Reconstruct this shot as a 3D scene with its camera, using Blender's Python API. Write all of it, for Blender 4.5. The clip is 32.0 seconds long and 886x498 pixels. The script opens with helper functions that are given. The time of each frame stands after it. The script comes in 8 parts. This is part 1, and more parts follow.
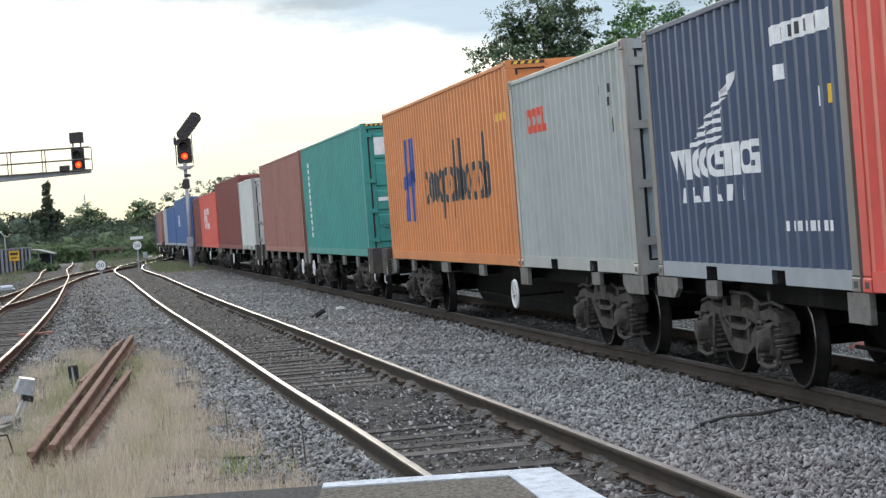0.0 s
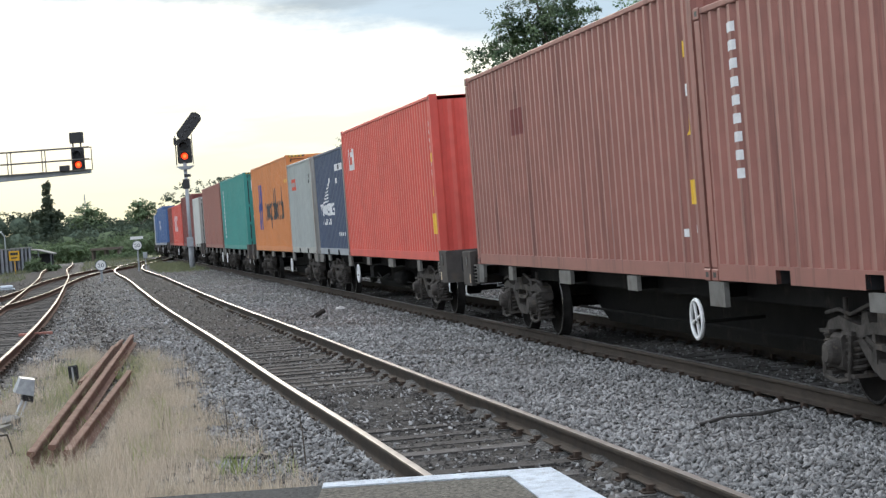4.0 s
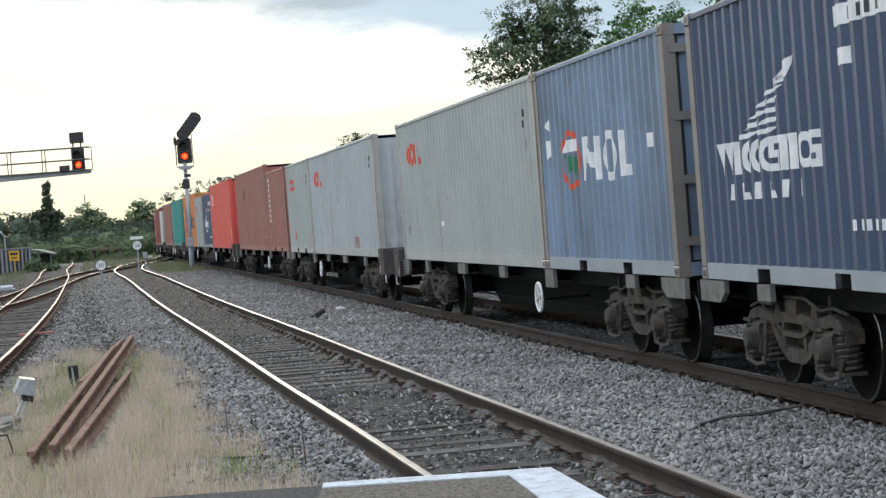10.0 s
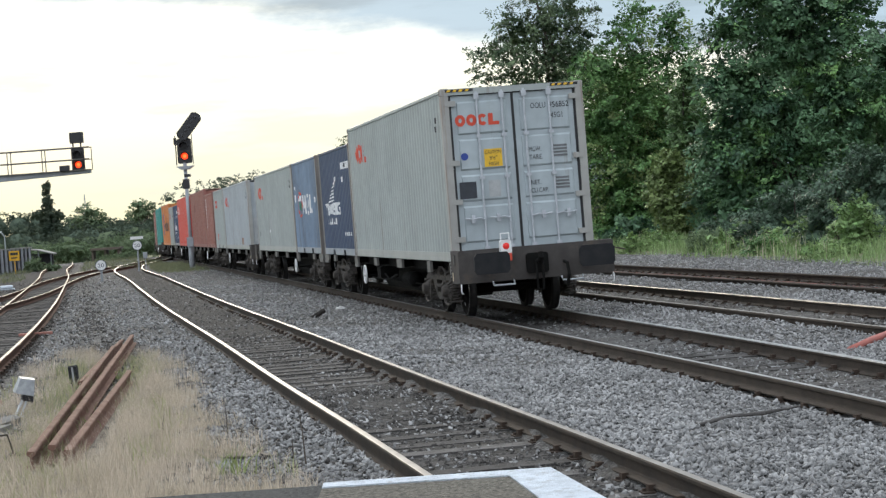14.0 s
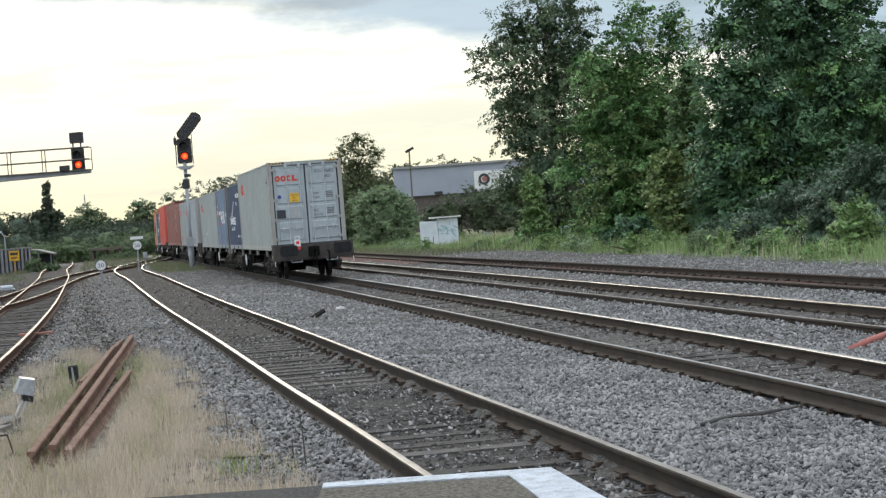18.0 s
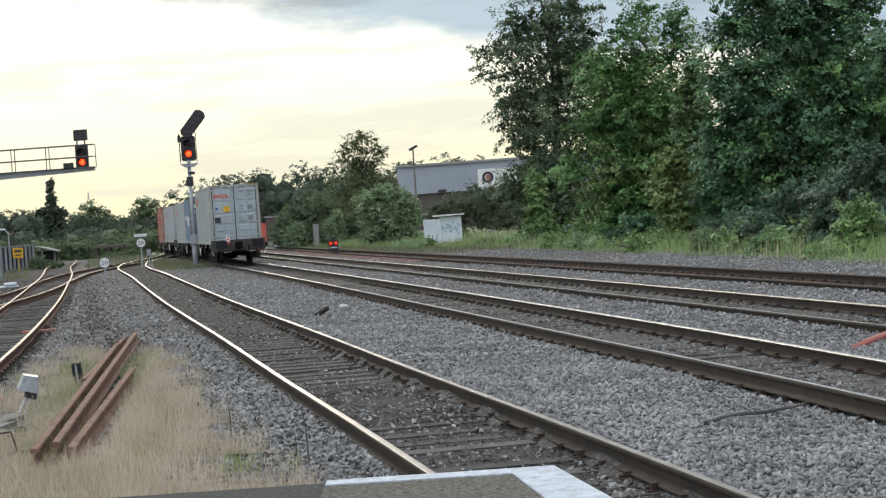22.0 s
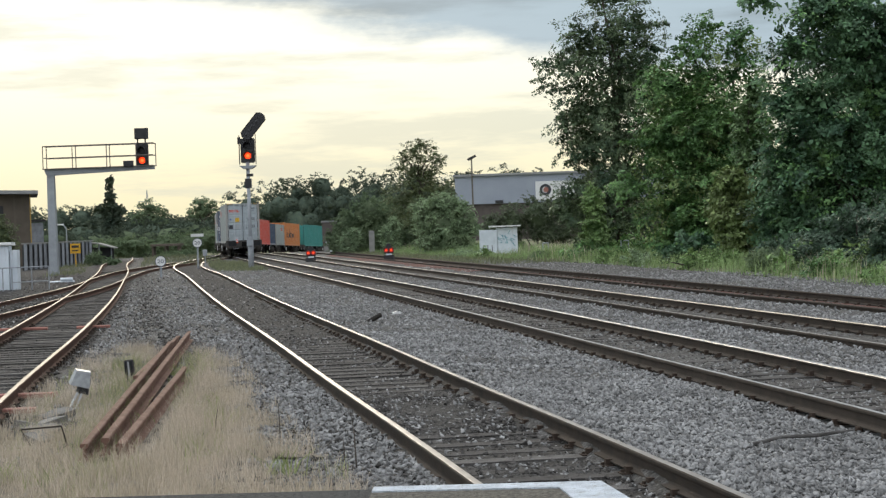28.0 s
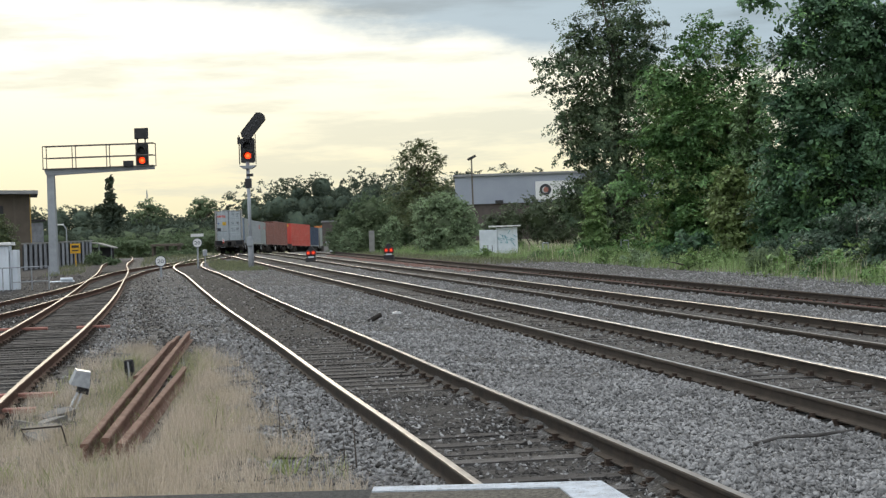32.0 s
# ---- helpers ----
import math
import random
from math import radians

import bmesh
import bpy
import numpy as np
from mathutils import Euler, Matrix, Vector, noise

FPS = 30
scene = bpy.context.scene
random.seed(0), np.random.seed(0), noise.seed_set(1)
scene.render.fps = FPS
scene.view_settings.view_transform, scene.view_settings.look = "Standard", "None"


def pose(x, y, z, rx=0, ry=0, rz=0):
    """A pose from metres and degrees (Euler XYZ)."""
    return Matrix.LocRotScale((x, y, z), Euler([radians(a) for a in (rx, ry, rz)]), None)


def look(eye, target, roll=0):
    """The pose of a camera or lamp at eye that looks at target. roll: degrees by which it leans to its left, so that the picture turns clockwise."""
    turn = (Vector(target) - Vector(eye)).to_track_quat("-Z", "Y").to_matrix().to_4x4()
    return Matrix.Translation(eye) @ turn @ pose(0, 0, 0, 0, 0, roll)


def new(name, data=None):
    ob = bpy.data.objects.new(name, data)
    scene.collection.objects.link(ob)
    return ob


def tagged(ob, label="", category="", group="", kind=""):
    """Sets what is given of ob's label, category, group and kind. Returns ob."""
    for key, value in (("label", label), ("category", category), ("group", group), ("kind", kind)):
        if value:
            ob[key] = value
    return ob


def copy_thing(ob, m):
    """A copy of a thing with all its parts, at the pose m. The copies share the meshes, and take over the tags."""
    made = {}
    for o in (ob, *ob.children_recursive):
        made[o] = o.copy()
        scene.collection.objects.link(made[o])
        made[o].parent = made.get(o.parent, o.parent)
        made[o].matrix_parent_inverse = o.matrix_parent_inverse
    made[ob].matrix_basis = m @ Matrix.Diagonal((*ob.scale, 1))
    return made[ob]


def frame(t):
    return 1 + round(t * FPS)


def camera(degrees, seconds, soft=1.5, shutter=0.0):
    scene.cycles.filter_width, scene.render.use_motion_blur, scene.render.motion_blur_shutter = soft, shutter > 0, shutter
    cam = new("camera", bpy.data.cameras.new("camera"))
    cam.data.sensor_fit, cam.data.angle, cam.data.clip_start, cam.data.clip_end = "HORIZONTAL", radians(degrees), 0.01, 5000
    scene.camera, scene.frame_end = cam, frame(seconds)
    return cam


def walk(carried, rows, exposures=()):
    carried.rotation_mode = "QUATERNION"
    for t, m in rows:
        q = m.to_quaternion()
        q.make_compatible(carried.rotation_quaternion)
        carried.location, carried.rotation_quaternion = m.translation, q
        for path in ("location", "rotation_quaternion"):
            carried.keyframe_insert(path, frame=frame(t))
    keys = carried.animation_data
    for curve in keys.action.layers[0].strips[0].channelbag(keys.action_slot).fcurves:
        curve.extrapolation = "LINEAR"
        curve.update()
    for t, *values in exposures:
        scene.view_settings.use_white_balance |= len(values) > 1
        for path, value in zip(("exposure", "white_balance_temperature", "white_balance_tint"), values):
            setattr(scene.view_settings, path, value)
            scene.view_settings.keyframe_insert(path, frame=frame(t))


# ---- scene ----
SKY_STRENGTH, SUN_POWER = 1.0, 0.8
CLOUD_SHIFT = (0.3, 0.0, 0.2)
EYE = (0.0, 0.0, 1.8)


def aim(yaw, pitch, roll):
    return pose(*EYE, 90 + pitch, 0, yaw) @ pose(0, 0, 0, 0, 0, roll)


cam = camera(25.18, 32.0, soft=1.35)
walk(cam, [(0.0, aim(0, -1.016, -4.132)), (20.9, aim(0, -1.016, -4.132)), (21.5, aim(0.046, -1.010, -4.111)),
           (22.0, aim(0.108, -1.066, -4.031)), (22.5, aim(0.106, -1.030, -4.100)), (23.0, aim(0.095, -0.917, -3.200)),
           (23.5, aim(0.086, -0.807, -2.247)), (24.0, aim(0.160, -0.729, -2.060)), (24.5, aim(0.422, -0.679, -1.982)),
           (25.0, aim(1.313, -0.642, -1.909)), (25.5, aim(1.317, -0.647, -1.931)), (27.5, aim(1.683, -0.697, -1.969)),
           (32.0, aim(1.683, -0.699, -1.972))],
     exposures=[(0.0, 0.38, 6110, 10), (6.0, 0.34, 6110, 10), (13.0, 0.31, 6190, 9), (19.0, 0.21, 6250, 9), (25.0, 0.09, 6360, 9), (28.0, 0.03, 6400, 9), (32.0, 0.03, 6400, 9)])

# ---- world and sun ----
SUN_AZ, SUN_EL = radians(-11), radians(14)          # behind the cloud, ahead of the camera


def make_world():
    w = bpy.data.worlds.new("evening_sky")
    scene.world = w
    w.use_nodes = True
    nt = w.node_tree
    nt.nodes.clear()
    N, L = nt.nodes.new, nt.links.new
    out, bg = N("ShaderNodeOutputWorld"), N("ShaderNodeBackground")
    sky = N("ShaderNodeTexSky")
    sky.sky_type, sky.sun_disc = "NISHITA", False
    sky.sun_elevation, sky.sun_rotation = SUN_EL, SUN_AZ
    sky.air_density, sky.dust_density = 1.2, 2.5
    tc, sep = N("ShaderNodeTexCoord"), N("ShaderNodeSeparateXYZ")
    L(tc.outputs["Generated"], sep.inputs[0])

    def noise_at(scale, size, detail, rough, shift):
        mp, n = N("ShaderNodeMapping"), N("ShaderNodeTexNoise")
        mp.inputs["Scale"].default_value, mp.inputs["Location"].default_value = size, shift
        L(tc.outputs["Generated"], mp.inputs[0]); L(mp.outputs[0], n.inputs["Vector"])
        n.inputs["Scale"].default_value, n.inputs["Detail"].default_value, n.inputs["Roughness"].default_value = scale, detail, rough
        return n.outputs["Fac"]

    def remap(src, a, b, c, d, soft=True):
        r = N("ShaderNodeMapRange")
        r.interpolation_type = "SMOOTHSTEP" if soft else "LINEAR"
        for i, v in enumerate((a, b, c, d)):
            r.inputs[i + 1].default_value = v
        L(src, r.inputs[0])
        return r.outputs[0]

    def blend(f, a, b, how="MIX"):
        x = N("ShaderNodeMixRGB")
        x.blend_type = how
        for i, v in enumerate((f, a, b)):
            if isinstance(v, (int, float)):
                x.inputs[i].default_value = v
            elif isinstance(v, tuple):
                x.inputs[i].default_value = (*v, 1)
            else:
                L(v, x.inputs[i])
        return x.outputs[0]

    def heights(stops):
        ramp = N("ShaderNodeValToRGB")
        cr = ramp.color_ramp
        cr.elements[0].position, cr.elements[0].color = stops[0][0], (*stops[0][1], 1)
        cr.elements[1].position, cr.elements[1].color = stops[-1][0], (*stops[-1][1], 1)
        for p, c in stops[1:-1]:
            cr.elements.new(p).color = (*c, 1)
        L(sep.outputs["Z"], ramp.inputs[0])
        return ramp.outputs[0]

    # bright clear band over the horizon, with thin grey wisps
    band = heights([(0.0, (0.86, 0.80, 0.53)), (0.03, (0.95, 0.90, 0.65)), (0.06, (1.03, 1.0, 0.81)), (0.09, (1.10, 1.09, 0.96)), (1.0, (1.1, 1.1, 1.0))])
    wisps = noise_at(7.5, (1.0, 1.0, 7.5), 6, 0.6, CLOUD_SHIFT)
    band = blend(remap(wisps, 0.47, 0.64, 0.0, 0.62), band, (0.64, 0.67, 0.58))
    # the grey deck above it, with an uneven lower edge
    deck = heights([(0.0, (0.36, 0.44, 0.50)), (0.12, (0.34, 0.44, 0.51)), (0.2, (0.42, 0.48, 0.53)), (0.36, (0.60, 0.65, 0.69)), (0.60, (1.1, 1.14, 1.18)), (1.0, (1.35, 1.40, 1.46))])
    deck = blend(1.0, deck, remap(wisps, 0.35, 0.65, 1.25, 0.9), "MULTIPLY")
    lumps = noise_at(5.0, (1.0, 1.0, 3.0), 7, 0.6, (1.3, 0.4, 0.2))
    edge = N("ShaderNodeMath"); edge.operation = "MULTIPLY_ADD"
    L(remap(lumps, 0.25, 0.75, -0.024, 0.024, False), edge.inputs[0]); edge.inputs[1].default_value = 1.0
    lean = N("ShaderNodeMath"); lean.operation = "ADD"         # the edge of the deck comes down towards the right of the sun
    L(remap(sep.outputs["X"], -0.30, 0.30, -0.036, 0.036, False), lean.inputs[0]); L(sep.outputs["Z"], lean.inputs[1])
    L(lean.outputs[0], edge.inputs[2])
    lit = blend(remap(edge.outputs[0], 0.080, 0.100, 0.0, 1.0), band, deck)
    # away from the sun the deck is an even grey
    dot = N("ShaderNodeVectorMath"); dot.operation = "DOT_PRODUCT"
    L(tc.outputs["Generated"], dot.inputs[0]); dot.inputs[1].default_value = (math.sin(-SUN_AZ) * -1, math.cos(SUN_AZ), 0.1)
    r3 = N("ShaderNodeMapRange")
    r3.inputs[1].default_value, r3.inputs[2].default_value = -0.5, 0.55
    L(dot.outputs["Value"], r3.inputs[0])
    mix = N("ShaderNodeMixRGB")
    # an overcast sky is brightest overhead and dim along the horizon
    up = N("ShaderNodeValToRGB")
    ur = up.color_ramp
    ur.elements[0].position, ur.elements[0].color = 0.0, (0.72, 0.75, 0.80, 1)
    ur.elements[1].position, ur.elements[1].color = 0.9, (1.45, 1.54, 1.65, 1)
    L(sep.outputs["Z"], up.inputs[0])
    # light balance added by hand: sky brighter on the left, dimmer towards the trees
    L(blend(1.0, up.outputs[0], remap(sep.outputs["X"], -0.6, 0.6, 1.22, 0.76), "MULTIPLY"), mix.inputs[1])
    L(r3.outputs[0], mix.inputs[0]); L(lit, mix.inputs[2])
    # clear air above the deck
    scl = N("ShaderNodeMixRGB"); scl.blend_type = "MULTIPLY"; scl.inputs[0].default_value = 1.0
    scl.inputs[2].default_value = (0.1, 0.1, 0.1, 1)
    L(sky.outputs[0], scl.inputs[1])
    fin = N("ShaderNodeMixRGB")
    fin.inputs[0].default_value = 0.98
    L(scl.outputs[0], fin.inputs[1]); L(mix.outputs[0], fin.inputs[2])
    L(fin.outputs[0], bg.inputs[0])
    bg.inputs[1].default_value = SKY_STRENGTH
    L(bg.outputs[0], out.inputs[0])


make_world()
sun_data = bpy.data.lights.new("sun", "SUN")
sun_data.energy, sun_data.angle, sun_data.color = SUN_POWER, radians(14), (1.0, 0.86, 0.66)
sun = new("sun", sun_data)
sun.matrix_world = look((math.sin(SUN_AZ) * 200, math.cos(SUN_AZ) * 200, math.tan(SUN_EL) * 200), (0, 0, 0))


# ---- materials ----
def mat(name, c1, c2=None, scale=6.0, rough=0.7, metal=0.0, bump=0.0, fine=60.0, dirt=None, dirt_scale=1.5, dirt_at=0.55, streak=False,
        jitter=0.0, leaf=0.0, island=False, spec=0.5):
    """A surface with two scales of variation, stains, and an optional shift of tone from piece to piece."""
    m = bpy.data.materials.new(name)
    m.use_nodes = True
    nt = m.node_tree
    N, L = nt.nodes.new, nt.links.new
    b = nt.nodes["Principled BSDF"]
    tc = N("ShaderNodeTexCoord")
    n1, n2 = N("ShaderNodeTexNoise"), N("ShaderNodeTexNoise")
    n1.inputs["Scale"].default_value, n1.inputs["Detail"].default_value = scale, 5
    n2.inputs["Scale"].default_value, n2.inputs["Detail"].default_value = fine, 3
    L(tc.outputs["Object"], n1.inputs["Vector"]); L(tc.outputs["Object"], n2.inputs["Vector"])
    mx = N("ShaderNodeMixRGB")
    mx.inputs[1].default_value, mx.inputs[2].default_value = (*c1, 1), (*(c2 or [v * 0.78 for v in c1]), 1)
    mr = N("ShaderNodeMapRange")
    mr.inputs[1].default_value, mr.inputs[2].default_value = 0.34, 0.66
    L(n1.outputs["Fac"], mr.inputs[0]); L(mr.outputs[0], mx.inputs[0])
    col = mx.outputs[0]
    g = N("ShaderNodeMixRGB"); g.blend_type = "MULTIPLY"; g.inputs[0].default_value = 0.5
    gr = N("ShaderNodeMapRange"); gr.inputs[3].default_value, gr.inputs[4].default_value = 0.6, 1.3
    L(n2.outputs["Fac"], gr.inputs[0]); L(col, g.inputs[1]); L(gr.outputs[0], g.inputs[2])
    col = g.outputs[0]
    if dirt:
        d = N("ShaderNodeTexNoise")
        d.inputs["Scale"].default_value, d.inputs["Detail"].default_value, d.inputs["Roughness"].default_value = dirt_scale, 8, 0.68
        if streak:
            mp = N("ShaderNodeMapping"); mp.inputs["Scale"].default_value = (3.0, 3.0, 0.22)
            L(tc.outputs["Object"], mp.inputs[0]); L(mp.outputs[0], d.inputs["Vector"])
        else:
            L(tc.outputs["Object"], d.inputs["Vector"])
        dr = N("ShaderNodeMapRange")
        dr.inputs[1].default_value, dr.inputs[2].default_value = dirt_at, dirt_at + 0.14
        L(d.outputs["Fac"], dr.inputs[0])
        dm = N("ShaderNodeMixRGB"); dm.inputs[2].default_value = (*dirt, 1)
        L(dr.outputs[0], dm.inputs[0]); L(col, dm.inputs[1])
        col = dm.outputs[0]
    if jitter:
        src = (N("ShaderNodeNewGeometry").outputs["Random Per Island"] if island else N("ShaderNodeObjectInfo").outputs["Random"])
        jr = N("ShaderNodeMapRange"); jr.inputs[3].default_value, jr.inputs[4].default_value = 1 - jitter, 1 + jitter
        L(src, jr.inputs[0])
        jm = N("ShaderNodeMixRGB"); jm.blend_type = "MULTIPLY"; jm.inputs[0].default_value = 1.0
        L(col, jm.inputs[1]); L(jr.outputs[0], jm.inputs[2])
        col = jm.outputs[0]
    L(col, b.inputs["Base Color"])
    b.inputs["Roughness"].default_value, b.inputs["Metallic"].default_value = rough, metal
    b.inputs["Specular IOR Level"].default_value = spec
    if bump:
        bp = N("ShaderNodeBump"); bp.inputs["Strength"].default_value = bump; bp.inputs["Distance"].default_value = 0.02
        L(n2.outputs["Fac"], bp.inputs["Height"]); L(bp.outputs[0], b.inputs["Normal"])
    if leaf:
        tr = N("ShaderNodeBsdfTranslucent"); ms = N("ShaderNodeMixShader"); ms.inputs[0].default_value = leaf
        L(col, tr.inputs["Color"]); L(b.outputs[0], ms.inputs[1]); L(tr.outputs[0], ms.inputs[2])
        L(ms.outputs[0], nt.nodes["Material Output"].inputs["Surface"])
    return m


def glow(name, color, strength):
    m = bpy.data.materials.new(name)
    m.use_nodes = True
    b = m.node_tree.nodes["Principled BSDF"]
    b.inputs["Base Color"].default_value = (*color, 1)
    b.inputs["Emission Color"].default_value, b.inputs["Emission Strength"].default_value = (*color, 1), strength
    return m


def gravel_mat(name, light, dark, brown, cell):
    """Broken stone: a tone for each stone, dark joints, brown patches and relief."""
    m = bpy.data.materials.new(name)
    m.use_nodes = True
    nt = m.node_tree
    N, L = nt.nodes.new, nt.links.new
    b = nt.nodes["Principled BSDF"]
    tc = N("ShaderNodeTexCoord")
    v, e = N("ShaderNodeTexVoronoi"), N("ShaderNodeTexVoronoi")
    e.feature = "DISTANCE_TO_EDGE"
    for x in (v, e):
        x.inputs["Scale"].default_value = cell
        L(tc.outputs["Object"], x.inputs["Vector"])
    sep = N("ShaderNodeSeparateColor"); L(v.outputs["Color"], sep.inputs[0])
    mx = N("ShaderNodeMixRGB"); mx.inputs[1].default_value, mx.inputs[2].default_value = (*dark, 1), (*light, 1)
    L(sep.outputs[0], mx.inputs[0])
    mo = N("ShaderNodeTexNoise"); mo.inputs["Scale"].default_value, mo.inputs["Detail"].default_value, mo.inputs["Roughness"].default_value = 2.6, 8, 0.72
    L(tc.outputs["Object"], mo.inputs["Vector"])
    mr = N("ShaderNodeMapRange"); mr.inputs[1].default_value, mr.inputs[2].default_value, mr.inputs[3].default_value, mr.inputs[4].default_value = 0.32, 0.68, 0.62, 1.3
    L(mo.outputs["Fac"], mr.inputs[0])
    mm = N("ShaderNodeMixRGB"); mm.blend_type = "MULTIPLY"; mm.inputs[0].default_value = 1.0
    L(mx.outputs[0], mm.inputs[1]); L(mr.outputs[0], mm.inputs[2])
    mx = mm
    n = N("ShaderNodeTexNoise"); n.inputs["Scale"].default_value, n.inputs["Detail"].default_value = 0.55, 6
    L(tc.outputs["Object"], n.inputs["Vector"])
    r = N("ShaderNodeMapRange"); r.inputs[1].default_value, r.inputs[2].default_value, r.inputs[4].default_value = 0.45, 0.75, 0.7
    L(n.outputs["Fac"], r.inputs[0])
    m2 = N("ShaderNodeMixRGB"); m2.inputs[2].default_value = (*brown, 1)
    L(r.outputs[0], m2.inputs[0]); L(mx.outputs[0], m2.inputs[1])
    er = N("ShaderNodeMapRange"); er.inputs[1].default_value, er.inputs[2].default_value, er.inputs[3].default_value = 0.0, 0.16, 0.35
    L(e.outputs["Distance"], er.inputs[0])
    m3 = N("ShaderNodeMixRGB"); m3.blend_type = "MULTIPLY"; m3.inputs[0].default_value = 1.0
    L(m2.outputs[0], m3.inputs[1]); L(er.outputs[0], m3.inputs[2])
    L(m3.outputs[0], b.inputs["Base Color"])
    b.inputs["Roughness"].default_value, b.inputs["Specular IOR Level"].default_value = 0.9, 0.12
    bp = N("ShaderNodeBump"); bp.inputs["Strength"].default_value, bp.inputs["Distance"].default_value = 0.9, 0.03
    L(e.outputs["Distance"], bp.inputs["Height"]); L(bp.outputs[0], b.inputs["Normal"])
    return m


BALLAST = gravel_mat("grey_ballast", (0.190, 0.187, 0.184), (0.065, 0.063, 0.061), (0.120, 0.110, 0.096), 19.0)
BALLAST_DIRTY = gravel_mat("dirty_ballast", (0.090, 0.087, 0.083), (0.036, 0.034, 0.033), (0.062, 0.055, 0.047), 17.0)
BALLAST_SOIL = gravel_mat("weathered_yard_ballast", (0.180, 0.174, 0.166), (0.075, 0.071, 0.067), (0.105, 0.094, 0.078), 17.0)
BALLAST_RUST = gravel_mat("rust_stained_ballast", (0.20, 0.105, 0.088), (0.10, 0.050, 0.042), (0.16, 0.075, 0.062), 15.0)
STONE = mat("ballast_stone", (0.296, 0.294, 0.290), (0.198, 0.195, 0.191), 0.9, 0.9, jitter=0.42, island=True, fine=90, spec=0.12)
STONE_DIRTY = mat("soiled_stone", (0.094, 0.088, 0.083), (0.054, 0.050, 0.047), 1.0, 0.9, jitter=0.45, island=True, fine=90, spec=0.12)
EARTH = mat("scrub_earth", (0.10, 0.13, 0.05), (0.15, 0.14, 0.07), 0.6, 0.95, bump=0.5, fine=8)
RUST = mat("brown_rail_steel", (0.042, 0.036, 0.031), (0.062, 0.049, 0.039), 5.0, 0.8, 0.2, 0.2, 80, spec=0.12)
RUST_RED = mat("red_rusty_rail_steel", (0.070, 0.042, 0.032), (0.11, 0.058, 0.040), 5.0, 0.85, 0.1, 0.2, 80, spec=0.12)
RUST_DARK = mat("oily_rail_steel", (0.052, 0.044, 0.037), (0.072, 0.058, 0.047), 5.0, 0.8, 0.15, 0.2, 80, spec=0.10)
RUST_BRIGHT = mat("bright_rust", (0.205, 0.125, 0.095), (0.135, 0.078, 0.058), 4.0, 0.85, 0.0, 0.3, 70, spec=0.12)
RAIL_TOP = mat("worn_rail_head", (0.20, 0.155, 0.115), (0.13, 0.098, 0.070), 3.0, 0.55, 0.25)
RAIL_DULL = mat("dull_rail_head", (0.36, 0.33, 0.29), (0.22, 0.19, 0.155), 3.0, 0.42, 0.6)
RAIL_WORN = mat("worn_silvery_rail_head", (0.27, 0.25, 0.225), (0.17, 0.148, 0.125), 3.0, 0.42, 0.4)
RAIL_BRIGHT = mat("bright_polished_rail_head", (0.43, 0.425, 0.42), (0.31, 0.30, 0.29), 3.0, 0.38, 0.7)
BLACK_TIMBER = mat("charred_dark_timber", (0.022, 0.020, 0.019), (0.040, 0.035, 0.031), 9.0, 0.9, bump=0.5, fine=50, spec=0.1)
TIMBER = mat("weathered_sleeper_timber", (0.110, 0.104, 0.099), (0.058, 0.054, 0.051), 6.0, 0.9, bump=0.5, fine=50, jitter=0.3, spec=0.12)
IRON_CHAIR = mat("rusty_rail_chair", (0.046, 0.037, 0.031), (0.07, 0.05, 0.039), 10.0, 0.85, 0.1, spec=0.12)
CONCRETE = mat("grey_concrete", (0.33, 0.32, 0.30), (0.24, 0.235, 0.22), 2.5, 0.9, bump=0.3, fine=40, spec=0.12)
ASPHALT = mat("worn_platform_asphalt", (0.26, 0.24, 0.20), (0.085, 0.08, 0.07), 75.0, 0.95, bump=1.0, fine=160, spec=0.12)
ASPHALT_DARK = mat("dark_gritty_asphalt", (0.13, 0.13, 0.125), (0.06, 0.06, 0.058), 70.0, 0.95, bump=1.0, fine=160, spec=0.12)
PLATFORM_PAINT = mat("worn_white_paint", (0.62, 0.67, 0.73), (0.46, 0.50, 0.55), 18.0, 0.8, bump=0.8, fine=130, dirt=(0.24, 0.235, 0.22), dirt_scale=34, dirt_at=0.56)


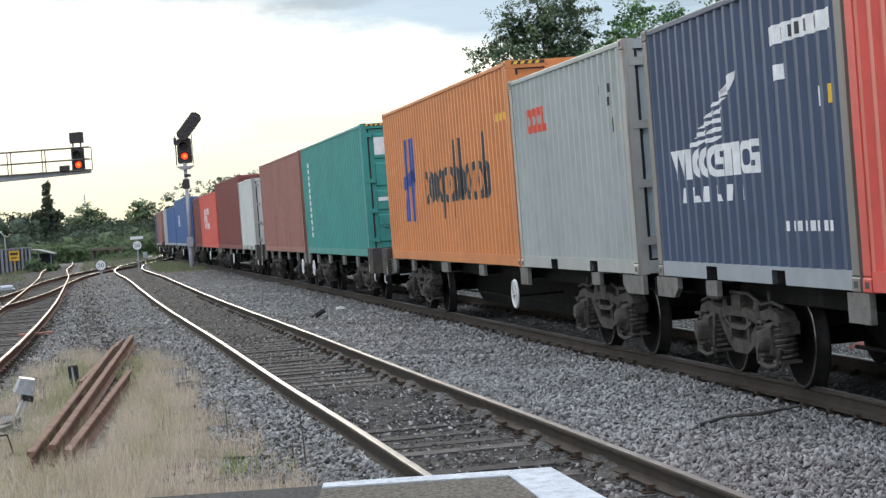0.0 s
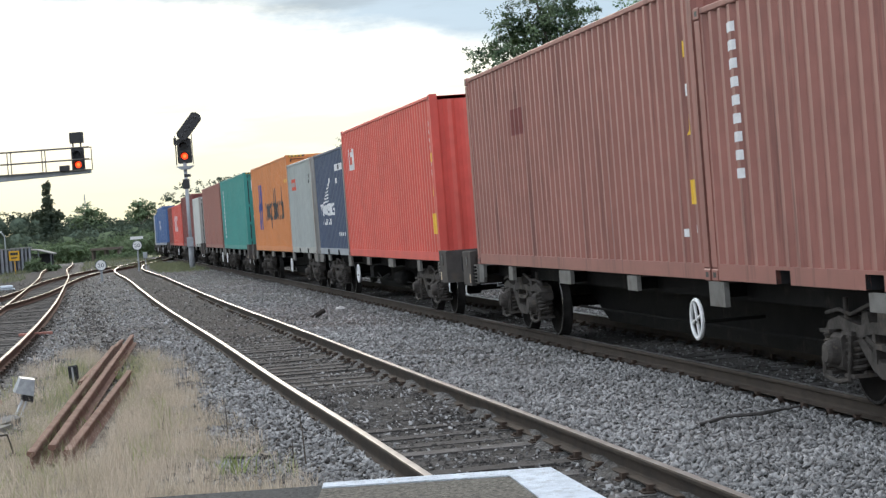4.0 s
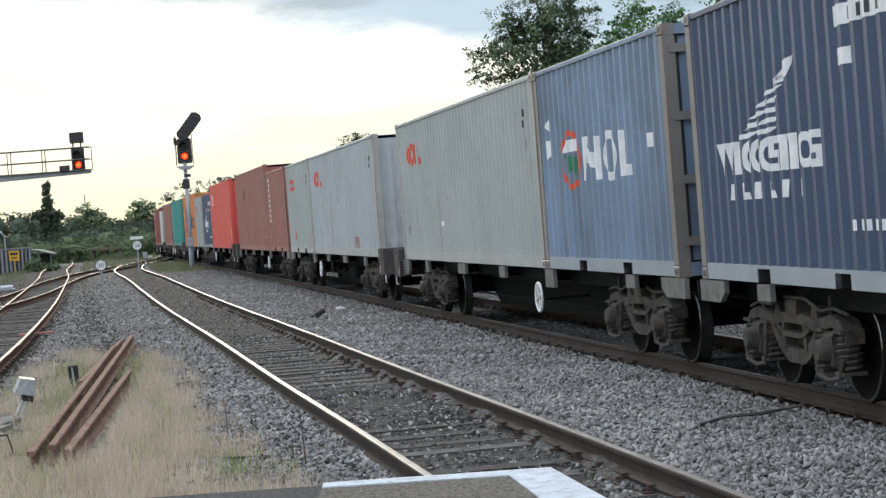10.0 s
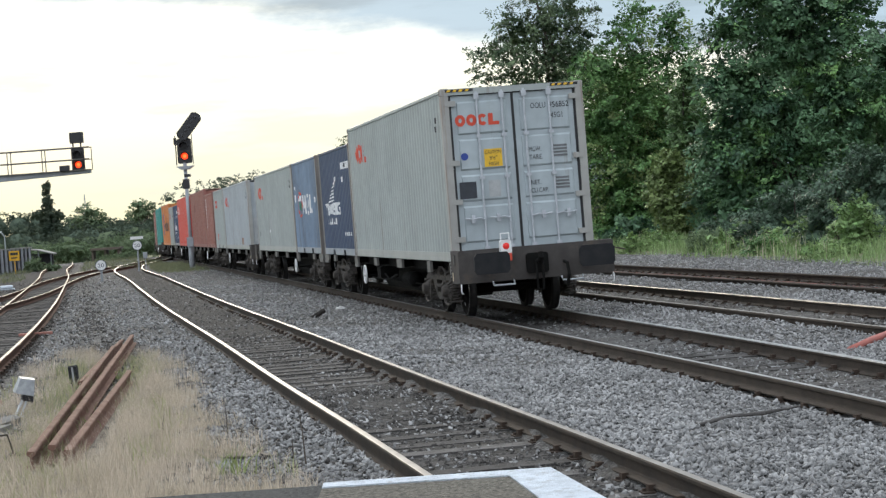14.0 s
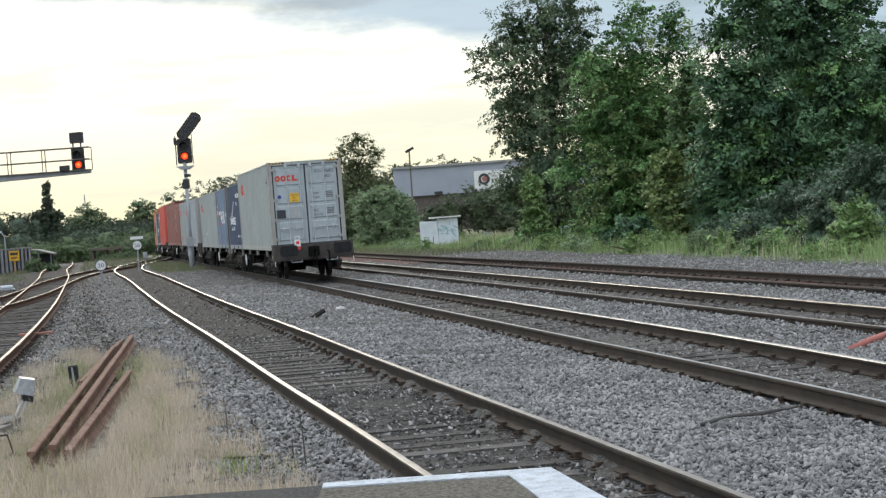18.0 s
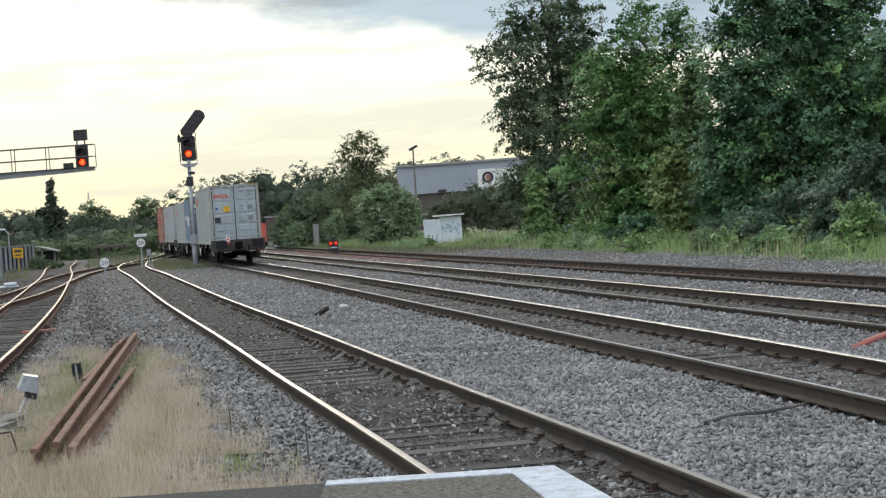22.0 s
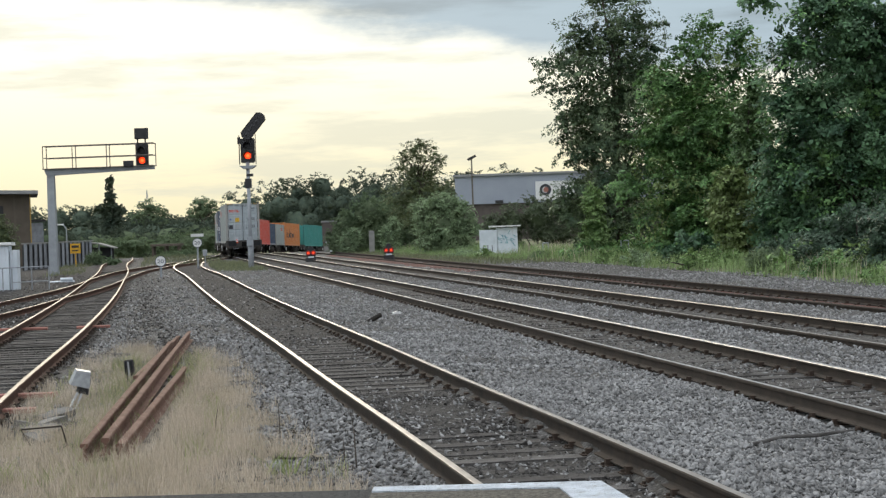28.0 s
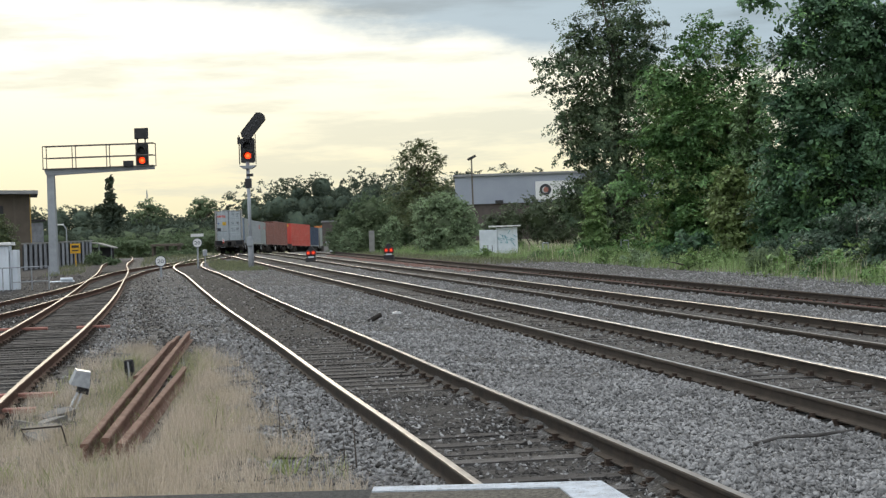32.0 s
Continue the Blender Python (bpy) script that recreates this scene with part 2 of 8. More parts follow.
# ---- mesh helpers ----
class Build:
    """Collects pieces of one mesh."""

    def __init__(self):
        self.v, self.f, self.m = [], [], []

    def add(self, verts, faces, mi=0):
        o = len(self.v)
        self.v += [tuple(p) for p in verts]
        self.f += [tuple(o + i for i in q) for q in faces]
        self.m += [mi] * len(faces)
        return self

    def box(self, x0, x1, y0, y1, z0, z1, mi=0, bev=0.0):
        if bev:
            b = bev
            prof = [(y0 + b, z0), (y1 - b, z0), (y1, z0 + b), (y1, z1 - b), (y1 - b, z1), (y0 + b, z1), (y0, z1 - b), (y0, z0 + b)]
            return self.prism(prof, x0, x1, mi)
        v = [(x, y, z) for x in (x0, x1) for y in (y0, y1) for z in (z0, z1)]
        return self.add(v, [(0, 1, 3, 2), (4, 6, 7, 5), (0, 4, 5, 1), (2, 3, 7, 6), (0, 2, 6, 4), (1, 5, 7, 3)], mi)

    def prism(self, prof, x0, x1, mi=0, axis="x"):
        """A profile of (y, z), or (x, z) for axis y, or (x, y) for axis z, drawn out between x0 and x1."""
        n = len(prof)
        put = {"x": lambda a, b, t: (t, a, b), "y": lambda a, b, t: (a, t, b), "z": lambda a, b, t: (a, b, t)}[axis]
        v = [put(a, b, x0) for a, b in prof] + [put(a, b, x1) for a, b in prof]
        f = [(i, (i + 1) % n, n + (i + 1) % n, n + i) for i in range(n)] + [tuple(range(n - 1, -1, -1)), tuple(range(n, 2 * n))]
        return self.add(v, f, mi)

    def tube(self, pts, r, seg=8, mi=0, closed=False, cap=True):
        pts = [Vector(p) for p in pts]
        rr = r if isinstance(r, (list, tuple)) else [r] * len(pts)
        o, n = len(self.v), len(pts)
        up = None
        for i, p in enumerate(pts):
            a, b = pts[i - 1] if (i or closed) else p, pts[(i + 1) % n] if (i < n - 1 or closed) else p
            d = (b - a).normalized()
            if up is None:
                up = d.orthogonal().normalized()
            up = (up - d * up.dot(d)).normalized()
            s = d.cross(up)
            for k in range(seg):
                t = 2 * math.pi * k / seg
                self.v.append(tuple(p + (up * math.cos(t) + s * math.sin(t)) * rr[i]))
        for i in range(n if closed else n - 1):
            j = (i + 1) % n
            for k in range(seg):
                l = (k + 1) % seg
                self.f.append((o + i * seg + k, o + i * seg + l, o + j * seg + l, o + j * seg + k)); self.m.append(mi)
        if cap and not closed:
            self.f.append(tuple(o + k for k in range(seg - 1, -1, -1))); self.m.append(mi)
            self.f.append(tuple(o + (n - 1) * seg + k for k in range(seg))); self.m.append(mi)
        return self

    def turned(self, prof, seg=24, axis="y", at=(0, 0, 0), mi=0):
        """A profile of (radius, along) turned round an axis."""
        o, n = len(self.v), len(prof)
        for k in range(seg):
            t = 2 * math.pi * k / seg
            c, s = math.cos(t), math.sin(t)
            for r, a in prof:
                p = {"y": (r * c, a, r * s), "x": (a, r * c, r * s), "z": (r * c, r * s, a)}[axis]
                self.v.append((p[0] + at[0], p[1] + at[1], p[2] + at[2]))
        for k in range(seg):
            l = (k + 1) % seg
            for i in range(n - 1):
                self.f.append((o + k * n + i, o + k * n + i + 1, o + l * n + i + 1, o + l * n + i)); self.m.append(mi)
        return self

    def mesh(self, name, mats, smooth=False):
        me = bpy.data.meshes.new(name)
        me.from_pydata(self.v, [], self.f)
        for x in (mats if isinstance(mats, (list, tuple)) else [mats]):
            me.materials.append(x)
        if any(self.m):
            me.polygons.foreach_set("material_index", self.m)
        if smooth:
            me.polygons.foreach_set("use_smooth", [True] * len(self.f))
        me.update()
        return me


def part(name, b, mats, parent, label="", smooth=False, at=None, kind=""):
    """Links a mesh, or what Build collected, as one object under a thing or a part."""
    ob = new(name, b.mesh(name, mats, smooth) if isinstance(b, Build) else b)
    ob.parent = parent
    if at is not None:
        ob.matrix_basis = at
    return tagged(ob, label, kind=kind)


def thing(name, label, category, at=None, group="", kind="", b=None, mats=None, smooth=False):
    ob = new(name, b.mesh(name, mats, smooth) if b else None)
    if at is not None:
        ob.matrix_basis = at
    return tagged(ob, label, category, group, kind)


def soup(name, co, faces, mats, smooth=False):
    me = bpy.data.meshes.new(name)
    n, k = faces.shape
    me.vertices.add(len(co)); me.vertices.foreach_set("co", np.asarray(co, np.float32).ravel())
    me.loops.add(n * k); me.loops.foreach_set("vertex_index", faces.astype(np.int32).ravel())
    me.polygons.add(n); me.polygons.foreach_set("loop_start", np.arange(0, n * k, k, dtype=np.int32))
    me.polygons.foreach_set("loop_total", np.full(n, k, np.int32))
    for x in (mats if isinstance(mats, (list, tuple)) else [mats]):
        me.materials.append(x)
    me.update(calc_edges=True)
    return me


# ---- the lines of the tracks (z = 0 is the rail head) ----
BEND_S = [-120, 0, 30, 60, 90, 120, 150, 180, 210, 250, 330]
BEND_K = [2.36, 4.73, 0.24, 0.30, -0.20, 0.09, -0.24, -1.78, -2.62, -3.2, -6.0]     # 1 / km
STEP = 0.5
LINE_S = np.arange(-130, 420, STEP)
_k = np.interp(LINE_S, BEND_S, BEND_K) * 1e-3
_i0 = int(np.searchsorted(LINE_S, 0))
LINE_H = np.cumsum(_k) * STEP
LINE_H += radians(5.6255) - LINE_H[_i0]
LINE_X = np.concatenate([[0], np.cumsum(-np.sin(LINE_H) * STEP)[:-1]])
LINE_Y = np.concatenate([[0], np.cumsum(np.cos(LINE_H) * STEP)[:-1]])
LINE_X += 6.33 - LINE_X[_i0]
LINE_Y -= LINE_Y[_i0]
LINE_Z = -8.4e-5 * np.maximum(LINE_S - 140, 0) ** 2
LINE_Z = np.maximum(LINE_Z, -1.6)


def on_line(s):
    return Vector((np.interp(s, LINE_S, LINE_X), np.interp(s, LINE_S, LINE_Y), np.interp(s, LINE_S, LINE_Z)))


def offset_line(off, s0, s1):
    out = []
    for s in np.arange(s0, s1 + 0.01, 2.0):
        p, h = on_line(s), np.interp(s, LINE_S, LINE_H)
        out.append((p.x + math.cos(h) * off, p.y + math.sin(h) * off, p.z))
    return out


def smooth_line(pts, step=2.0):
    """A curve through (y, x) points, at even steps of y."""
    ys, xs = np.array([p[0] for p in pts], float), np.array([p[1] for p in pts], float)
    m = np.gradient(xs, ys)
    out = []
    for y in np.arange(ys[0], ys[-1] + 0.01, step):
        i = int(np.clip(np.searchsorted(ys, y) - 1, 0, len(ys) - 2))
        h = ys[i + 1] - ys[i]
        u = (y - ys[i]) / h
        x = (2 * u**3 - 3 * u**2 + 1) * xs[i] + (u**3 - 2 * u**2 + u) * h * m[i] + (-2 * u**3 + 3 * u**2) * xs[i + 1] + (u**3 - u**2) * h * m[i + 1]
        out.append((x, y, 0.0))
    return out


NEAR_LINE = smooth_line([(-20, 5.2), (-8, 4.0), (2, 2.62), (12, 0.87), (16.4, 0.05), (22.9, -1.21), (31.45, -2.82), (47.7, -5.95), (83, -12.45), (113, -17.95),
                         (124, -19.4), (134, -20.2), (144, -20.6), (156, -21.6), (170, -23.4)])
TRAIN_LINE = offset_line(0, -40, 300)
THIRD_LINE = offset_line(3.3, -30, 190)
FOURTH_LINE = offset_line(6.75, -20, 160)
SIDING_LINE = smooth_line([(10, -4.4), (22.8, -6.55), (38, -8.9), (55.6, -11.8), (80, -16.1), (100, -19.7), (125, -24.5), (150, -28.8), (166, -31.8)])
CROSS_LINE = smooth_line([(30, -12.2), (40, -12.55), (50, -13.1), (58, -13.85), (66, -14.5), (75, -15.5), (85, -16.9), (100, -18.7), (115, -19.6), (126, -19.9), (140, -20.2)])

RAIL_PROFILE = [(-0.07, -0.159), (0.07, -0.159), (0.07, -0.148), (0.016, -0.132), (0.010, -0.120), (0.010, -0.046), (0.035, -0.034), (0.036, -0.012),
                (0.029, -0.001), (0.024, 0.0), (-0.024, 0.0), (-0.029, -0.001), (-0.036, -0.012), (-0.035, -0.034), (-0.010, -0.046), (-0.010, -0.120),
                (-0.016, -0.132), (-0.07, -0.148)]


def sides(line):
    """Points of a line with their unit normals to the right."""
    P = np.array(line)
    d = np.gradient(P[:, :2], axis=0)
    d /= np.linalg.norm(d, axis=1)[:, None]
    return P, np.stack([d[:, 1], -d[:, 0]], 1), d


def rail(parent, line, off, mats, name="rail", lift=0.0, cant=0.0, gauge_side=False):
    P, n, _ = sides(line)
    k = len(RAIL_PROFILE)
    b = Build()
    for p, q in zip(P, n):
        for a, z in RAIL_PROFILE:
            b.v.append((p[0] + q[0] * (off + a), p[1] + q[1] * (off + a), p[2] + z + lift + cant * off * np.interp(p[1], [18, 26, 40, 120], [-2.2, 0.0, 1.0, 0.0])))
    for i in range(len(P) - 1):
        for j in range(k):
            l = (j + 1) % k
            b.f.append((i * k + j, i * k + l, (i + 1) * k + l, (i + 1) * k + j))
            b.m.append(1 if j in (((9, 10, 11) if off > 0 else (7, 8, 9)) if gauge_side else (8, 9, 10)) else 0)
    return part(name, b, mats, parent)


def along(line, step, y0, y1):
    """Even steps along a line between two distances ahead, as (x, y, z, heading of the line)."""
    P, _, _ = sides(line)
    seg = np.linalg.norm(np.diff(P[:, :2], axis=0), axis=1)
    S = np.concatenate([[0], np.cumsum(seg)])
    out = []
    for s in np.arange(0, S[-1], step):
        x, y, z = (np.interp(s, S, P[:, i]) for i in range(3))
        if y0 <= y <= y1:
            x2, y2 = (np.interp(s + 0.5, S, P[:, i]) for i in range(2))
            out.append((x, y, z, math.atan2(y2 - y, x2 - x)))
    return out


rng = np.random.default_rng(7)
SLEEPER = Build().box(-0.125, 0.125, -1.3, 1.3, -0.14, 0.0, bev=0.012).mesh("sleeper", TIMBER)
CHAIR = Build().box(-0.07, 0.07, -0.145, 0.145, 0, 0.012).box(-0.035, 0.035, 0.05, 0.102, 0.012, 0.058).box(-0.035, 0.035, -0.102, -0.05, 0.012, 0.058) \
    .turned([(0.0, 0.032), (0.016, 0.032), (0.016, 0.012)], 6, "z", (0.0, 0.125, 0)).turned([(0.0, 0.032), (0.016, 0.032), (0.016, 0.012)], 6, "z", (0.0, -0.125, 0)) \
    .mesh("rail_chair", IRON_CHAIR)


def track(name, label, line, y0, y1, chairs_to, mats, step=0.66, lift=0.0, sleepers=True):
    t = thing(name, label, "railway track", kind="structure")
    for off in (-0.7525, 0.7525):
        rail(t, line, off, mats, lift=lift, cant=0.014 if name == "train_track" else 0.0, gauge_side=name in ("train_track", "third_track"))
    if sleepers:
        for x, y, z, a in along(line, step, y0, y1):
            m = Matrix.Translation((x, y, z - 0.178 + lift + rng.normal(0, 0.006))) @ Matrix.Rotation(a + rng.normal(0, 0.012), 4, "Z")
            s = part("sleeper", SLEEPER, None, t, at=m)
            if y < chairs_to:
                for off in (-0.7525, 0.7525):
                    part("rail_chair", CHAIR, None, s, at=Matrix.Translation((0, off, 0.0)))
    return t


def build_tracks():
    track("near_track", "rusty running line on weathered timber sleepers", NEAR_LINE, 7, 128, 60, [RUST, RAIL_WORN])
    track("train_track", "main line under the freight train with worn bright rail heads", TRAIN_LINE, 9, 150, 60, [RUST_DARK, RAIL_BRIGHT])
    track("third_track", "main line with brown rails and grey ballast", THIRD_LINE, 18, 110, 70, [RUST_DARK, RAIL_DULL])
    track("fourth_track", "rusty little-used line beside the grassy bank", FOURTH_LINE, 30, 110, 75, [RUST, RUST])
    track("siding_track", "rusty siding with bright rail heads", SIDING_LINE, 20, 110, 45, [RUST_RED, RAIL_TOP])
    track("crossover_track", "rusty crossover cutting across the siding", CROSS_LINE, 46, 112, 40, [RUST_RED, RAIL_TOP], lift=0.004)


# ---- ground ----
def left_edge(y):
    return float(np.interp(y, [-10, 40, 80, 110, 150, 220, 330], [-14, -20, -26, -31, -38, -37, -30]))


def right_edge(y):
    return float(np.interp(y, [-10, 30, 45, 54, 67, 85, 101, 113, 122, 137, 150, 190, 240, 330], [16, 12.5, 10.3, 9.3, 7.5, 4.6, 1.0, -2.2, -3.9, -7.4, -10, -17, -22, -14]))


def table(line):
    P = np.array(line)
    return P[:, 1], P[:, 0]


BEDS = [(table(NEAR_LINE), -0.212, -0.06, -0.125), (table(TRAIN_LINE), -0.198, -0.10, -0.172), (table(THIRD_LINE), -0.190, -0.09, -0.085),
        (table(FOURTH_LINE), -0.185, -0.11, -0.080), (table(SIDING_LINE), -0.21, -0.185, -0.16)]


def heap(y):
    """Stone spilled over the sleepers of the nearest line, between clear stretches."""
    return float(np.interp(y, [18.0, 19.5, 22.2, 23.8, 33, 38, 60], [0.0, 0.048, 0.045, 0.006, 0.010, 0.03, 0.04]))


def bed(x, y, *_):
    """Height of the stone bed: low between the rails, heaped outside them."""
    h, best = -0.15, 9.0
    for k, ((ys, xs), low, right, left) in enumerate(BEDS):
        d = x - np.interp(y, ys, xs)
        if abs(d) < best and ys[0] <= y <= ys[-1]:
            best = abs(d)
            out = right if d > 0 else left
            if abs(d) < 0.70:
                h = low + (heap(y) if k == 0 else 0.0)
            elif abs(d) < 0.82:
                h = low + (out - low) * (abs(d) - 0.70) / 0.12
            else:
                u = min((abs(d) - 0.82) / 1.4, 1)
                h = out + (-0.13 - out) * u
    h += (0.035 if best > 0.9 else 0.012) * noise.noise((x * 0.6, y * 0.3, 3.1)) + 0.012 * noise.noise((x * 2.1, y * 1.3, 0.4))
    return h


def build_ground():
    b = Build()
    # one sheet to the horizon
    xs = [-3000, -900, -300, -120, -60, -30, 0, 20, 40, 80, 200, 600, 3000]
    ys = [-600, -100, -20, 20, 60, 100, 140, 180, 220, 300, 420, 700, 1500, 4000]
    for y in ys:
        for x in xs:
            b.v.append((x, y, -0.62 if y < 150 else -0.62 - min((y - 150) * 0.012, 1.9)))
    n = len(xs)
    for j in range(len(ys) - 1):
        for i in range(n - 1):
            b.f.append((j * n + i, j * n + i + 1, (j + 1) * n + i + 1, (j + 1) * n + i)); b.m.append(0)
    thing("ground", "rough scrubby green and brown ground", "ground", kind="structure", b=b, mats=EARTH)
    # the stone bed of the yard
    rows = list(np.arange(-12, 8, 4.0)) + list(np.arange(8, 50, 0.35)) + list(np.arange(50, 100, 1.0)) + list(np.arange(100, 331, 5.0))
    cols = 170
    b = Build()
    near = np.array([(p[1], p[0]) for p in NEAR_LINE])
    sid = np.array([(p[1], p[0]) for p in SIDING_LINE])
    for y in rows:
        l, r = left_edge(y), right_edge(y)
        for i in range(cols + 1):
            x = l + (r - l) * i / cols
            z = bed(x, y, None)
            if i in (0, cols):
                z = -0.75
            b.v.append((x, y, z - 8.4e-5 * max(y * 1.016 - 140, 0) ** 2))
    for j in range(len(rows) - 1):
        for i in range(cols):
            y = 0.5 * (rows[j] + rows[j + 1])
            l, r = left_edge(y), right_edge(y)
            x = l + (r - l) * (i + 0.5) / cols
            b.f.append((j * (cols + 1) + i, j * (cols + 1) + i + 1, (j + 1) * (cols + 1) + i + 1, (j + 1) * (cols + 1) + i))
            b.m.append(2 if x < np.interp(y, sid[:, 0], sid[:, 1]) + 1.0 and y < 165 else 1 if x < np.interp(y, near[:, 0], near[:, 1]) - 0.9 and y < 165 else 0)
    thing("ballast_bed", "grey crushed-stone bed of the railway yard", "ballast", kind="structure", b=b, mats=[BALLAST, BALLAST_SOIL, BALLAST_DIRTY], smooth=True)
    # oily strips between the rails
    for line, k, y1 in ((NEAR_LINE, 0, 150), (TRAIN_LINE, 1, 170), (THIRD_LINE, 2, 150), (FOURTH_LINE, 3, 140), (SIDING_LINE, 4, 150)):
        P, n, _ = sides(line)
        low = BEDS[k][1]
        b = Build()
        P, n = P[P[:, 1] < y1], n[P[:, 1] < y1]
        for p, q in zip(P, n):
            for a in (-0.68, -0.35, 0, 0.35, 0.68):
                x, y = p[0] + q[0] * a, p[1] + q[1] * a
                b.v.append((x, y, p[2] + low + (heap(y) if k == 0 else 0.0) + 0.016 + 0.012 * noise.noise((x * 2, y * 2, 5))))
        for i in range(len(P) - 1):
            for j in range(4):
                b.f.append((i * 5 + j, i * 5 + j + 1, i * 5 + j + 6, i * 5 + j + 5)); b.m.append(0)
        if k == 3:      # rusty spill along the last line
            c = Build()
            Q, m = P[P[:, 1] > 78], n[P[:, 1] > 78]
            offs = (-1.7, -1.2, -0.86, 0.86, 1.3, 2.0)
            for p, q in zip(Q, m):
                for a in offs:
                    x, y = p[0] + q[0] * a, p[1] + q[1] * a
                    c.v.append((x, y, p[2] - 0.055 - (0.10 if abs(a) > 1.4 else 0.0) + 0.02 * noise.noise((x, y, 9))))
            for i in range(len(Q) - 1):
                for j in (0, 1, 3, 4):
                    c.f.append((i * 6 + j, i * 6 + j + 1, i * 6 + j + 7, i * 6 + j + 6)); c.m.append(0)
            thing("rusty_ballast", "rust-stained pinkish ballast beside the last line", "ballast", kind="structure", b=c, mats=BALLAST_RUST, smooth=True)
        thing("track_bed", "dark soiled stone between the rails", "ballast", kind="structure", b=b, mats=BALLAST_SOIL if k in (1, 2) else BALLAST_RUST if k == 3 else BALLAST_DIRTY, smooth=True)


build_ground()
build_tracks()


# ---- the freight train ----
FLOOR_Z = 0.982          # underside of the containers above the rail head
# grimy paint, darkened further to hold the shade beneath the containers
DARK = mat("grimy_shaded_underframe_paint", (0.009, 0.0085, 0.008), (0.005, 0.005, 0.0045), 5.0, 0.85, bump=0.2, dirt=(0.024, 0.020, 0.017), dirt_scale=3, spec=0.15)
BOGIE = mat("dusty_bogie_iron", (0.078, 0.070, 0.063), (0.040, 0.036, 0.032), 9.0, 0.85, bump=0.3, dirt=(0.110, 0.092, 0.073), dirt_scale=6, spec=0.2)
BRACKET = mat("dull_grey_bracket_paint", (0.17, 0.166, 0.152), (0.115, 0.11, 0.10), 6.0, 0.75, dirt=(0.07, 0.058, 0.045), dirt_scale=5)
HEADSTOCK = mat("dusty_brown_headstock_paint", (0.078, 0.071, 0.066), (0.056, 0.050, 0.047), 4.0, 0.8, dirt=(0.098, 0.082, 0.066), dirt_scale=3, spec=0.2)
TREAD = mat("polished_wheel_rim", (0.34, 0.33, 0.32), (0.20, 0.19, 0.18), 3.0, 0.22, 1.0)
# tread and disc colours are lowered to include the shade under the wagon
TREAD_DARK = mat("shaded_wheel_tread", (0.035, 0.033, 0.031), (0.022, 0.021, 0.020), 8.0, 0.6, 0.4, spec=0.1)
WHEEL = mat("shaded_brown_wheel_disc", (0.016, 0.014, 0.013), (0.010, 0.009, 0.009), 6.0, 0.85, spec=0.05)
WHITE = mat("white_paint", (0.78, 0.78, 0.77), (0.66, 0.66, 0.65), 8.0, 0.55)
BUFFER = mat("black_buffer_paint", (0.016, 0.017, 0.019), (0.026, 0.026, 0.027), 5.0, 0.75, spec=0.2)
YELLOW = mat("yellow_label", (0.80, 0.50, 0.03), (0.72, 0.43, 0.03), 8.0, 0.5)
FADED_LABEL = mat("faded_cream_label", (0.55, 0.46, 0.30), (0.40, 0.30, 0.20), 9.0, 0.6)
RED_LAMP = glow("red_tail_lamp", (0.55, 0.02, 0.015), 0.24)
BLACK = mat("black_print", (0.03, 0.03, 0.032), None, 8.0, 0.5)
GASKET = mat("black_door_gasket", (0.025, 0.025, 0.027), None, 8.0, 0.6)
STEEL = mat("galvanised_bar", (0.55, 0.57, 0.60), (0.45, 0.47, 0.50), 9.0, 0.45, 0.4)
LOGO_RED = mat("red_print", (0.62, 0.075, 0.035), (0.55, 0.06, 0.03), 8.0, 0.5)
LOGO_WHITE = mat("white_print", (0.80, 0.80, 0.80), (0.62, 0.63, 0.64), 5.0, 0.55)
LOGO_BLUE = mat("blue_print", (0.035, 0.07, 0.32), None, 8.0, 0.5)
LOGO_GREEN = mat("green_print", (0.02, 0.18, 0.11), None, 8.0, 0.5)
RUST_STAIN = mat("rust_stain", (0.26, 0.15, 0.10), (0.36, 0.28, 0.24), 6.0, 0.85)
SMALL_PRINT = mat("small_grey_print", (0.16, 0.165, 0.17), None, 8.0, 0.6)
DARK_PANEL = mat("dark_grey_placard", (0.035, 0.04, 0.05), None, 8.0, 0.5)
GREY_PANEL = mat("faded_placard", (0.33, 0.34, 0.34), (0.42, 0.43, 0.43), 4.0, 0.6)


def paint(name, c, dirt=(0.20, 0.09, 0.05), at=0.66, c2=None):
    return mat(name, c, c2 or [v * 0.86 for v in c], 0.8, 0.55, bump=0.05, fine=4.5, dirt=dirt, dirt_scale=1.3, dirt_at=at, streak=True)


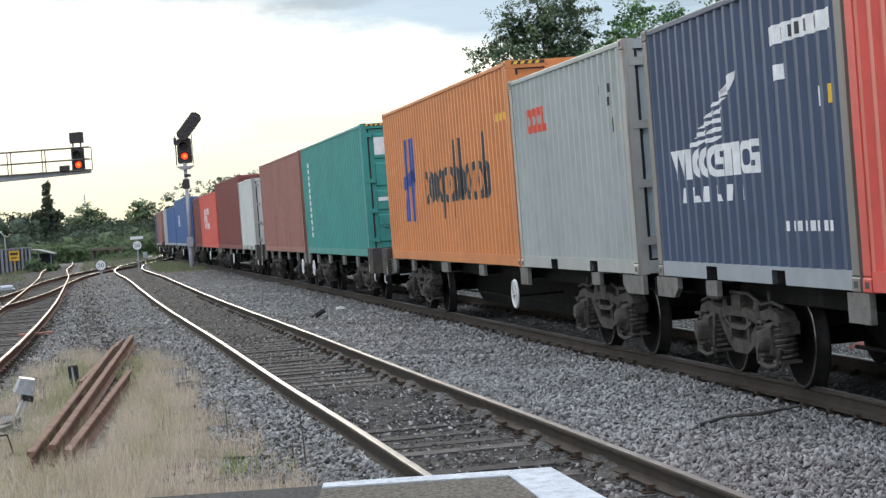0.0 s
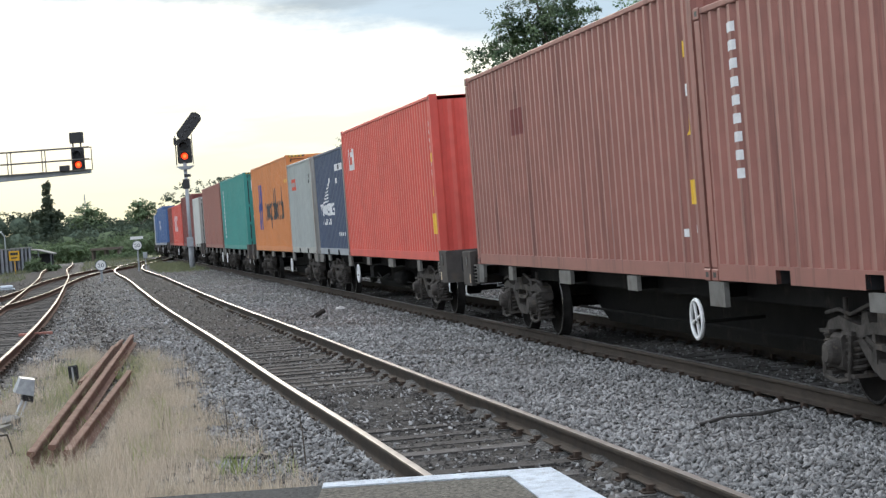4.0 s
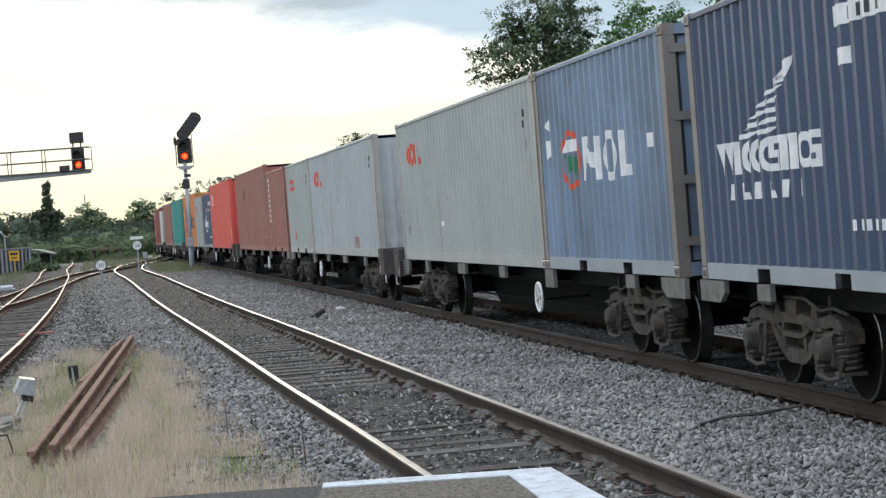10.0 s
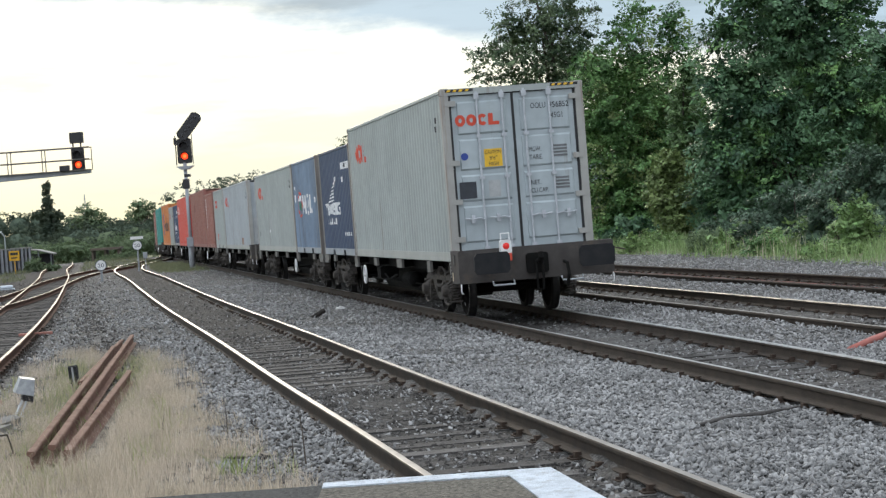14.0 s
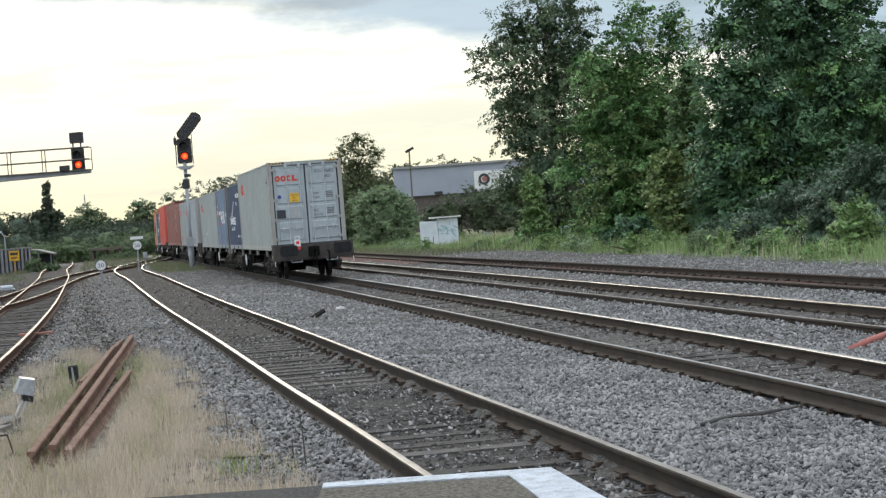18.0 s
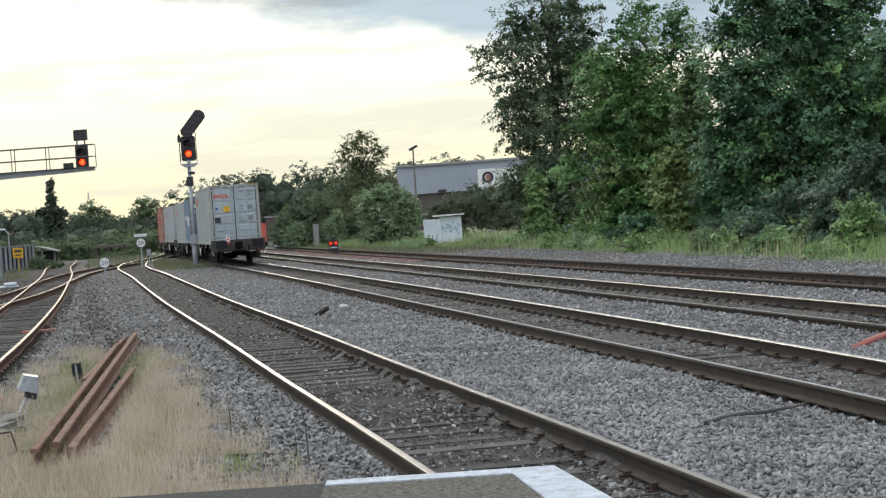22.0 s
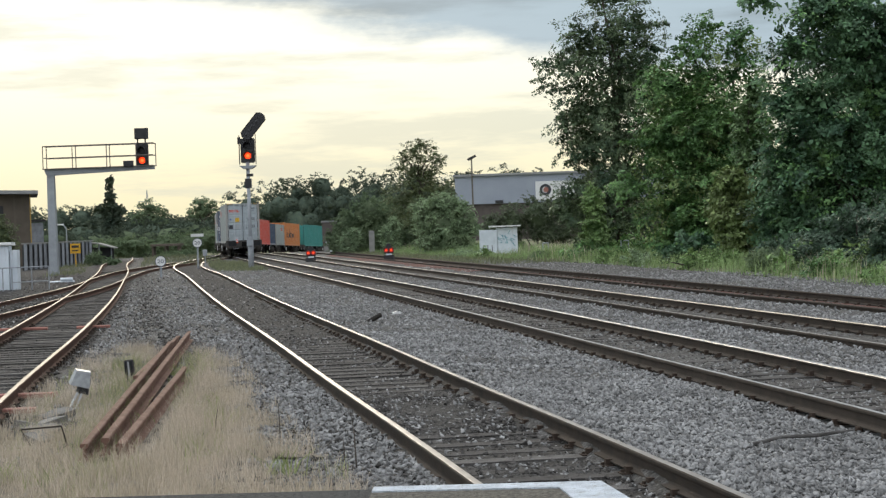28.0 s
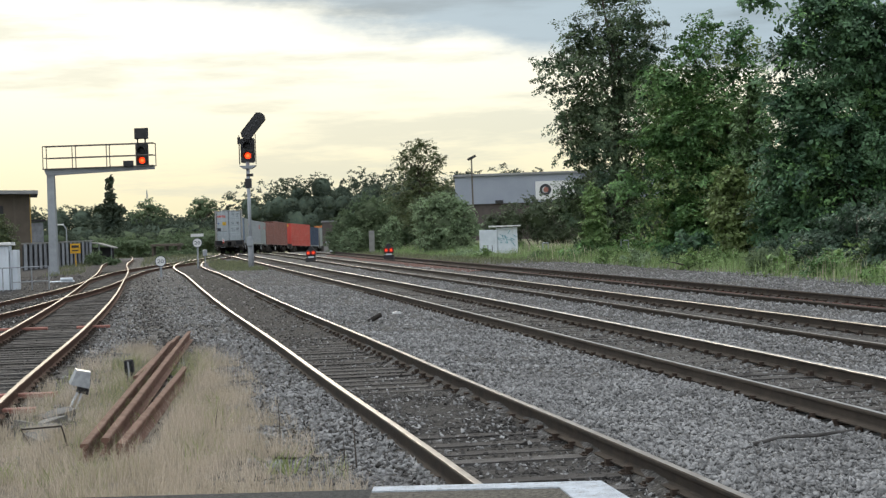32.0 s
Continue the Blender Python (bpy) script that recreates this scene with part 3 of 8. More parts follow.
PAINT = {
    # lighter, bluer copy of the grey: sky light on the rear is painted in
    "grey_door": paint("sky_lit_grey_door_paint", (0.405, 0.455, 0.475), (0.24, 0.225, 0.20), 0.64),
    "grey": paint("pale_grey_container_paint", (0.365, 0.395, 0.38), (0.22, 0.195, 0.165), 0.60),
    "light": paint("worn_light_blue_grey_paint", (0.39, 0.42, 0.44), (0.20, 0.17, 0.145), 0.60),
    "navy": paint("navy_blue_container_paint", (0.046, 0.070, 0.128), (0.09, 0.085, 0.095), 0.64),
    "blue": paint("faded_blue_container_paint", (0.19, 0.265, 0.37), (0.11, 0.12, 0.135), 0.56, (0.115, 0.155, 0.215)),
    "brown": paint("red_brown_container_paint", (0.305, 0.124, 0.098), (0.15, 0.062, 0.05), 0.54),
    "red": paint("bright_red_container_paint", (0.64, 0.088, 0.066), (0.36, 0.06, 0.05), 0.64),
    "orange": paint("orange_container_paint", (0.60, 0.205, 0.055), (0.40, 0.15, 0.06), 0.64),
    "teal": paint("teal_green_container_paint", (0.045, 0.27, 0.24), (0.05, 0.17, 0.16), 0.64),
    "maroon": paint("dark_maroon_container_paint", (0.19, 0.045, 0.04), (0.11, 0.035, 0.03), 0.62),
    "white": paint("off_white_container_paint", (0.60, 0.61, 0.58), (0.34, 0.29, 0.24), 0.68),
    "midblue": paint("mid_blue_container_paint", (0.06, 0.13, 0.30), (0.08, 0.09, 0.12), 0.64),
    # paler copies for the outer rib faces, with the sky highlight painted in
    "red_worn": paint("end_rib_lit_red_paint", (0.66, 0.115, 0.088), (0.36, 0.06, 0.05), 0.64),
    "red_faded": paint("rib_lit_red_paint", (0.64, 0.19, 0.135), (0.40, 0.09, 0.07), 0.64),
    "brown_faded": paint("rib_lit_red_brown_paint", (0.345, 0.170, 0.135), (0.17, 0.075, 0.06), 0.56),
    "orange_faded": paint("rib_lit_orange_paint", (0.64, 0.27, 0.11), (0.42, 0.17, 0.07), 0.64),
    "navy_faded": paint("rib_lit_navy_paint", (0.060, 0.088, 0.150), (0.10, 0.10, 0.11), 0.64),
    "rail_grey": paint("chalky_pale_grey_rail_paint", (0.39, 0.40, 0.375), (0.28, 0.23, 0.185), 0.6),
    "scuffed": paint("scuffed_grey_post_paint", (0.37, 0.365, 0.34), (0.20, 0.105, 0.065), 0.55),
    "dusty": paint("dusty_blue_grey_rail_paint", (0.30, 0.33, 0.36), (0.22, 0.15, 0.12), 0.62),
    "frame_rust": paint("rust_stained_frame_paint", (0.20, 0.185, 0.17), (0.17, 0.085, 0.055), 0.56),
}
def rounded(w, h, r=0.1, n=4):
    out = []
    for cx, cz, a in ((w / 2 - r, h / 2 - r, 0), (-w / 2 + r, h / 2 - r, 90), (-w / 2 + r, -h / 2 + r, 180), (w / 2 - r, -h / 2 + r, 270)):
        out += [(cx + r * math.cos(radians(a + 90 * k / n)), cz + r * math.sin(radians(a + 90 * k / n))) for k in range(n + 1)]
    return out


PITCH, DEEP = 0.278, 0.036


def wave(x):
    """How far the corrugated sheet lies behind its outer face at x."""
    u = (x / PITCH) % 1.0
    if u < 0.26:
        return 0.0
    if u < 0.50:
        return (u - 0.26) / 0.24 * DEEP
    if u < 0.76:
        return DEEP
    return (1 - u) / 0.24 * DEEP


def breaks(x0, x1):
    out = [x0]
    k = math.floor(x0 / PITCH)
    while k * PITCH < x1:
        for u in (0.0, 0.26, 0.50, 0.76):
            x = (k + u) * PITCH
            if x0 + 1e-4 < x < x1 - 1e-4:
                out.append(x)
        k += 1
    return out + [x1]


def sheet(x0, x1, z0, z1, place):
    """A corrugated sheet; place(x, depth, z) puts it in its wall. It has an inner skin too."""
    b = Build()
    bx = breaks(x0, x1)
    for x in bx:
        for z in (z0, z1):
            b.v.append(place(x, wave(x), z))
    for x in bx:
        for z in (z0, z1):
            b.v.append(place(x, wave(x) + 0.003, z))
    n = len(bx)
    for i in range(n - 1):
        b.f.append((2 * i, 2 * i + 2, 2 * i + 3, 2 * i + 1)); b.m.append(1 if wave(0.5 * (bx[i] + bx[i + 1])) < 1e-6 else 0)      # the proud ribs take a paler paint that imitates their highlight
        o = 2 * n
        b.f.append((o + 2 * i, o + 2 * i + 1, o + 2 * i + 3, o + 2 * i + 2)); b.m.append(0)
    return b


def ring(cx, cz, rx, rz, w, seg=20, a0=0, a1=360):
    out = []
    for k in range(seg):
        t0, t1 = radians(a0 + (a1 - a0) * k / seg), radians(a0 + (a1 - a0) * (k + 1) / seg)
        out.append([(cx + rx * math.cos(t0), cz + rz * math.sin(t0)), (cx + rx * math.cos(t1), cz + rz * math.sin(t1)),
                    (cx + (rx - w) * math.cos(t1), cz + (rz - w) * math.sin(t1)), (cx + (rx - w) * math.cos(t0), cz + (rz - w) * math.sin(t0))])
    return out


def bar(x0, x1, z0, z1, lean=0.0):
    return [[(x0, z0), (x1, z0), (x1 + lean, z1), (x0 + lean, z1)]]


def disc(cx, cz, r, seg=20, rz=None):
    return [[(cx + r * math.cos(2 * math.pi * k / seg), cz + (rz or r) * math.sin(2 * math.pi * k / seg)) for k in range(seg)]]


def writing(text, x, z, size, width=0):
    """Flat triangles of a word in the built-in font, from x to the right, standing on z."""
    cu = bpy.data.curves.new("word", "FONT")
    cu.body, cu.size, cu.resolution_u = text, size, 3
    ob = bpy.data.objects.new("word", cu)
    me = ob.to_mesh()
    xs = [v.co.x for v in me.vertices]
    k = width / (max(xs) - min(xs)) if width else 1.0
    x0 = min(xs)
    out = [[(x + (me.vertices[i].co.x - x0) * k, z + me.vertices[i].co.y) for i in p.vertices] for p in me.polygons]
    ob.to_mesh_clear()
    bpy.data.objects.remove(ob); bpy.data.curves.remove(cu)
    return out


def print_on(name, shapes, material, parent, place, waved, label="", lift=0.004):
    lift = 0.007 if name == "number_bar" else 0.026 if name == "edge_stripe" else 0.022 if name == "stripe_ground" else lift
    """Paint of its own shape on a wall: cut at the folds of the sheet and laid on it."""
    bm = bmesh.new()
    for poly in shapes:
        vs = [bm.verts.new((x, 0, z)) for x, z in poly]
        try:
            bm.faces.new(vs)
        except ValueError:
            pass
    bmesh.ops.remove_doubles(bm, verts=bm.verts[:], dist=1e-4)
    if waved:
        xs = [v.co.x for v in bm.verts]
        for x in breaks(min(xs), max(xs))[1:-1]:
            bmesh.ops.bisect_plane(bm, geom=bm.verts[:] + bm.edges[:] + bm.faces[:], plane_co=(x, 0, 0), plane_no=(1, 0, 0))
    for v in bm.verts:
        v.co = Vector(place(v.co.x, (wave(v.co.x) if waved else 0.0) - lift, v.co.z))
    me = bpy.data.meshes.new(name)
    bm.to_mesh(me); bm.free()
    me.materials.append(material)
    return part(name, me, None, parent, label)


CW = 2.438


def container(color, label, length, height, rear="door", frame_paint=None, prints=(), smooth_side=False, group=""):
    """A shipping container standing on z = 0, with its length along x; x = 0 is its rear."""
    L, H, hw = length, height, CW / 2
    p, fp = PAINT[color], PAINT[frame_paint or {"grey": "scuffed", "light": "scuffed", "white": "scuffed"}.get(color, color)]
    t = thing("shipping_container", label, "shipping container", group=group or "containers of the train")
    # frame
    for x in (0.0, L - 0.16):
        for s in (-1, 1):
            y0, y1 = (hw - 0.13, hw) if s > 0 else (-hw, -hw + 0.13)
            part("corner_post", Build().box(x, x + 0.16, y0, y1, 0.118, H - 0.118, bev=0.015), fp, t)
            for z in (0, H - 0.118):
                # casting openings are flat black patches that paint in the dark of a hole
                part("corner_casting", Build().box(x - 0.003, x + 0.175, y0 - 0.003, y1 + 0.003, z, z + 0.118, bev=0.012)
                     .box(x + 0.045, x + 0.13, (hw + 0.0035 if s > 0 else -hw - 0.0045), (hw + 0.0045 if s > 0 else -hw - 0.0035), z + 0.035, z + 0.085, 1), [fp, BLACK], t)
    for s in (-1, 1):
        y = s * hw
        a, c = (y - 0.05, y - 0.004) if s > 0 else (y + 0.004, y + 0.05)
        b = Build()
        pockets = [L / 2 - 1.03, L / 2 + 1.03] if L < 7 else []
        edges = [0.175] + [q for k in pockets for q in (k - 0.18, k + 0.18)] + [L - 0.175]
        for i in range(0, len(edges), 2):
            b.box(edges[i], edges[i + 1], a, c, 0.012, 0.165)
        for k in pockets:
            b.box(k - 0.18, k + 0.18, a, c, 0.135, 0.165)
            # black pocket linings paint in the shade of the recess
            b.box(k - 0.18, k + 0.18, s * (hw - 0.30) - 0.01, s * (hw - 0.30) + 0.01, 0.012, 0.135, 1)
            for e in (k - 0.19, k + 0.18):
                b.box(e, e + 0.01, min(s * (hw - 0.30), a), max(s * (hw - 0.30), c), 0.012, 0.135, 1)
            b.box(k - 0.18, k + 0.18, min(s * (hw - 0.30), a), max(s * (hw - 0.30), a), 0.135, 0.14, 1)
        part("bottom_rail", b, [PAINT["dusty"] if color in ("navy", "blue", "midblue") else PAINT["rail_grey"] if color in ("grey", "light", "white") else p, BLACK], t)
        part("top_rail", Build().box(0.175, L - 0.175, a, c, H - 0.075, H - 0.012, bev=0.01), p, t)
        place = (lambda x, d, z: (x, hw - 0.012 - d, z)) if s > 0 else (lambda x, d, z: (x, -hw + 0.012 + d, z))
        part("side_panel", sheet(0.16, L - 0.16, 0.165, H - 0.075, place), [p, PAINT.get(color + "_faded", p)], t)
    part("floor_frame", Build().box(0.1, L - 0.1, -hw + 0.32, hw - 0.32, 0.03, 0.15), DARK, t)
    part("roof_panel", sheet(0.12, L - 0.12, -hw + 0.05, hw - 0.05, lambda x, d, z: (x, z, H - 0.02 - d * 0.5)), [p, p], t)
    # front wall
    part("front_wall", sheet(-hw + 0.13, hw - 0.13, 0.15, H - 0.1, lambda x, d, z: (L - 0.02 - d * 1.5, x, z)), [p, p], t)
    part("front_sill", Build().box(L - 0.1, L - 0.004, -hw + 0.13, hw - 0.13, 0.01, 0.15).box(L - 0.1, L - 0.004, -hw + 0.13, hw - 0.13, H - 0.1, H - 0.01), p, t)
    if rear == "wall":
        part("rear_wall", sheet(-hw + 0.13, hw - 0.13, 0.15, H - 0.1, lambda x, d, z: (0.02 + d * 1.5, x, z)), [p, PAINT.get(color + "_worn", p)], t)
    else:
        for s in (-1, 1):
            y0, y1 = (0.022, hw - 0.172) if s > 0 else (-hw + 0.172, -0.022)
            dp = PAINT.get(color + "_door", p)
            d = part("door", Build().box(0.045, 0.075, y0, y1, 0.17, H - 0.13), dp, t)
            n = 4
            zz = np.array([0.26, 0.95, 1.47, 2.07, 2.70]) * (H / 2.896)
            for i in range(n):      # raised fields between pressed folds
                z0, z1 = zz[i] + 0.04, zz[i + 1] - 0.035
                ya, yb = y0 + 0.09, y1 - 0.09
                part("door_panel", Build().add([(0.045, ya, z0), (0.045, yb, z0), (0.045, yb, z1), (0.045, ya, z1),
                       (0.018, ya + 0.012, z0 + 0.03), (0.018, yb - 0.012, z0 + 0.03), (0.018, yb - 0.012, z1 - 0.03), (0.018, ya + 0.012, z1 - 0.03)],
                      [(0, 4, 5, 1), (1, 5, 6, 2), (2, 6, 7, 3), (3, 7, 4, 0), (4, 7, 6, 5)]), dp, d)
            for ya, yb in ((y0 - (0.020 if s > 0 else 0.040), y0), (y1, y1 + (0.040 if s > 0 else 0.020))):
                part("gasket", Build().box(0.035, 0.07, ya, yb, 0.16, H - 0.12), GASKET, d)
            part("gasket", Build().box(0.036, 0.07, y0, y1, H - 0.132, H - 0.104), GASKET, d)
            for y in ((0.19, 0.62) if s > 0 else (-0.19, -0.62)):
                lb = part("locking_bar", Build().tube([(-0.005, y, 0.12), (-0.005, y, H - 0.07)], 0.019, 8), STEEL if color in ("grey", "light") else p, d)
                for k0, k1 in ((0.14, 0.23), (H - 0.2, H - 0.1), (1.35, 1.40), (2.05, 2.10)):
                    part("bar_keeper", Build().box(-0.034, 0.02, y - 0.042, y + 0.042, k0, k1), STEEL if color in ("grey", "light") else p, d)
                part("door_handle", Build().tube([(-0.03, y, 0.68), (-0.04, y + s * 0.10, 0.705), (-0.035, y + s * 0.22, 0.69), (-0.03, y + s * 0.34, 0.71)], 0.014, 6)
                     .box(-0.045, 0.02, y + s * 0.2 - 0.03, y + s * 0.2 + 0.03, 0.63, 0.76), STEEL if color in ("grey", "light") else p, d)
            for z in (0.32, 0.95, 1.6, H - 0.3):
                yy = y1 + 0.02 if s > 0 else y0 - 0.02
                part("hinge", Build().box(-0.01, 0.06, yy - 0.09, yy + 0.09, z, z + 0.09, bev=0.01), fp, d)
        part("door_sill", Build().box(0.0, 0.14, -hw + 0.13, hw - 0.13, 0.01, 0.15), p, t)
        part("door_header", Build().box(0.0, 0.14, -hw + 0.13, hw - 0.13, H - 0.115, H - 0.01), p, t)
    faces = {"left": (lambda x, d, z: (L - x, hw - 0.012 - d, z)), "right": (lambda x, d, z: (x, -hw + 0.012 + d, z)), "rear": (lambda x, d, z: (0.016 + d, hw - x, z)),
             "rear_wall": (lambda x, d, z: (0.02 + d * 1.5, -x, z))}
    single = []
    for row in prints:      # a row of shapes is laid on shape by shape
        groups = row[2] if isinstance(row[2][0][0][0], (list, tuple)) else [row[2]]
        single += [(row[0], row[1], g, row[3], row[4] if len(groups) == 1 else "") for g in groups]
    for name, side, shapes, material, lab in single:
        if side == "left":      # seen from the left side: x runs from the front, folds are counted from the rear
            sh = [[(L - x, z) for x, z in poly] for poly in shapes]
            print_on(name, sh, material, t, lambda x, d, z: (x, hw - 0.012 - d, z), True, lab)
        elif side == "right":
            print_on(name, shapes, material, t, faces["right"], True, lab)
        elif side == "rear_wall":
            sh = [[(hw - x, z) for x, z in poly] for poly in shapes]
            print_on(name, sh, material, t, lambda x, d, z: (0.02 + d * 1.5, x, z), True, lab)
        else:
            print_on(name, shapes, material, t, faces["rear"], False, lab)
    return t


def emblem(x, z, h, w):
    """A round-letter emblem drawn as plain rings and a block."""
    q = w / 4
    out = ring(x + q * 0.5, z + h / 2, q * 0.46, h / 2, h * 0.3) + ring(x + q * 1.5, z + h / 2, q * 0.46, h / 2, h * 0.3) \
        + ring(x + q * 2.5, z + h / 2, q * 0.46, h / 2, h * 0.3, 16, 40, 320)
    return out + bar(x + q * 3.02, x + q * 3.45, z, z + h) + bar(x + q * 3.45, x + q * 4.0, z, z + h * 0.3)


def code_bars(x, z, n, h, gap=1.35, w=0.6):
    out = []
    for i in range(n):
        out += bar(x + i * h * w * gap, x + i * h * w * gap + h * w, z, z + h)
    return out


def grey_prints(L, H):
    w, h, k = (1.56, 0.42, H - 0.85) if L > 7 else (1.15, 0.33, H - 0.79)
    return [("emblem", "left", emblem(1.05 if L > 7 else 0.92, k, h, w), LOGO_RED, "red emblem"),
            ("code_letter", "left", [[q] for q in code_bars(L - 1.20, H - 0.53, 3, 0.10, 9.0, 0.42)], BLACK, ""),
            ("code_letter", "left", [[q] for q in code_bars(L - 0.84, H - 0.68, 1, 0.10, 1.3, 0.42)], BLACK, ""),
            ("side_label", "left", bar(L - 0.78, L - 0.72, H - 0.98, H - 0.82), BLACK, ""),
            ("emblem", "right", emblem(L - 2.6, k, h, w), LOGO_RED, "red emblem"),
            ("side_label", "left", bar(L - 0.49, L - 0.42, H - 0.98, H - 0.82), YELLOW, "yellow label")]


def edge_stripes(H):
    """Black and yellow stripes along both ends of the top edge over the doors."""
    out = []
    for x in (0.08, 1.88):
        out.append(("stripe_ground", "rear", bar(x, x + 0.48, H - 0.066, H - 0.02), BLACK, ""))
        out.append(("edge_stripe", "rear", [bar(x + 0.02 + i * 0.105, x + 0.075 + i * 0.105, H - 0.061, H - 0.024, 0.025) for i in range(4)], YELLOW, ""))
    return out


def sail_prints(L, H):
    sail = []
    for i in range(6):          # stepped white sails
        z, x0 = 1.29 + i * 0.085, 1.42 + i * 0.22
        x1 = 2.45 + i * 0.06
        sail += [[(x0, z), (x0 + (x1 - x0) * 0.45, z + 0.015), (x0 + (x1 - x0) * 0.45 + 0.12, z + 0.062), (x0 + 0.14, z + 0.05)],
                 [(x0 + (x1 - x0) * 0.55, z + 0.02), (x1, z + 0.03), (x1 + 0.10, z + 0.075), (x0 + (x1 - x0) * 0.55 + 0.1, z + 0.065)]]
    sail += [[(2.62, 1.70), (3.0, 1.76), (3.12, 1.93), (2.85, 1.87)]]
    words = []
    for i, kind in enumerate("vvlooosiios"):        # close, heavy shapes
        x, z0, z1 = 0.80 + i * 0.265, 0.985, 1.285
        if kind == "o":
            words.append(ring(x + 0.125, 1.135, 0.135, 0.15, 0.075, 14))
        elif kind == "v":
            words.append([[(x + 0.07, z0), (x + 0.16, z0), (x + 0.09, z1), (x - 0.02, z1)], [(x + 0.09, z0), (x + 0.18, z0), (x + 0.27, z1), (x + 0.20, z1)]])
        elif kind == "l":
            words.append(bar(x, x + 0.09, z0, z1) + bar(x + 0.09, x + 0.23, z0, z0 + 0.06))
        elif kind == "s":
            words.append(bar(x, x + 0.22, z0, z0 + 0.065) + bar(x, x + 0.22, 1.10, 1.165) + bar(x, x + 0.22, z1 - 0.065, z1) + bar(x + 0.13, x + 0.22, z0 + 0.065, 1.10) + bar(x, x + 0.09, 1.165, z1 - 0.065))
        else:
            words.append(bar(x + 0.03, x + 0.15, z0, z1) + bar(x - 0.06, x + 0.03, z1 - 0.06, z1))
    low = []
    for i in range(6):
        x = 1.08 + i * 0.40
        low.append(bar(x, x + 0.09, 0.755, 0.905, 0.02) + (bar(x + 0.09, x + 0.20, 0.755, 0.82, -0.02) if i < 4 else []))
    web = [[q] for q in code_bars(4.26, 0.47, 13, 0.085, 1.9, 0.62)]
    return [("emblem", "left", sail, LOGO_WHITE, "white sail emblem"), ("brand_shape", "left", words, LOGO_WHITE, "row of white shapes"),
            ("brand_shape", "left", low, LOGO_WHITE, ""), ("small_print", "left", web, LOGO_WHITE, ""),
            ("number_panel", "left", bar(4.17, 5.77, 2.04, 2.20), LOGO_WHITE, "white number panel"),
            ("number_panel", "left", bar(4.19, 4.59, 1.74, 1.87), LOGO_WHITE, ""),
            ("number_bar", "left", [[q] for q in code_bars(4.25, 2.07, 6, 0.10, 4.6, 0.5)], DARK_PANEL, ""),
            ("side_label", "left", bar(5.30, 5.40, 1.46, 1.62), LOGO_WHITE, ""), ("side_label", "left", bar(5.55, 5.66, 1.47, 1.62), YELLOW, "yellow label")]


def side_frame(s):
    """A cast bogie side frame in the plane y = s * 0.98: a low top chord, a swept belly with an open window, saddles over the axle boxes."""
    y = s * 0.98
    b = Build()

    def chord(pts, half, dy=0.0):
        for (x0, z0, t0), (x1, z1, t1) in zip(pts, pts[1:]):
            b.prism([(x0, z0 - t0), (x1, z1 - t1), (x1, z1 + t1), (x0, z0 + t0)], y + dy - half, y + dy + half, axis="y")

    def both(pts):
        return [(-x, z, t) for x, z, t in pts[::-1]] + pts
    chord(both([(0.0, 0.68, .045), (0.30, 0.68, .045), (0.55, 0.64, .05), (0.78, 0.66, .055), (1.0, 0.70, .05), (1.24, 0.66, .045), (1.36, 0.56, .04)]), 0.08)
    chord(both([(0.0, 0.345, .06), (0.20, 0.35, .065), (0.38, 0.42, .07), (0.56, 0.54, .06), (0.70, 0.64, .05)]), 0.065)
    chord(both([(0.0, 0.53, .022), (0.26, 0.54, .022), (0.44, 0.60, .02)]), 0.085)
    b.box(-0.52, 0.52, y - s * 0.05 - 0.012, y - s * 0.05 + 0.012, 0.42, 0.66)
    b.box(-0.15, 0.15, y - 0.09, y + 0.09, 0.71, 0.84)
    for sx in (-1, 1):
        b.box(sx * 0.29 - 0.035, sx * 0.29 + 0.035, y - 0.075, y + 0.075, 0.40, 0.66)
        b.prism([(sx * 0.42, 0.70), (sx * 0.60, 0.66), (sx * 0.57, 0.80), (sx * 0.46, 0.80)], y - 0.05, y + 0.05, axis="y")
        # tie bars that hold the spring seats
        b.tube([(sx * 0.70, y + s * 0.10, 0.64), (sx * 0.70, y + s * 0.12, 0.42), (sx * 0.74, y + s * 0.12, 0.25), (sx * 1.0, y + s * 0.12, 0.215), (sx * 1.28, y + s * 0.12, 0.25), (sx * 1.33, y + s * 0.11, 0.40)], 0.022, 6)
        b.turned([(0.0, 0.90), (0.022, 0.90), (0.022, 0.72), (0.045, 0.72), (0.045, 0.69)], 8, "z", (sx * 0.93, y + s * 0.04, 0))
    # brake pipe over the frame
    b.tube([(-1.36, y + s * 0.05, 0.76), (-1.05, y + s * 0.06, 0.80), (-0.75, y + s * 0.07, 0.77), (-0.35, y + s * 0.07, 0.86), (0.2, y + s * 0.07, 0.86), (0.6, y + s * 0.07, 0.78), (1.0, y + s * 0.06, 0.79), (1.3, y + s * 0.05, 0.74)], 0.017, 6)
    return b


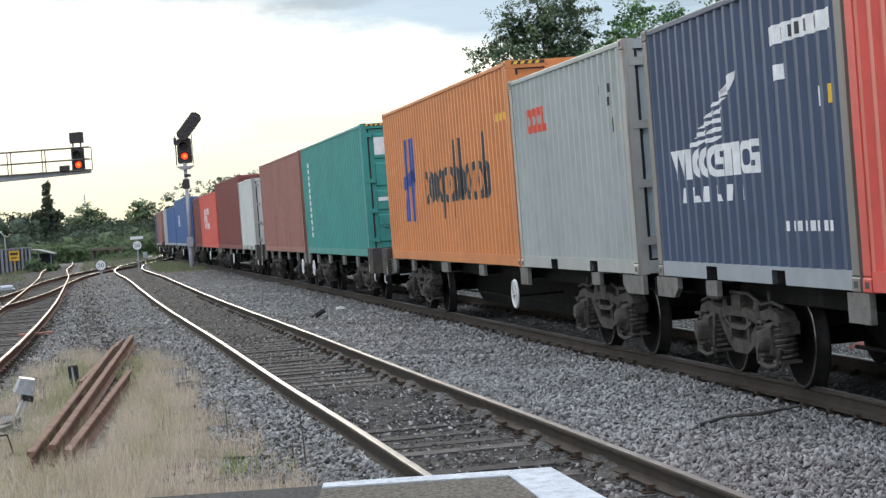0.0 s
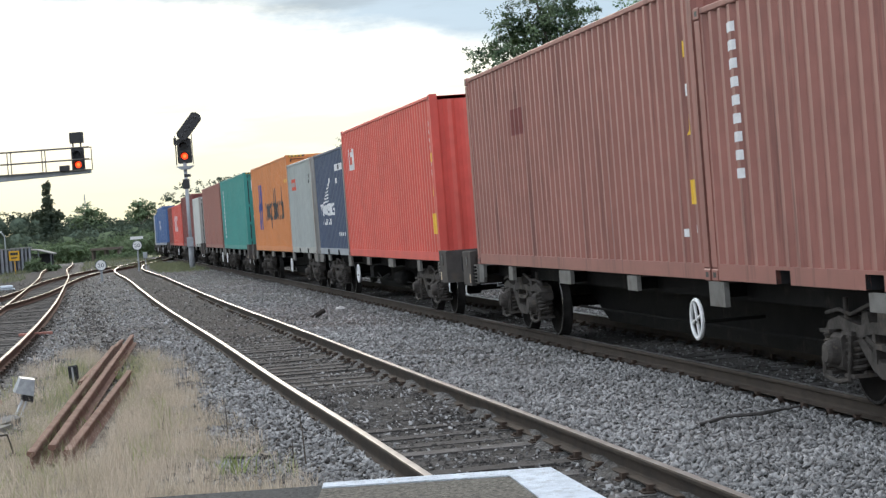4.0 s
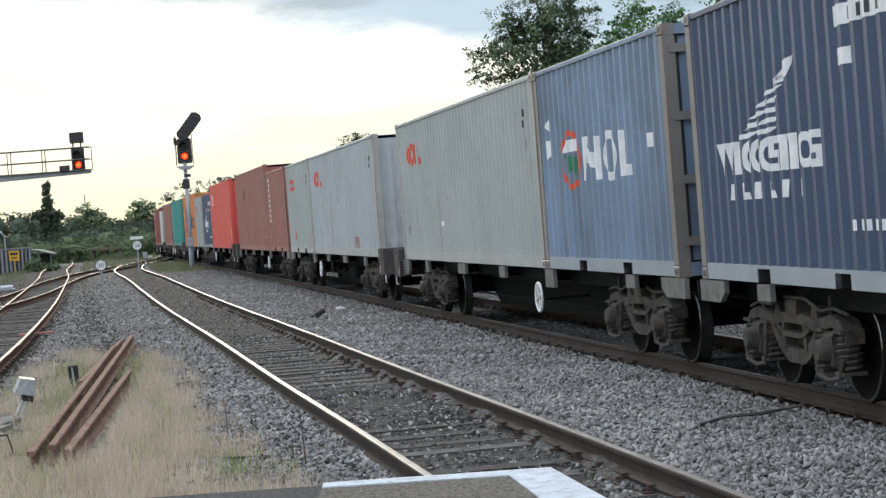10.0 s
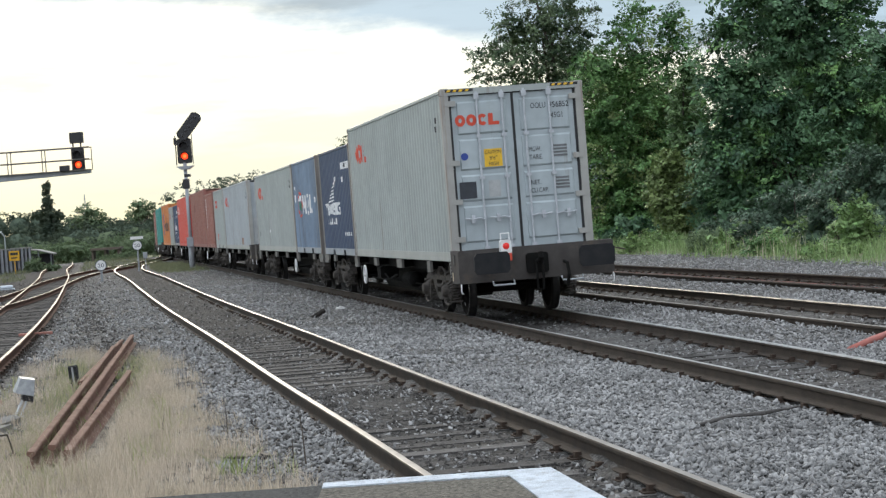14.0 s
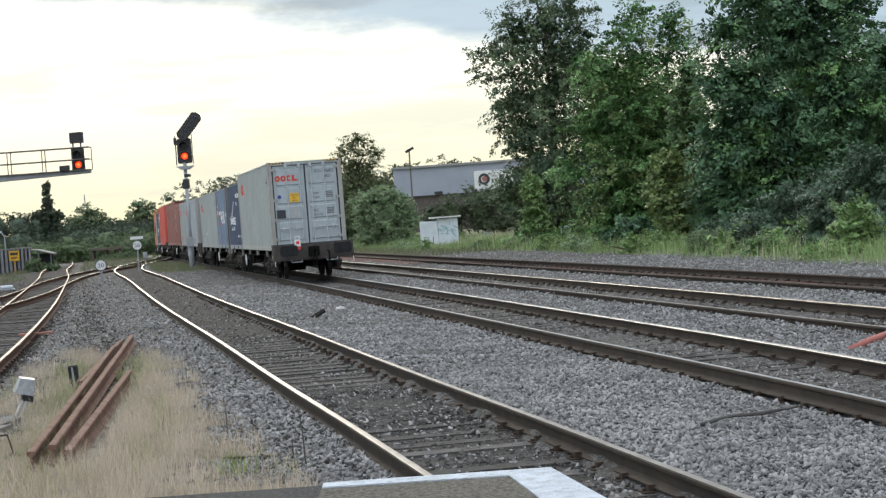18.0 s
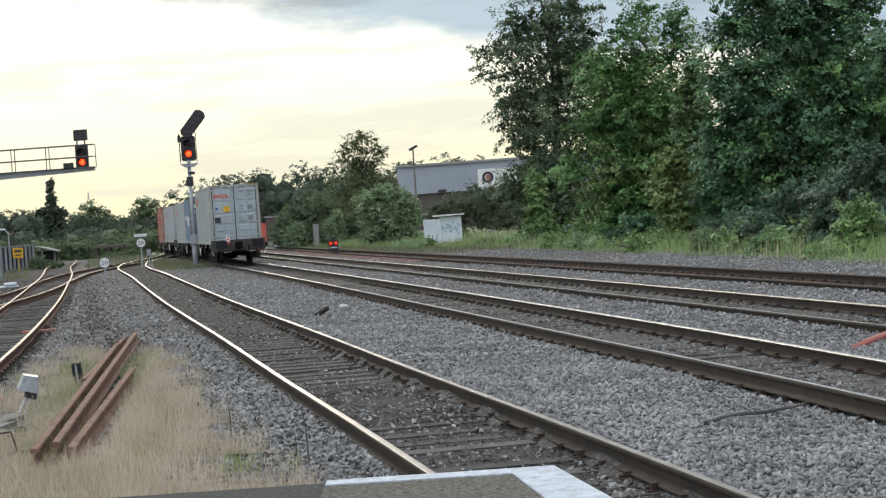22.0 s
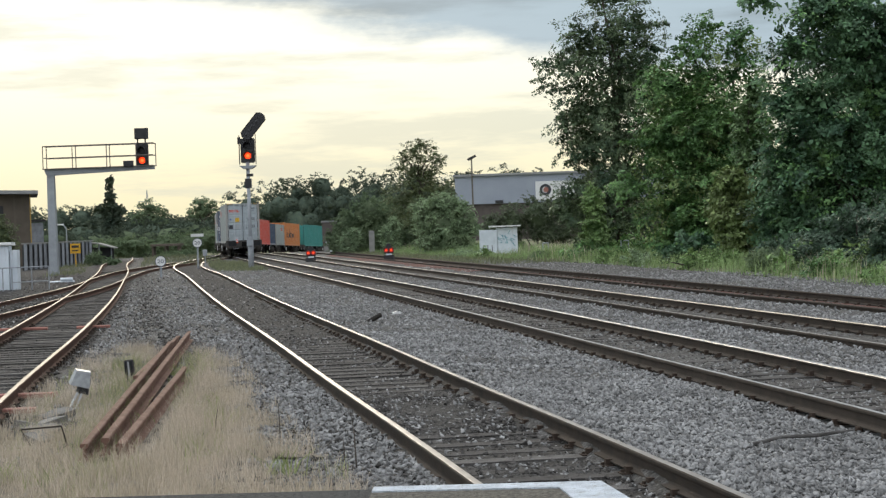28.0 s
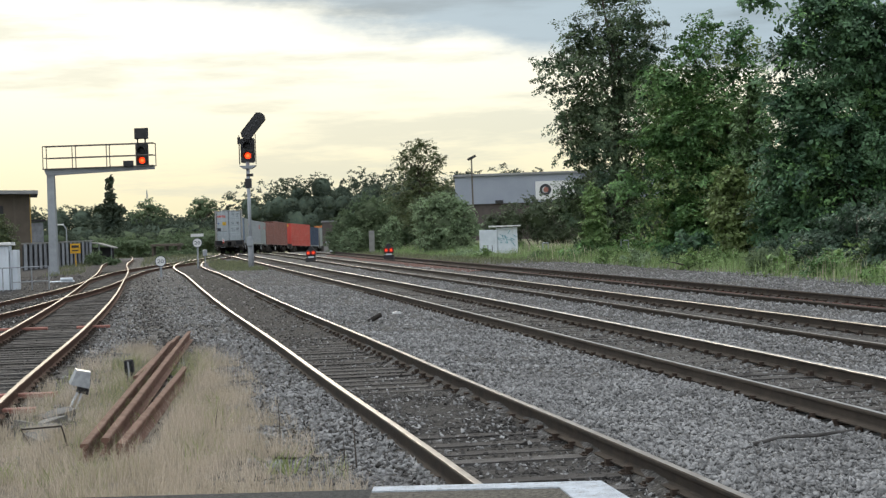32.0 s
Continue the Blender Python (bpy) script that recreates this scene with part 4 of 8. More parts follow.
def build_bogie(parent, x):
    bg = part("bogie", Build().box(-0.22, 0.22, -0.95, 0.95, 0.52, 0.74, bev=0.03).turned([(0.0, 0.74), (0.32, 0.74), (0.32, 0.86), (0.0, 0.86)], 20, "z")
              .box(-0.9, -0.8, -0.7, 0.7, 0.42, 0.50).box(0.8, 0.9, -0.7, 0.7, 0.42, 0.50), BOGIE, parent, at=Matrix.Translation((x, 0, 0)))
    for s in (-1, 1):
        part("side_frame", side_frame(s), BOGIE, bg)
        for sx in (-1, 1):
            part("axle_box", Build().box(sx * 1.0 - 0.125, sx * 1.0 + 0.125, s * 0.98 - 0.12, s * 0.98 + 0.12, 0.31, 0.61, bev=0.03)
                 .turned([(0.0, s * 1.20), (0.075, s * 1.20), (0.098, s * 1.17), (0.115, s * 1.10), (0.135, s * 1.09), (0.135, s * 1.0)], 16, "y", (sx * 1.0, 0, 0.46)), BOGIE, bg)
            for k in (-1, 1):
                cx, n = sx * 1.0 + k * 0.25, 6
                helix = [(cx + 0.090 * math.cos(a), s * 1.0 + 0.090 * math.sin(a), 0.30 + 0.30 * a / (2 * math.pi * n)) for a in np.linspace(0, 2 * math.pi * n, n * 8)]
                part("coil_spring", Build().tube(helix, 0.021, 4).box(cx - 0.11, cx + 0.11, s * 1.0 - 0.1, s * 1.0 + 0.1, 0.265, 0.295).box(cx - 0.11, cx + 0.11, s * 1.0 - 0.1, s * 1.0 + 0.1, 0.605, 0.635), BOGIE, bg)
    for sx in (-1, 1):
        w = Build()
        w.tube([(0, -1.05, 0), (0, 1.05, 0)], 0.08, 10)
        for s in (-1, 1):
            w.turned([(0.06, s * 0.80), (0.10, s * 0.80), (0.14, s * 0.76), (0.36, s * 0.775), (0.385, s * 0.80), (0.455, s * 0.80)], 36, "y")
            w.turned([(0.425, s * 0.8025), (0.450, s * 0.8035), (0.4575, s * 0.795)], 36, "y", mi=1)
            w.turned([(0.455, s * 0.80), (0.458, s * 0.72), (0.490, s * 0.69), (0.486, s * 0.668), (0.40, s * 0.665)], 36, "y", mi=2)
            w.turned([(0.40, s * 0.665), (0.36, s * 0.70), (0.14, s * 0.70), (0.06, s * 0.68)], 36, "y")
            for k in range(6):
                a = k * math.pi / 3
                w.turned([(0.0, s * 0.787), (0.03, s * 0.787)], 8, "y", (0.26 * math.cos(a), 0, 0.26 * math.sin(a)), 1 if k == 0 else 0)
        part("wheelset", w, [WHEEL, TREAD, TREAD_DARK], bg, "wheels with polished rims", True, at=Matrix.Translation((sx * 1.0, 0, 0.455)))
    return bg


def freight_wagon(L, label):
    """A flat wagon; x = 0 is the outer end of the load, L the inner end."""
    w = thing("freight_wagon", label, "freight wagon", group="wagons of the train")
    Z = FLOOR_Z
    # spine and sole bars
    b = Build()
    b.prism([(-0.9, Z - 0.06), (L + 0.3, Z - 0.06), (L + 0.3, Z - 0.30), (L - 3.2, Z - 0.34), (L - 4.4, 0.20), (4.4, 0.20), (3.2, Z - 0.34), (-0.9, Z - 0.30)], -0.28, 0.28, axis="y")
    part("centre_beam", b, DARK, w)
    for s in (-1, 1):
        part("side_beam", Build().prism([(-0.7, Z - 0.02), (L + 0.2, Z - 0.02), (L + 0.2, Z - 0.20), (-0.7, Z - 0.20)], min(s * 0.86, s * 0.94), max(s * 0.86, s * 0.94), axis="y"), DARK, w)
        ks = [(0.12, .26, .28), (2.5, .15, .20), (5.95, .32, .17), (9.25, .20, .17), (12.35, .24, .24), (L - 1.95, .19, .15), (L - 0.28, .42, .21)] if L > 15 \
            else [(0.12, .26, .28), (2.2, .15, .24), (4.6, .2, .22), (7.4, .2, .22), (L - 2.2, .15, .24), (L - 0.16, .30, .28)]
        for k, wd, dp in ks:
            ya, yb = sorted((s * 1.165, s * 1.215))
            part("container_bracket", Build().prism([(k - wd, Z - 0.004), (k + wd, Z - 0.004), (k + wd, Z - dp * 0.7), (k + wd * 0.7, Z - dp), (k - wd * 0.7, Z - dp), (k - wd, Z - dp * 0.7)]
                                                    if k < 1 else [(k - wd, Z - 0.004), (k + wd, Z - 0.004), (k + wd, Z - dp), (k - wd * (0.62 if k > L - 1 else 1.0), Z - dp), (k - wd, Z - dp * 0.55)], ya, yb, axis="y"), BRACKET, w)
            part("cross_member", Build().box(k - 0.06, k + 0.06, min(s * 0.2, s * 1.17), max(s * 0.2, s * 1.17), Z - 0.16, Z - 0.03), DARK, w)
        # brake wheel
        hx = (L - 7.25 + (0.5 if s < 0 else 0.0)) if L > 15 else L - 1.0
        y = s * 1.20
        hb = Build().tube([(hx + 0.19 * math.cos(a), y, 0.59 + 0.19 * math.sin(a)) for a in np.linspace(0, 2 * math.pi, 24, endpoint=False)], 0.021, 7, closed=True)
        for a in (0.3, 0.3 + math.pi / 2):
            hb.tube([(hx - 0.18 * math.cos(a), y, 0.59 - 0.18 * math.sin(a)), (hx + 0.18 * math.cos(a), y, 0.59 + 0.18 * math.sin(a))], 0.016, 5)
        part("brake_wheel", hb, WHITE, w, "white-painted round hand brake wheel")
        part("brake_shaft", Build().tube([(hx, y + s * 0.02, 0.56), (hx, s * 0.5, 0.56)], 0.02, 6), DARK, w)
        part("brake_rod", Build().tube([(4.2, s * 0.62, 0.42), (L - 4.2, s * 0.62, 0.42)], 0.018, 6), DARK, w)
    part("air_reservoir", Build().turned([(0, -0.55), (0.14, -0.53), (0.16, -0.48), (0.16, 0.48), (0.14, 0.53), (0, 0.55)], 16, "x", (L * 0.45, 0.60, 0.50)), DARK, w, smooth=True)
    part("brake_valve", Build().box(L * 0.55, L * 0.55 + 0.5, 0.6, 1.0, 0.5, 0.76, bev=0.03).tube([(L * 0.55, 0.9, 0.6), (L * 0.5, 0.95, 0.5), (L * 0.45, 0.9, 0.62)], 0.02, 6), DARK, w)
    # outer end: headstock, buffers, coupling
    hs = part("headstock", Build().box(-0.93, -0.80, -1.30, 1.30, Z - 0.34, Z + 0.20, bev=0.02).box(-0.80, -0.25, 1.22, 1.30, Z - 0.34, Z + 0.20).box(-0.80, -0.25, -1.30, -1.22, Z - 0.34, Z + 0.20)
              .box(-0.80, -0.05, -1.1, 1.1, Z - 0.10, Z - 0.03), HEADSTOCK, w)
    for s in (-1, 1):
        part("hole_rim", Build().prism([(-0.56 + a, Z + 0.05 + b) for a, b in rounded(0.17, 0.21, 0.05)], min(s * 1.29, s * 1.306), max(s * 1.29, s * 1.306), axis="y"), HEADSTOCK, hs)
        # a black plate on the rim, painted dark like the inside of a hole
        part("lifting_hole", Build().prism([(-0.56 + a, Z + 0.05 + b) for a, b in rounded(0.10, 0.14, 0.035)], min(s * 1.29, s * 1.309), max(s * 1.29, s * 1.309), axis="y"), BLACK, hs)
        for k in range(5):
            part("step_rib", Build().box(-0.23, -0.03, min(s * 1.25, s * 1.275), max(s * 1.25, s * 1.275), Z - 0.28 + 0.055 * k, Z - 0.25 + 0.055 * k), DARK, hs)
        part("side_plate", Build().box(-0.24, 0.0, s * 1.19 - 0.06, s * 1.19 + 0.06, Z - 0.30, Z - 0.01), BRACKET, hs)
        part("small_label", Build().box(-0.40, -0.33, s * 1.2625 - 0.0405, s * 1.2625 + 0.0405, Z - 0.30, Z - 0.16), FADED_LABEL, hs)
        part("buffer", Build().turned([(0.0, -0.95), (0.11, -0.95), (0.11, -1.35), (0.08, -1.36), (0.08, -1.50), (0.0, -1.50)], 18, "x", (0, s * 0.865, Z - 0.02))
             .prism([(s * 0.865 + 0.29 * u, Z - 0.02 + 0.17 * v) for u, v in ((-1, -.65), (-.85, -1), (.85, -1), (1, -.65), (1, .65), (.85, 1), (-.85, 1), (-1, .65))], -1.555, -1.50), BUFFER, w, "dark rectangular buffer")
        part("shunter_handrail", Build().tube([(-0.93, s * 0.75, Z - 0.34), (-1.0, s * 0.75, Z - 0.40), (-1.0, s * 0.40, Z - 0.40), (-0.93, s * 0.40, Z - 0.34)], 0.015, 6), STEEL, w)
        part("corner_handle", Build().tube([(-0.90, s * 1.27, Z - 0.33), (-0.93, s * 1.28, Z - 0.38), (-0.93, s * 1.28, Z - 0.48), (-0.89, s * 1.25, Z - 0.50)], 0.012, 6), WHITE, w, "white-painted bent handle")
    part("draw_hook", Build().box(-1.0, -0.93, -0.18, 0.18, Z - 0.25, Z + 0.08, bev=0.03).tube([(-0.95, 0, Z - 0.06), (-1.18, 0, Z - 0.05), (-1.28, 0, Z + 0.02), (-1.26, 0, Z + 0.09)], 0.045, 8)
         .tube([(-1.12, 0.05, Z - 0.05), (-1.16, 0.06, Z - 0.30), (-1.12, 0.05, Z - 0.52), (-1.08, -0.05, Z - 0.52), (-1.10, -0.06, Z - 0.30), (-1.10, -0.05, Z - 0.05)], 0.022, 6), DARK, w)
    part("brake_hose", Build().tube([(-0.95, -0.45, Z - 0.1), (-1.1, -0.47, Z - 0.12), (-1.17, -0.47, Z - 0.3), (-1.1, -0.45, Z - 0.48), (-0.98, -0.42, Z - 0.42)], 0.028, 8), DARK, w)
    part("inner_coupling", Build().box(L + 0.25, L + 0.42, -0.1, 0.1, Z - 0.3, Z - 0.14).box(L + 0.18, L + 0.26, -1.1, 1.1, Z - 0.22, Z - 0.03), DARK, w)
    for x in ((2.42, L - 2.22) if L > 15 else (2.2, L - 2.2)):
        build_bogie(w, x)
    return w


LOAD = 18.33
GAP_IN, GAP_OUT = 0.75, 3.30
L40, L20, HC, STD = 12.192, 6.058, 2.896, 2.591


def build_train():
    """Wagons and containers, from the tail forward: (object, rear offset, turned, load length)."""
    wagons, boxes = [], []
    long_w = freight_wagon(LOAD, "grimy dark container flat wagon on two bogies")
    short_w = freight_wagon(L40, "short grimy container flat wagon on two bogies")
    used = {"long": False, "short": False}

    def wagon(kind, s, turned):
        base = long_w if kind == "long" else short_w
        ob = base if not used[kind] else copy_thing(base, Matrix())
        used[kind] = True
        wagons.append((ob, s, turned, LOAD if kind == "long" else L40))

    def load(box, off):
        boxes.append((box, len(wagons) - 1, off))

    g40 = grey_prints(L40, HC)
    rear_marks = [
        ("emblem", "rear", emblem(0.21, 2.25, 0.195, 0.76), LOGO_RED, "red emblem"),
        ("code_letter", "rear", writing("OOLU", 1.52, 2.475, 0.135, 0.26), BLACK, ""),
        ("number_text", "rear", writing("956852", 1.84, 2.475, 0.135, 0.34), BLACK, ""), ("number_text", "rear", writing("9", 2.30, 2.465, 0.135), BLACK, ""),
        ("number_text", "rear", writing("45G1", 1.86, 2.30, 0.13, 0.20), BLACK, ""),
        ("notice", "rear", bar(0.67, 0.975, 1.55, 1.85), YELLOW, "yellow height notice"),
        ("round_mark", "rear", disc(0.335, 1.745, 0.062), LOGO_BLUE, "round blue mark"),
        ("placard", "rear", bar(0.21, 0.50, 1.04, 1.32), DARK_PANEL, "dark placard"),
        ("placard", "rear", bar(0.71, 0.91, 1.045, 1.32), GREY_PANEL, "faded grey placard"),
        ("weight_word", "rear", writing("MGW.", 1.44, 1.755, 0.115, 0.21), BLACK, ""), ("weight_word", "rear", writing("TARE.", 1.44, 1.62, 0.115, 0.23), BLACK, ""),
        ("weight_word", "rear", writing("NET.", 1.44, 1.195, 0.115, 0.17), BLACK, ""), ("weight_word", "rear", writing("CU.CAP.", 1.43, 1.06, 0.115, 0.30), BLACK, ""),
        ("small_print", "rear", [bar(1.86, 2.10, 1.81 - i * 0.055, 1.845 - i * 0.055) for i in range(4)] + [bar(1.85, 2.10, 1.27 - i * 0.055, 1.305 - i * 0.055) for i in range(4)], SMALL_PRINT, ""),
    ]
    tail_box = container("grey", "pale grey forty-foot container with closed rear doors", L40, HC, prints=g40 + rear_marks + edge_stripes(HC))
    print_on("notice_text", writing("CAUTION", 0.685, 1.765, 0.085, 0.275) + writing("9'6\"", 0.76, 1.665, 0.095, 0.13) + writing("HIGH", 0.745, 1.57, 0.085, 0.16), BLACK, tail_box,
             lambda x, d, z: (0.016 + d, CW / 2 - x, z), False, lift=0.008)
    navy = "navy blue twenty-foot container with white sail emblem"
    sail = sail_prints(L20, STD)
    wagon("long", 0.0, False)
    load(tail_box, 0.0)
    load(container("navy", navy, L20, STD, frame_paint="frame_rust", prints=sail), L40 + 0.08)
    s = LOAD + GAP_IN
    wagon("long", s, True)
    mol = [("brand_shape", "left", [[[(2.22, 1.10), (2.44, 1.10), (2.52, 1.62), (2.30, 1.62)], [(2.82, 1.09), (3.08, 1.09), (3.12, 1.60), (2.86, 1.60)], [(2.48, 1.30), (2.84, 1.22), (2.86, 1.40), (2.49, 1.48)]],
            ring(3.58, 1.35, 0.29, 0.29, 0.10), bar(4.03, 4.18, 1.10, 1.61) + bar(4.18, 4.44, 1.10, 1.22)], LOGO_WHITE, "large white shapes"),
           ("emblem", "left", ring(1.70, 1.37, 0.50, 0.37, 0.07, 24), LOGO_RED, "red oval ring"), ("emblem", "left", [[(1.35, 1.45), (1.95, 1.40), (2.0, 1.15), (1.75, 1.25), (1.5, 1.2)]], LOGO_GREEN, "green figure"),
           ("emblem", "left", bar(1.32, 1.95, 1.47, 1.62, .08), LOGO_WHITE, ""), ("side_mark", "left", [[(0.45, 1.85), (0.66, 1.72), (0.6, 1.95)], [(0.45, 1.4), (0.62, 1.5), (0.6, 1.66), (0.45, 1.66)]], LOGO_WHITE, ""),
           ("side_label", "left", bar(5.2, 5.32, 1.37, 1.52), LOGO_WHITE, "")]
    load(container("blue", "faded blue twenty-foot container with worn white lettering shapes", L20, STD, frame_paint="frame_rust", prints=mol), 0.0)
    load(container("grey", "pale grey forty-foot container with faded patches", L40, STD, prints=grey_prints(L40, STD) + [
        ("patch", "left", bar(4.6, 5.0, 0.75, 1.1), GREY_PANEL, "faded bluish patch"), ("scrape", "left", bar(4.35, 4.5, 0.62, 0.7), LOGO_WHITE, ""), ("scrape", "left", bar(0.75, 0.82, 0.5, 0.65), SMALL_PRINT, "")]), L20 + 0.08)
    s += LOAD + GAP_OUT
    wagon("long", s, False)
    load(container("light", "worn light blue-grey forty-foot container with rust scars", L40, STD, rear="wall", prints=grey_prints(L40, STD) + [
        ("emblem", "rear_wall", emblem(0.82, 1.68, 0.2, 0.95), LOGO_RED, "red emblem"), ("code_letter", "rear_wall", [[q] for q in code_bars(0.69, 2.05, 4, 0.1, 2.1)], BLACK, ""),
        ("patch", "rear_wall", bar(0.16, 0.54, 0.22, 1.2), GREY_PANEL, "repainted grey patch"), ("rust_stain", "left", bar(8.3, 8.9, 0.19, 0.45), RUST_STAIN, "rusty scar"),
        ("scrape", "left", bar(6.35, 6.5, 0.68, 0.92), GREY_PANEL, "dark scrape")]), 0.0)
    load(container("grey", "pale grey twenty-foot container", L20, STD, prints=grey_prints(L20, STD)
                   + [("side_label", "left", disc(1.58, 0.51, 0.11, 16, 0.15), LOGO_RED, "red oval label")]), L40 + 0.08)
    s += LOAD + GAP_IN
    wagon("long", s, True)
    load(container("brown", "red-brown twenty-foot container with white side lettering bars", L20, STD, prints=[
        ("code_letter", "left", [bar(0.84, 1.10, 2.27 - i * 0.165, 2.36 - i * 0.165) for i in range(9)], LOGO_WHITE, "white letter bars")]), 0.0)
    brown40 = [("side_label", "left", bar(L40 - 0.52, L40 - 0.30, 0.74, 0.98), YELLOW, "yellow label"), ("side_label", "left", bar(L40 - 0.5, L40 - 0.36, 1.80, 1.92), LOGO_WHITE, ""),
               ("side_label", "left", bar(L40 - 0.5, L40 - 0.36, 2.18, 2.34), YELLOW, "yellow label"), ("side_label", "left", [[(L40 - 0.52, 1.42), (L40 - 0.32, 1.42), (L40 - 0.36, 1.62)]], YELLOW, "yellow triangle"),
               ("side_label", "left", bar(L40 - 0.82, L40 - 0.70, 0.42, 0.50), LOGO_WHITE, ""), ("side_label", "left", bar(L40 - 0.42, L40 - 0.34, 0.46, 0.54), LOGO_WHITE, ""),
               ("patch", "left", bar(3.15, 4.0, 1.84, 2.2), PAINT["maroon"], "darker repaired patch")]
    load(container("brown", "red-brown forty-foot container with faint repaired patches", L40, HC, rear="wall", prints=brown40), L20 + 0.08)
    s += LOAD + GAP_OUT
    wagon("long", s, False)
    load(container("red", "bright red forty-foot container with yellow height labels", L40, HC, rear="wall", prints=[
        ("emblem", "left", bar(0.85, 1.08, 1.95, 2.43) + bar(0.85, 1.75, 1.95, 2.08) + bar(1.52, 1.75, 1.95, 2.43) + bar(1.25, 1.52, 2.25, 2.36), LOGO_WHITE, "white block emblem"),
        ("side_label", "left", bar(11.60, 11.95, 0.48, 0.84), YELLOW, "yellow height label"),
        ("side_label", "left", [[(11.68, 1.14), (11.9, 1.14), (11.87, 1.31)]], YELLOW, "yellow triangle"),
        ("side_label", "left", bar(11.83, 11.93, 1.73, 1.89), YELLOW, ""), ("code_letter", "left", [bar(11.80, 11.88, 2.36 - i * 0.14, 2.44 - i * 0.14) for i in range(7)], LOGO_WHITE, ""),
        ("side_label", "rear_wall", [[(1.85, 2.5), (2.1, 2.5), (2.1, 2.62), (1.98, 2.78), (1.85, 2.62)]], YELLOW, "yellow triangle")]), 0.0)
    load(container("navy", navy, L20, STD, frame_paint="frame_rust", prints=sail), L40 + 0.08)
    s += LOAD + GAP_IN
    wagon("long", s, True)
    load(container("grey", "pale grey twenty-foot container with closed doors", L20, STD, prints=grey_prints(L20, STD)), 0.0)
    hap = []
    for i, k in enumerate("boogogbbooob"):        # tall, narrow letter shapes
        x = 4.45 + i * 0.50
        hap.append(ring(x + 0.21, 1.30, 0.22, 0.30, 0.13, 12) + (bar(x, x + 0.17, 1.02, 2.02, 0.03) if k == "b" else bar(x + 0.27, x + 0.43, 0.74, 1.55, 0.03) if k == "g" else []))
    load(container("orange", "orange forty-foot container with dark lettering shapes", L40, HC, prints=[
        ("brand_shape", "left", hap, DARK_PANEL, "row of dark letter shapes"),
        ("emblem", "left", [[(2.15, 0.72), (2.6, 0.72), (2.75, 2.25), (2.35, 2.25)], [(2.85, 0.72), (3.25, 0.72), (3.4, 2.25), (3.0, 2.25)], [(2.0, 1.30), (3.5, 1.45), (3.5, 1.70), (2.0, 1.55)]], LOGO_BLUE, "blue emblem"),
        ("code_letter", "left", [[q] for q in code_bars(11.1, 2.10, 3, 0.11, 4.2)], YELLOW, ""),
        ("brand_shape", "right", [[[(L40 - x, z) for x, z in q] for q in g] for g in hap], DARK_PANEL, "")] + edge_stripes(HC)), L20 + 0.08)
    s += LOAD + GAP_OUT
    wagon("short", s, False)
    load(container("teal", "teal green forty-foot container with closed doors", L40, HC, prints=[
        ("code_letter", "left", [bar(1.12, 1.42, 0.45 + i * 0.17, 0.57 + i * 0.17) for i in range(12)], LOGO_WHITE, "white letter bars"),
        ("placard", "rear", bar(0.27, 0.56, 2.2, 2.58), LOGO_WHITE, "white placard"), ("placard", "rear", bar(0.28, 0.52, 1.2, 1.28), LOGO_WHITE, "")] + edge_stripes(HC)), 0.0)
    s += L40 + GAP_IN
    wagon("short", s, True)
    load(container("brown", "plain red-brown forty-foot container", L40, HC, prints=[]), 0.0)
    s += L40 + GAP_OUT
    wagon("long", s, False)
    load(container("white", "off-white twenty-foot container with closed doors", L20, STD, prints=[("emblem", "rear", emblem(0.3, 2.0, 0.2, 0.7), LOGO_RED, "")]), 0.0)
    load(container("maroon", "dark maroon forty-foot container", L40, HC, prints=[]), L20 + 0.08)
    s += LOAD + GAP_IN
    wagon("long", s, True)
    load(container("red", "red forty-foot container with white block emblem", L40, STD, prints=[
        ("emblem", "left", ring(3.4, 1.4, 0.5, 0.5, 0.2) + bar(4.2, 4.5, .9, 1.9) + bar(4.9, 5.2, .9, 1.9) + bar(5.6, 6.6, .9, 1.2) + bar(5.6, 6.6, 1.6, 1.9), LOGO_WHITE, "white emblem")]), 0.0)
    load(container("maroon", "dark maroon twenty-foot container", L20, STD, prints=[]), L40 + 0.08)
    s += LOAD + GAP_OUT
    wagon("long", s, False)
    load(container("midblue", "mid blue twenty-foot container", L20, STD, prints=[]), 0.0)
    load(container("midblue", "mid blue forty-foot container with white emblem", L40, HC, prints=[("emblem", "left", bar(4, 4.6, 1.2, 1.9) + bar(5, 5.6, 1.2, 1.9), LOGO_WHITE, "")]), L20 + 0.08)
    s += LOAD + GAP_IN
    wagon("long", s, True)
    load(container("midblue", "mid blue forty-foot container", L40, STD, prints=[]), 0.0)
    load(container("light", "light grey twenty-foot container", L20, STD, prints=[]), L40 + 0.08)
    s += LOAD + GAP_OUT
    wagon("long", s, False)
    load(container("brown", "red-brown forty-foot container at the front of the row", L40, STD, prints=[]), 0.0)
    load(container("navy", "navy blue twenty-foot container with plain sides", L20, STD, prints=[]), L40 + 0.08)
    # lamp on the tail wagon's headstock
    lamp = thing("tail_lamp", "white rear lamp with a dim red lens on the last wagon", "tail lamp")
    part("body", Build().box(-0.07, 0.07, -0.09, 0.09, 0.0, 0.26, bev=0.03).tube([(0, -0.07, 0.25), (0, -0.07, 0.36), (0, 0.07, 0.36), (0, 0.07, 0.25)], 0.014, 6), WHITE, lamp)
    part("lens", Build().turned([(0.0, -0.092), (0.035, -0.09), (0.055, -0.07)], 18, "x", (0, 0, 0.155)), RED_LAMP, lamp, "dim red lens", True)
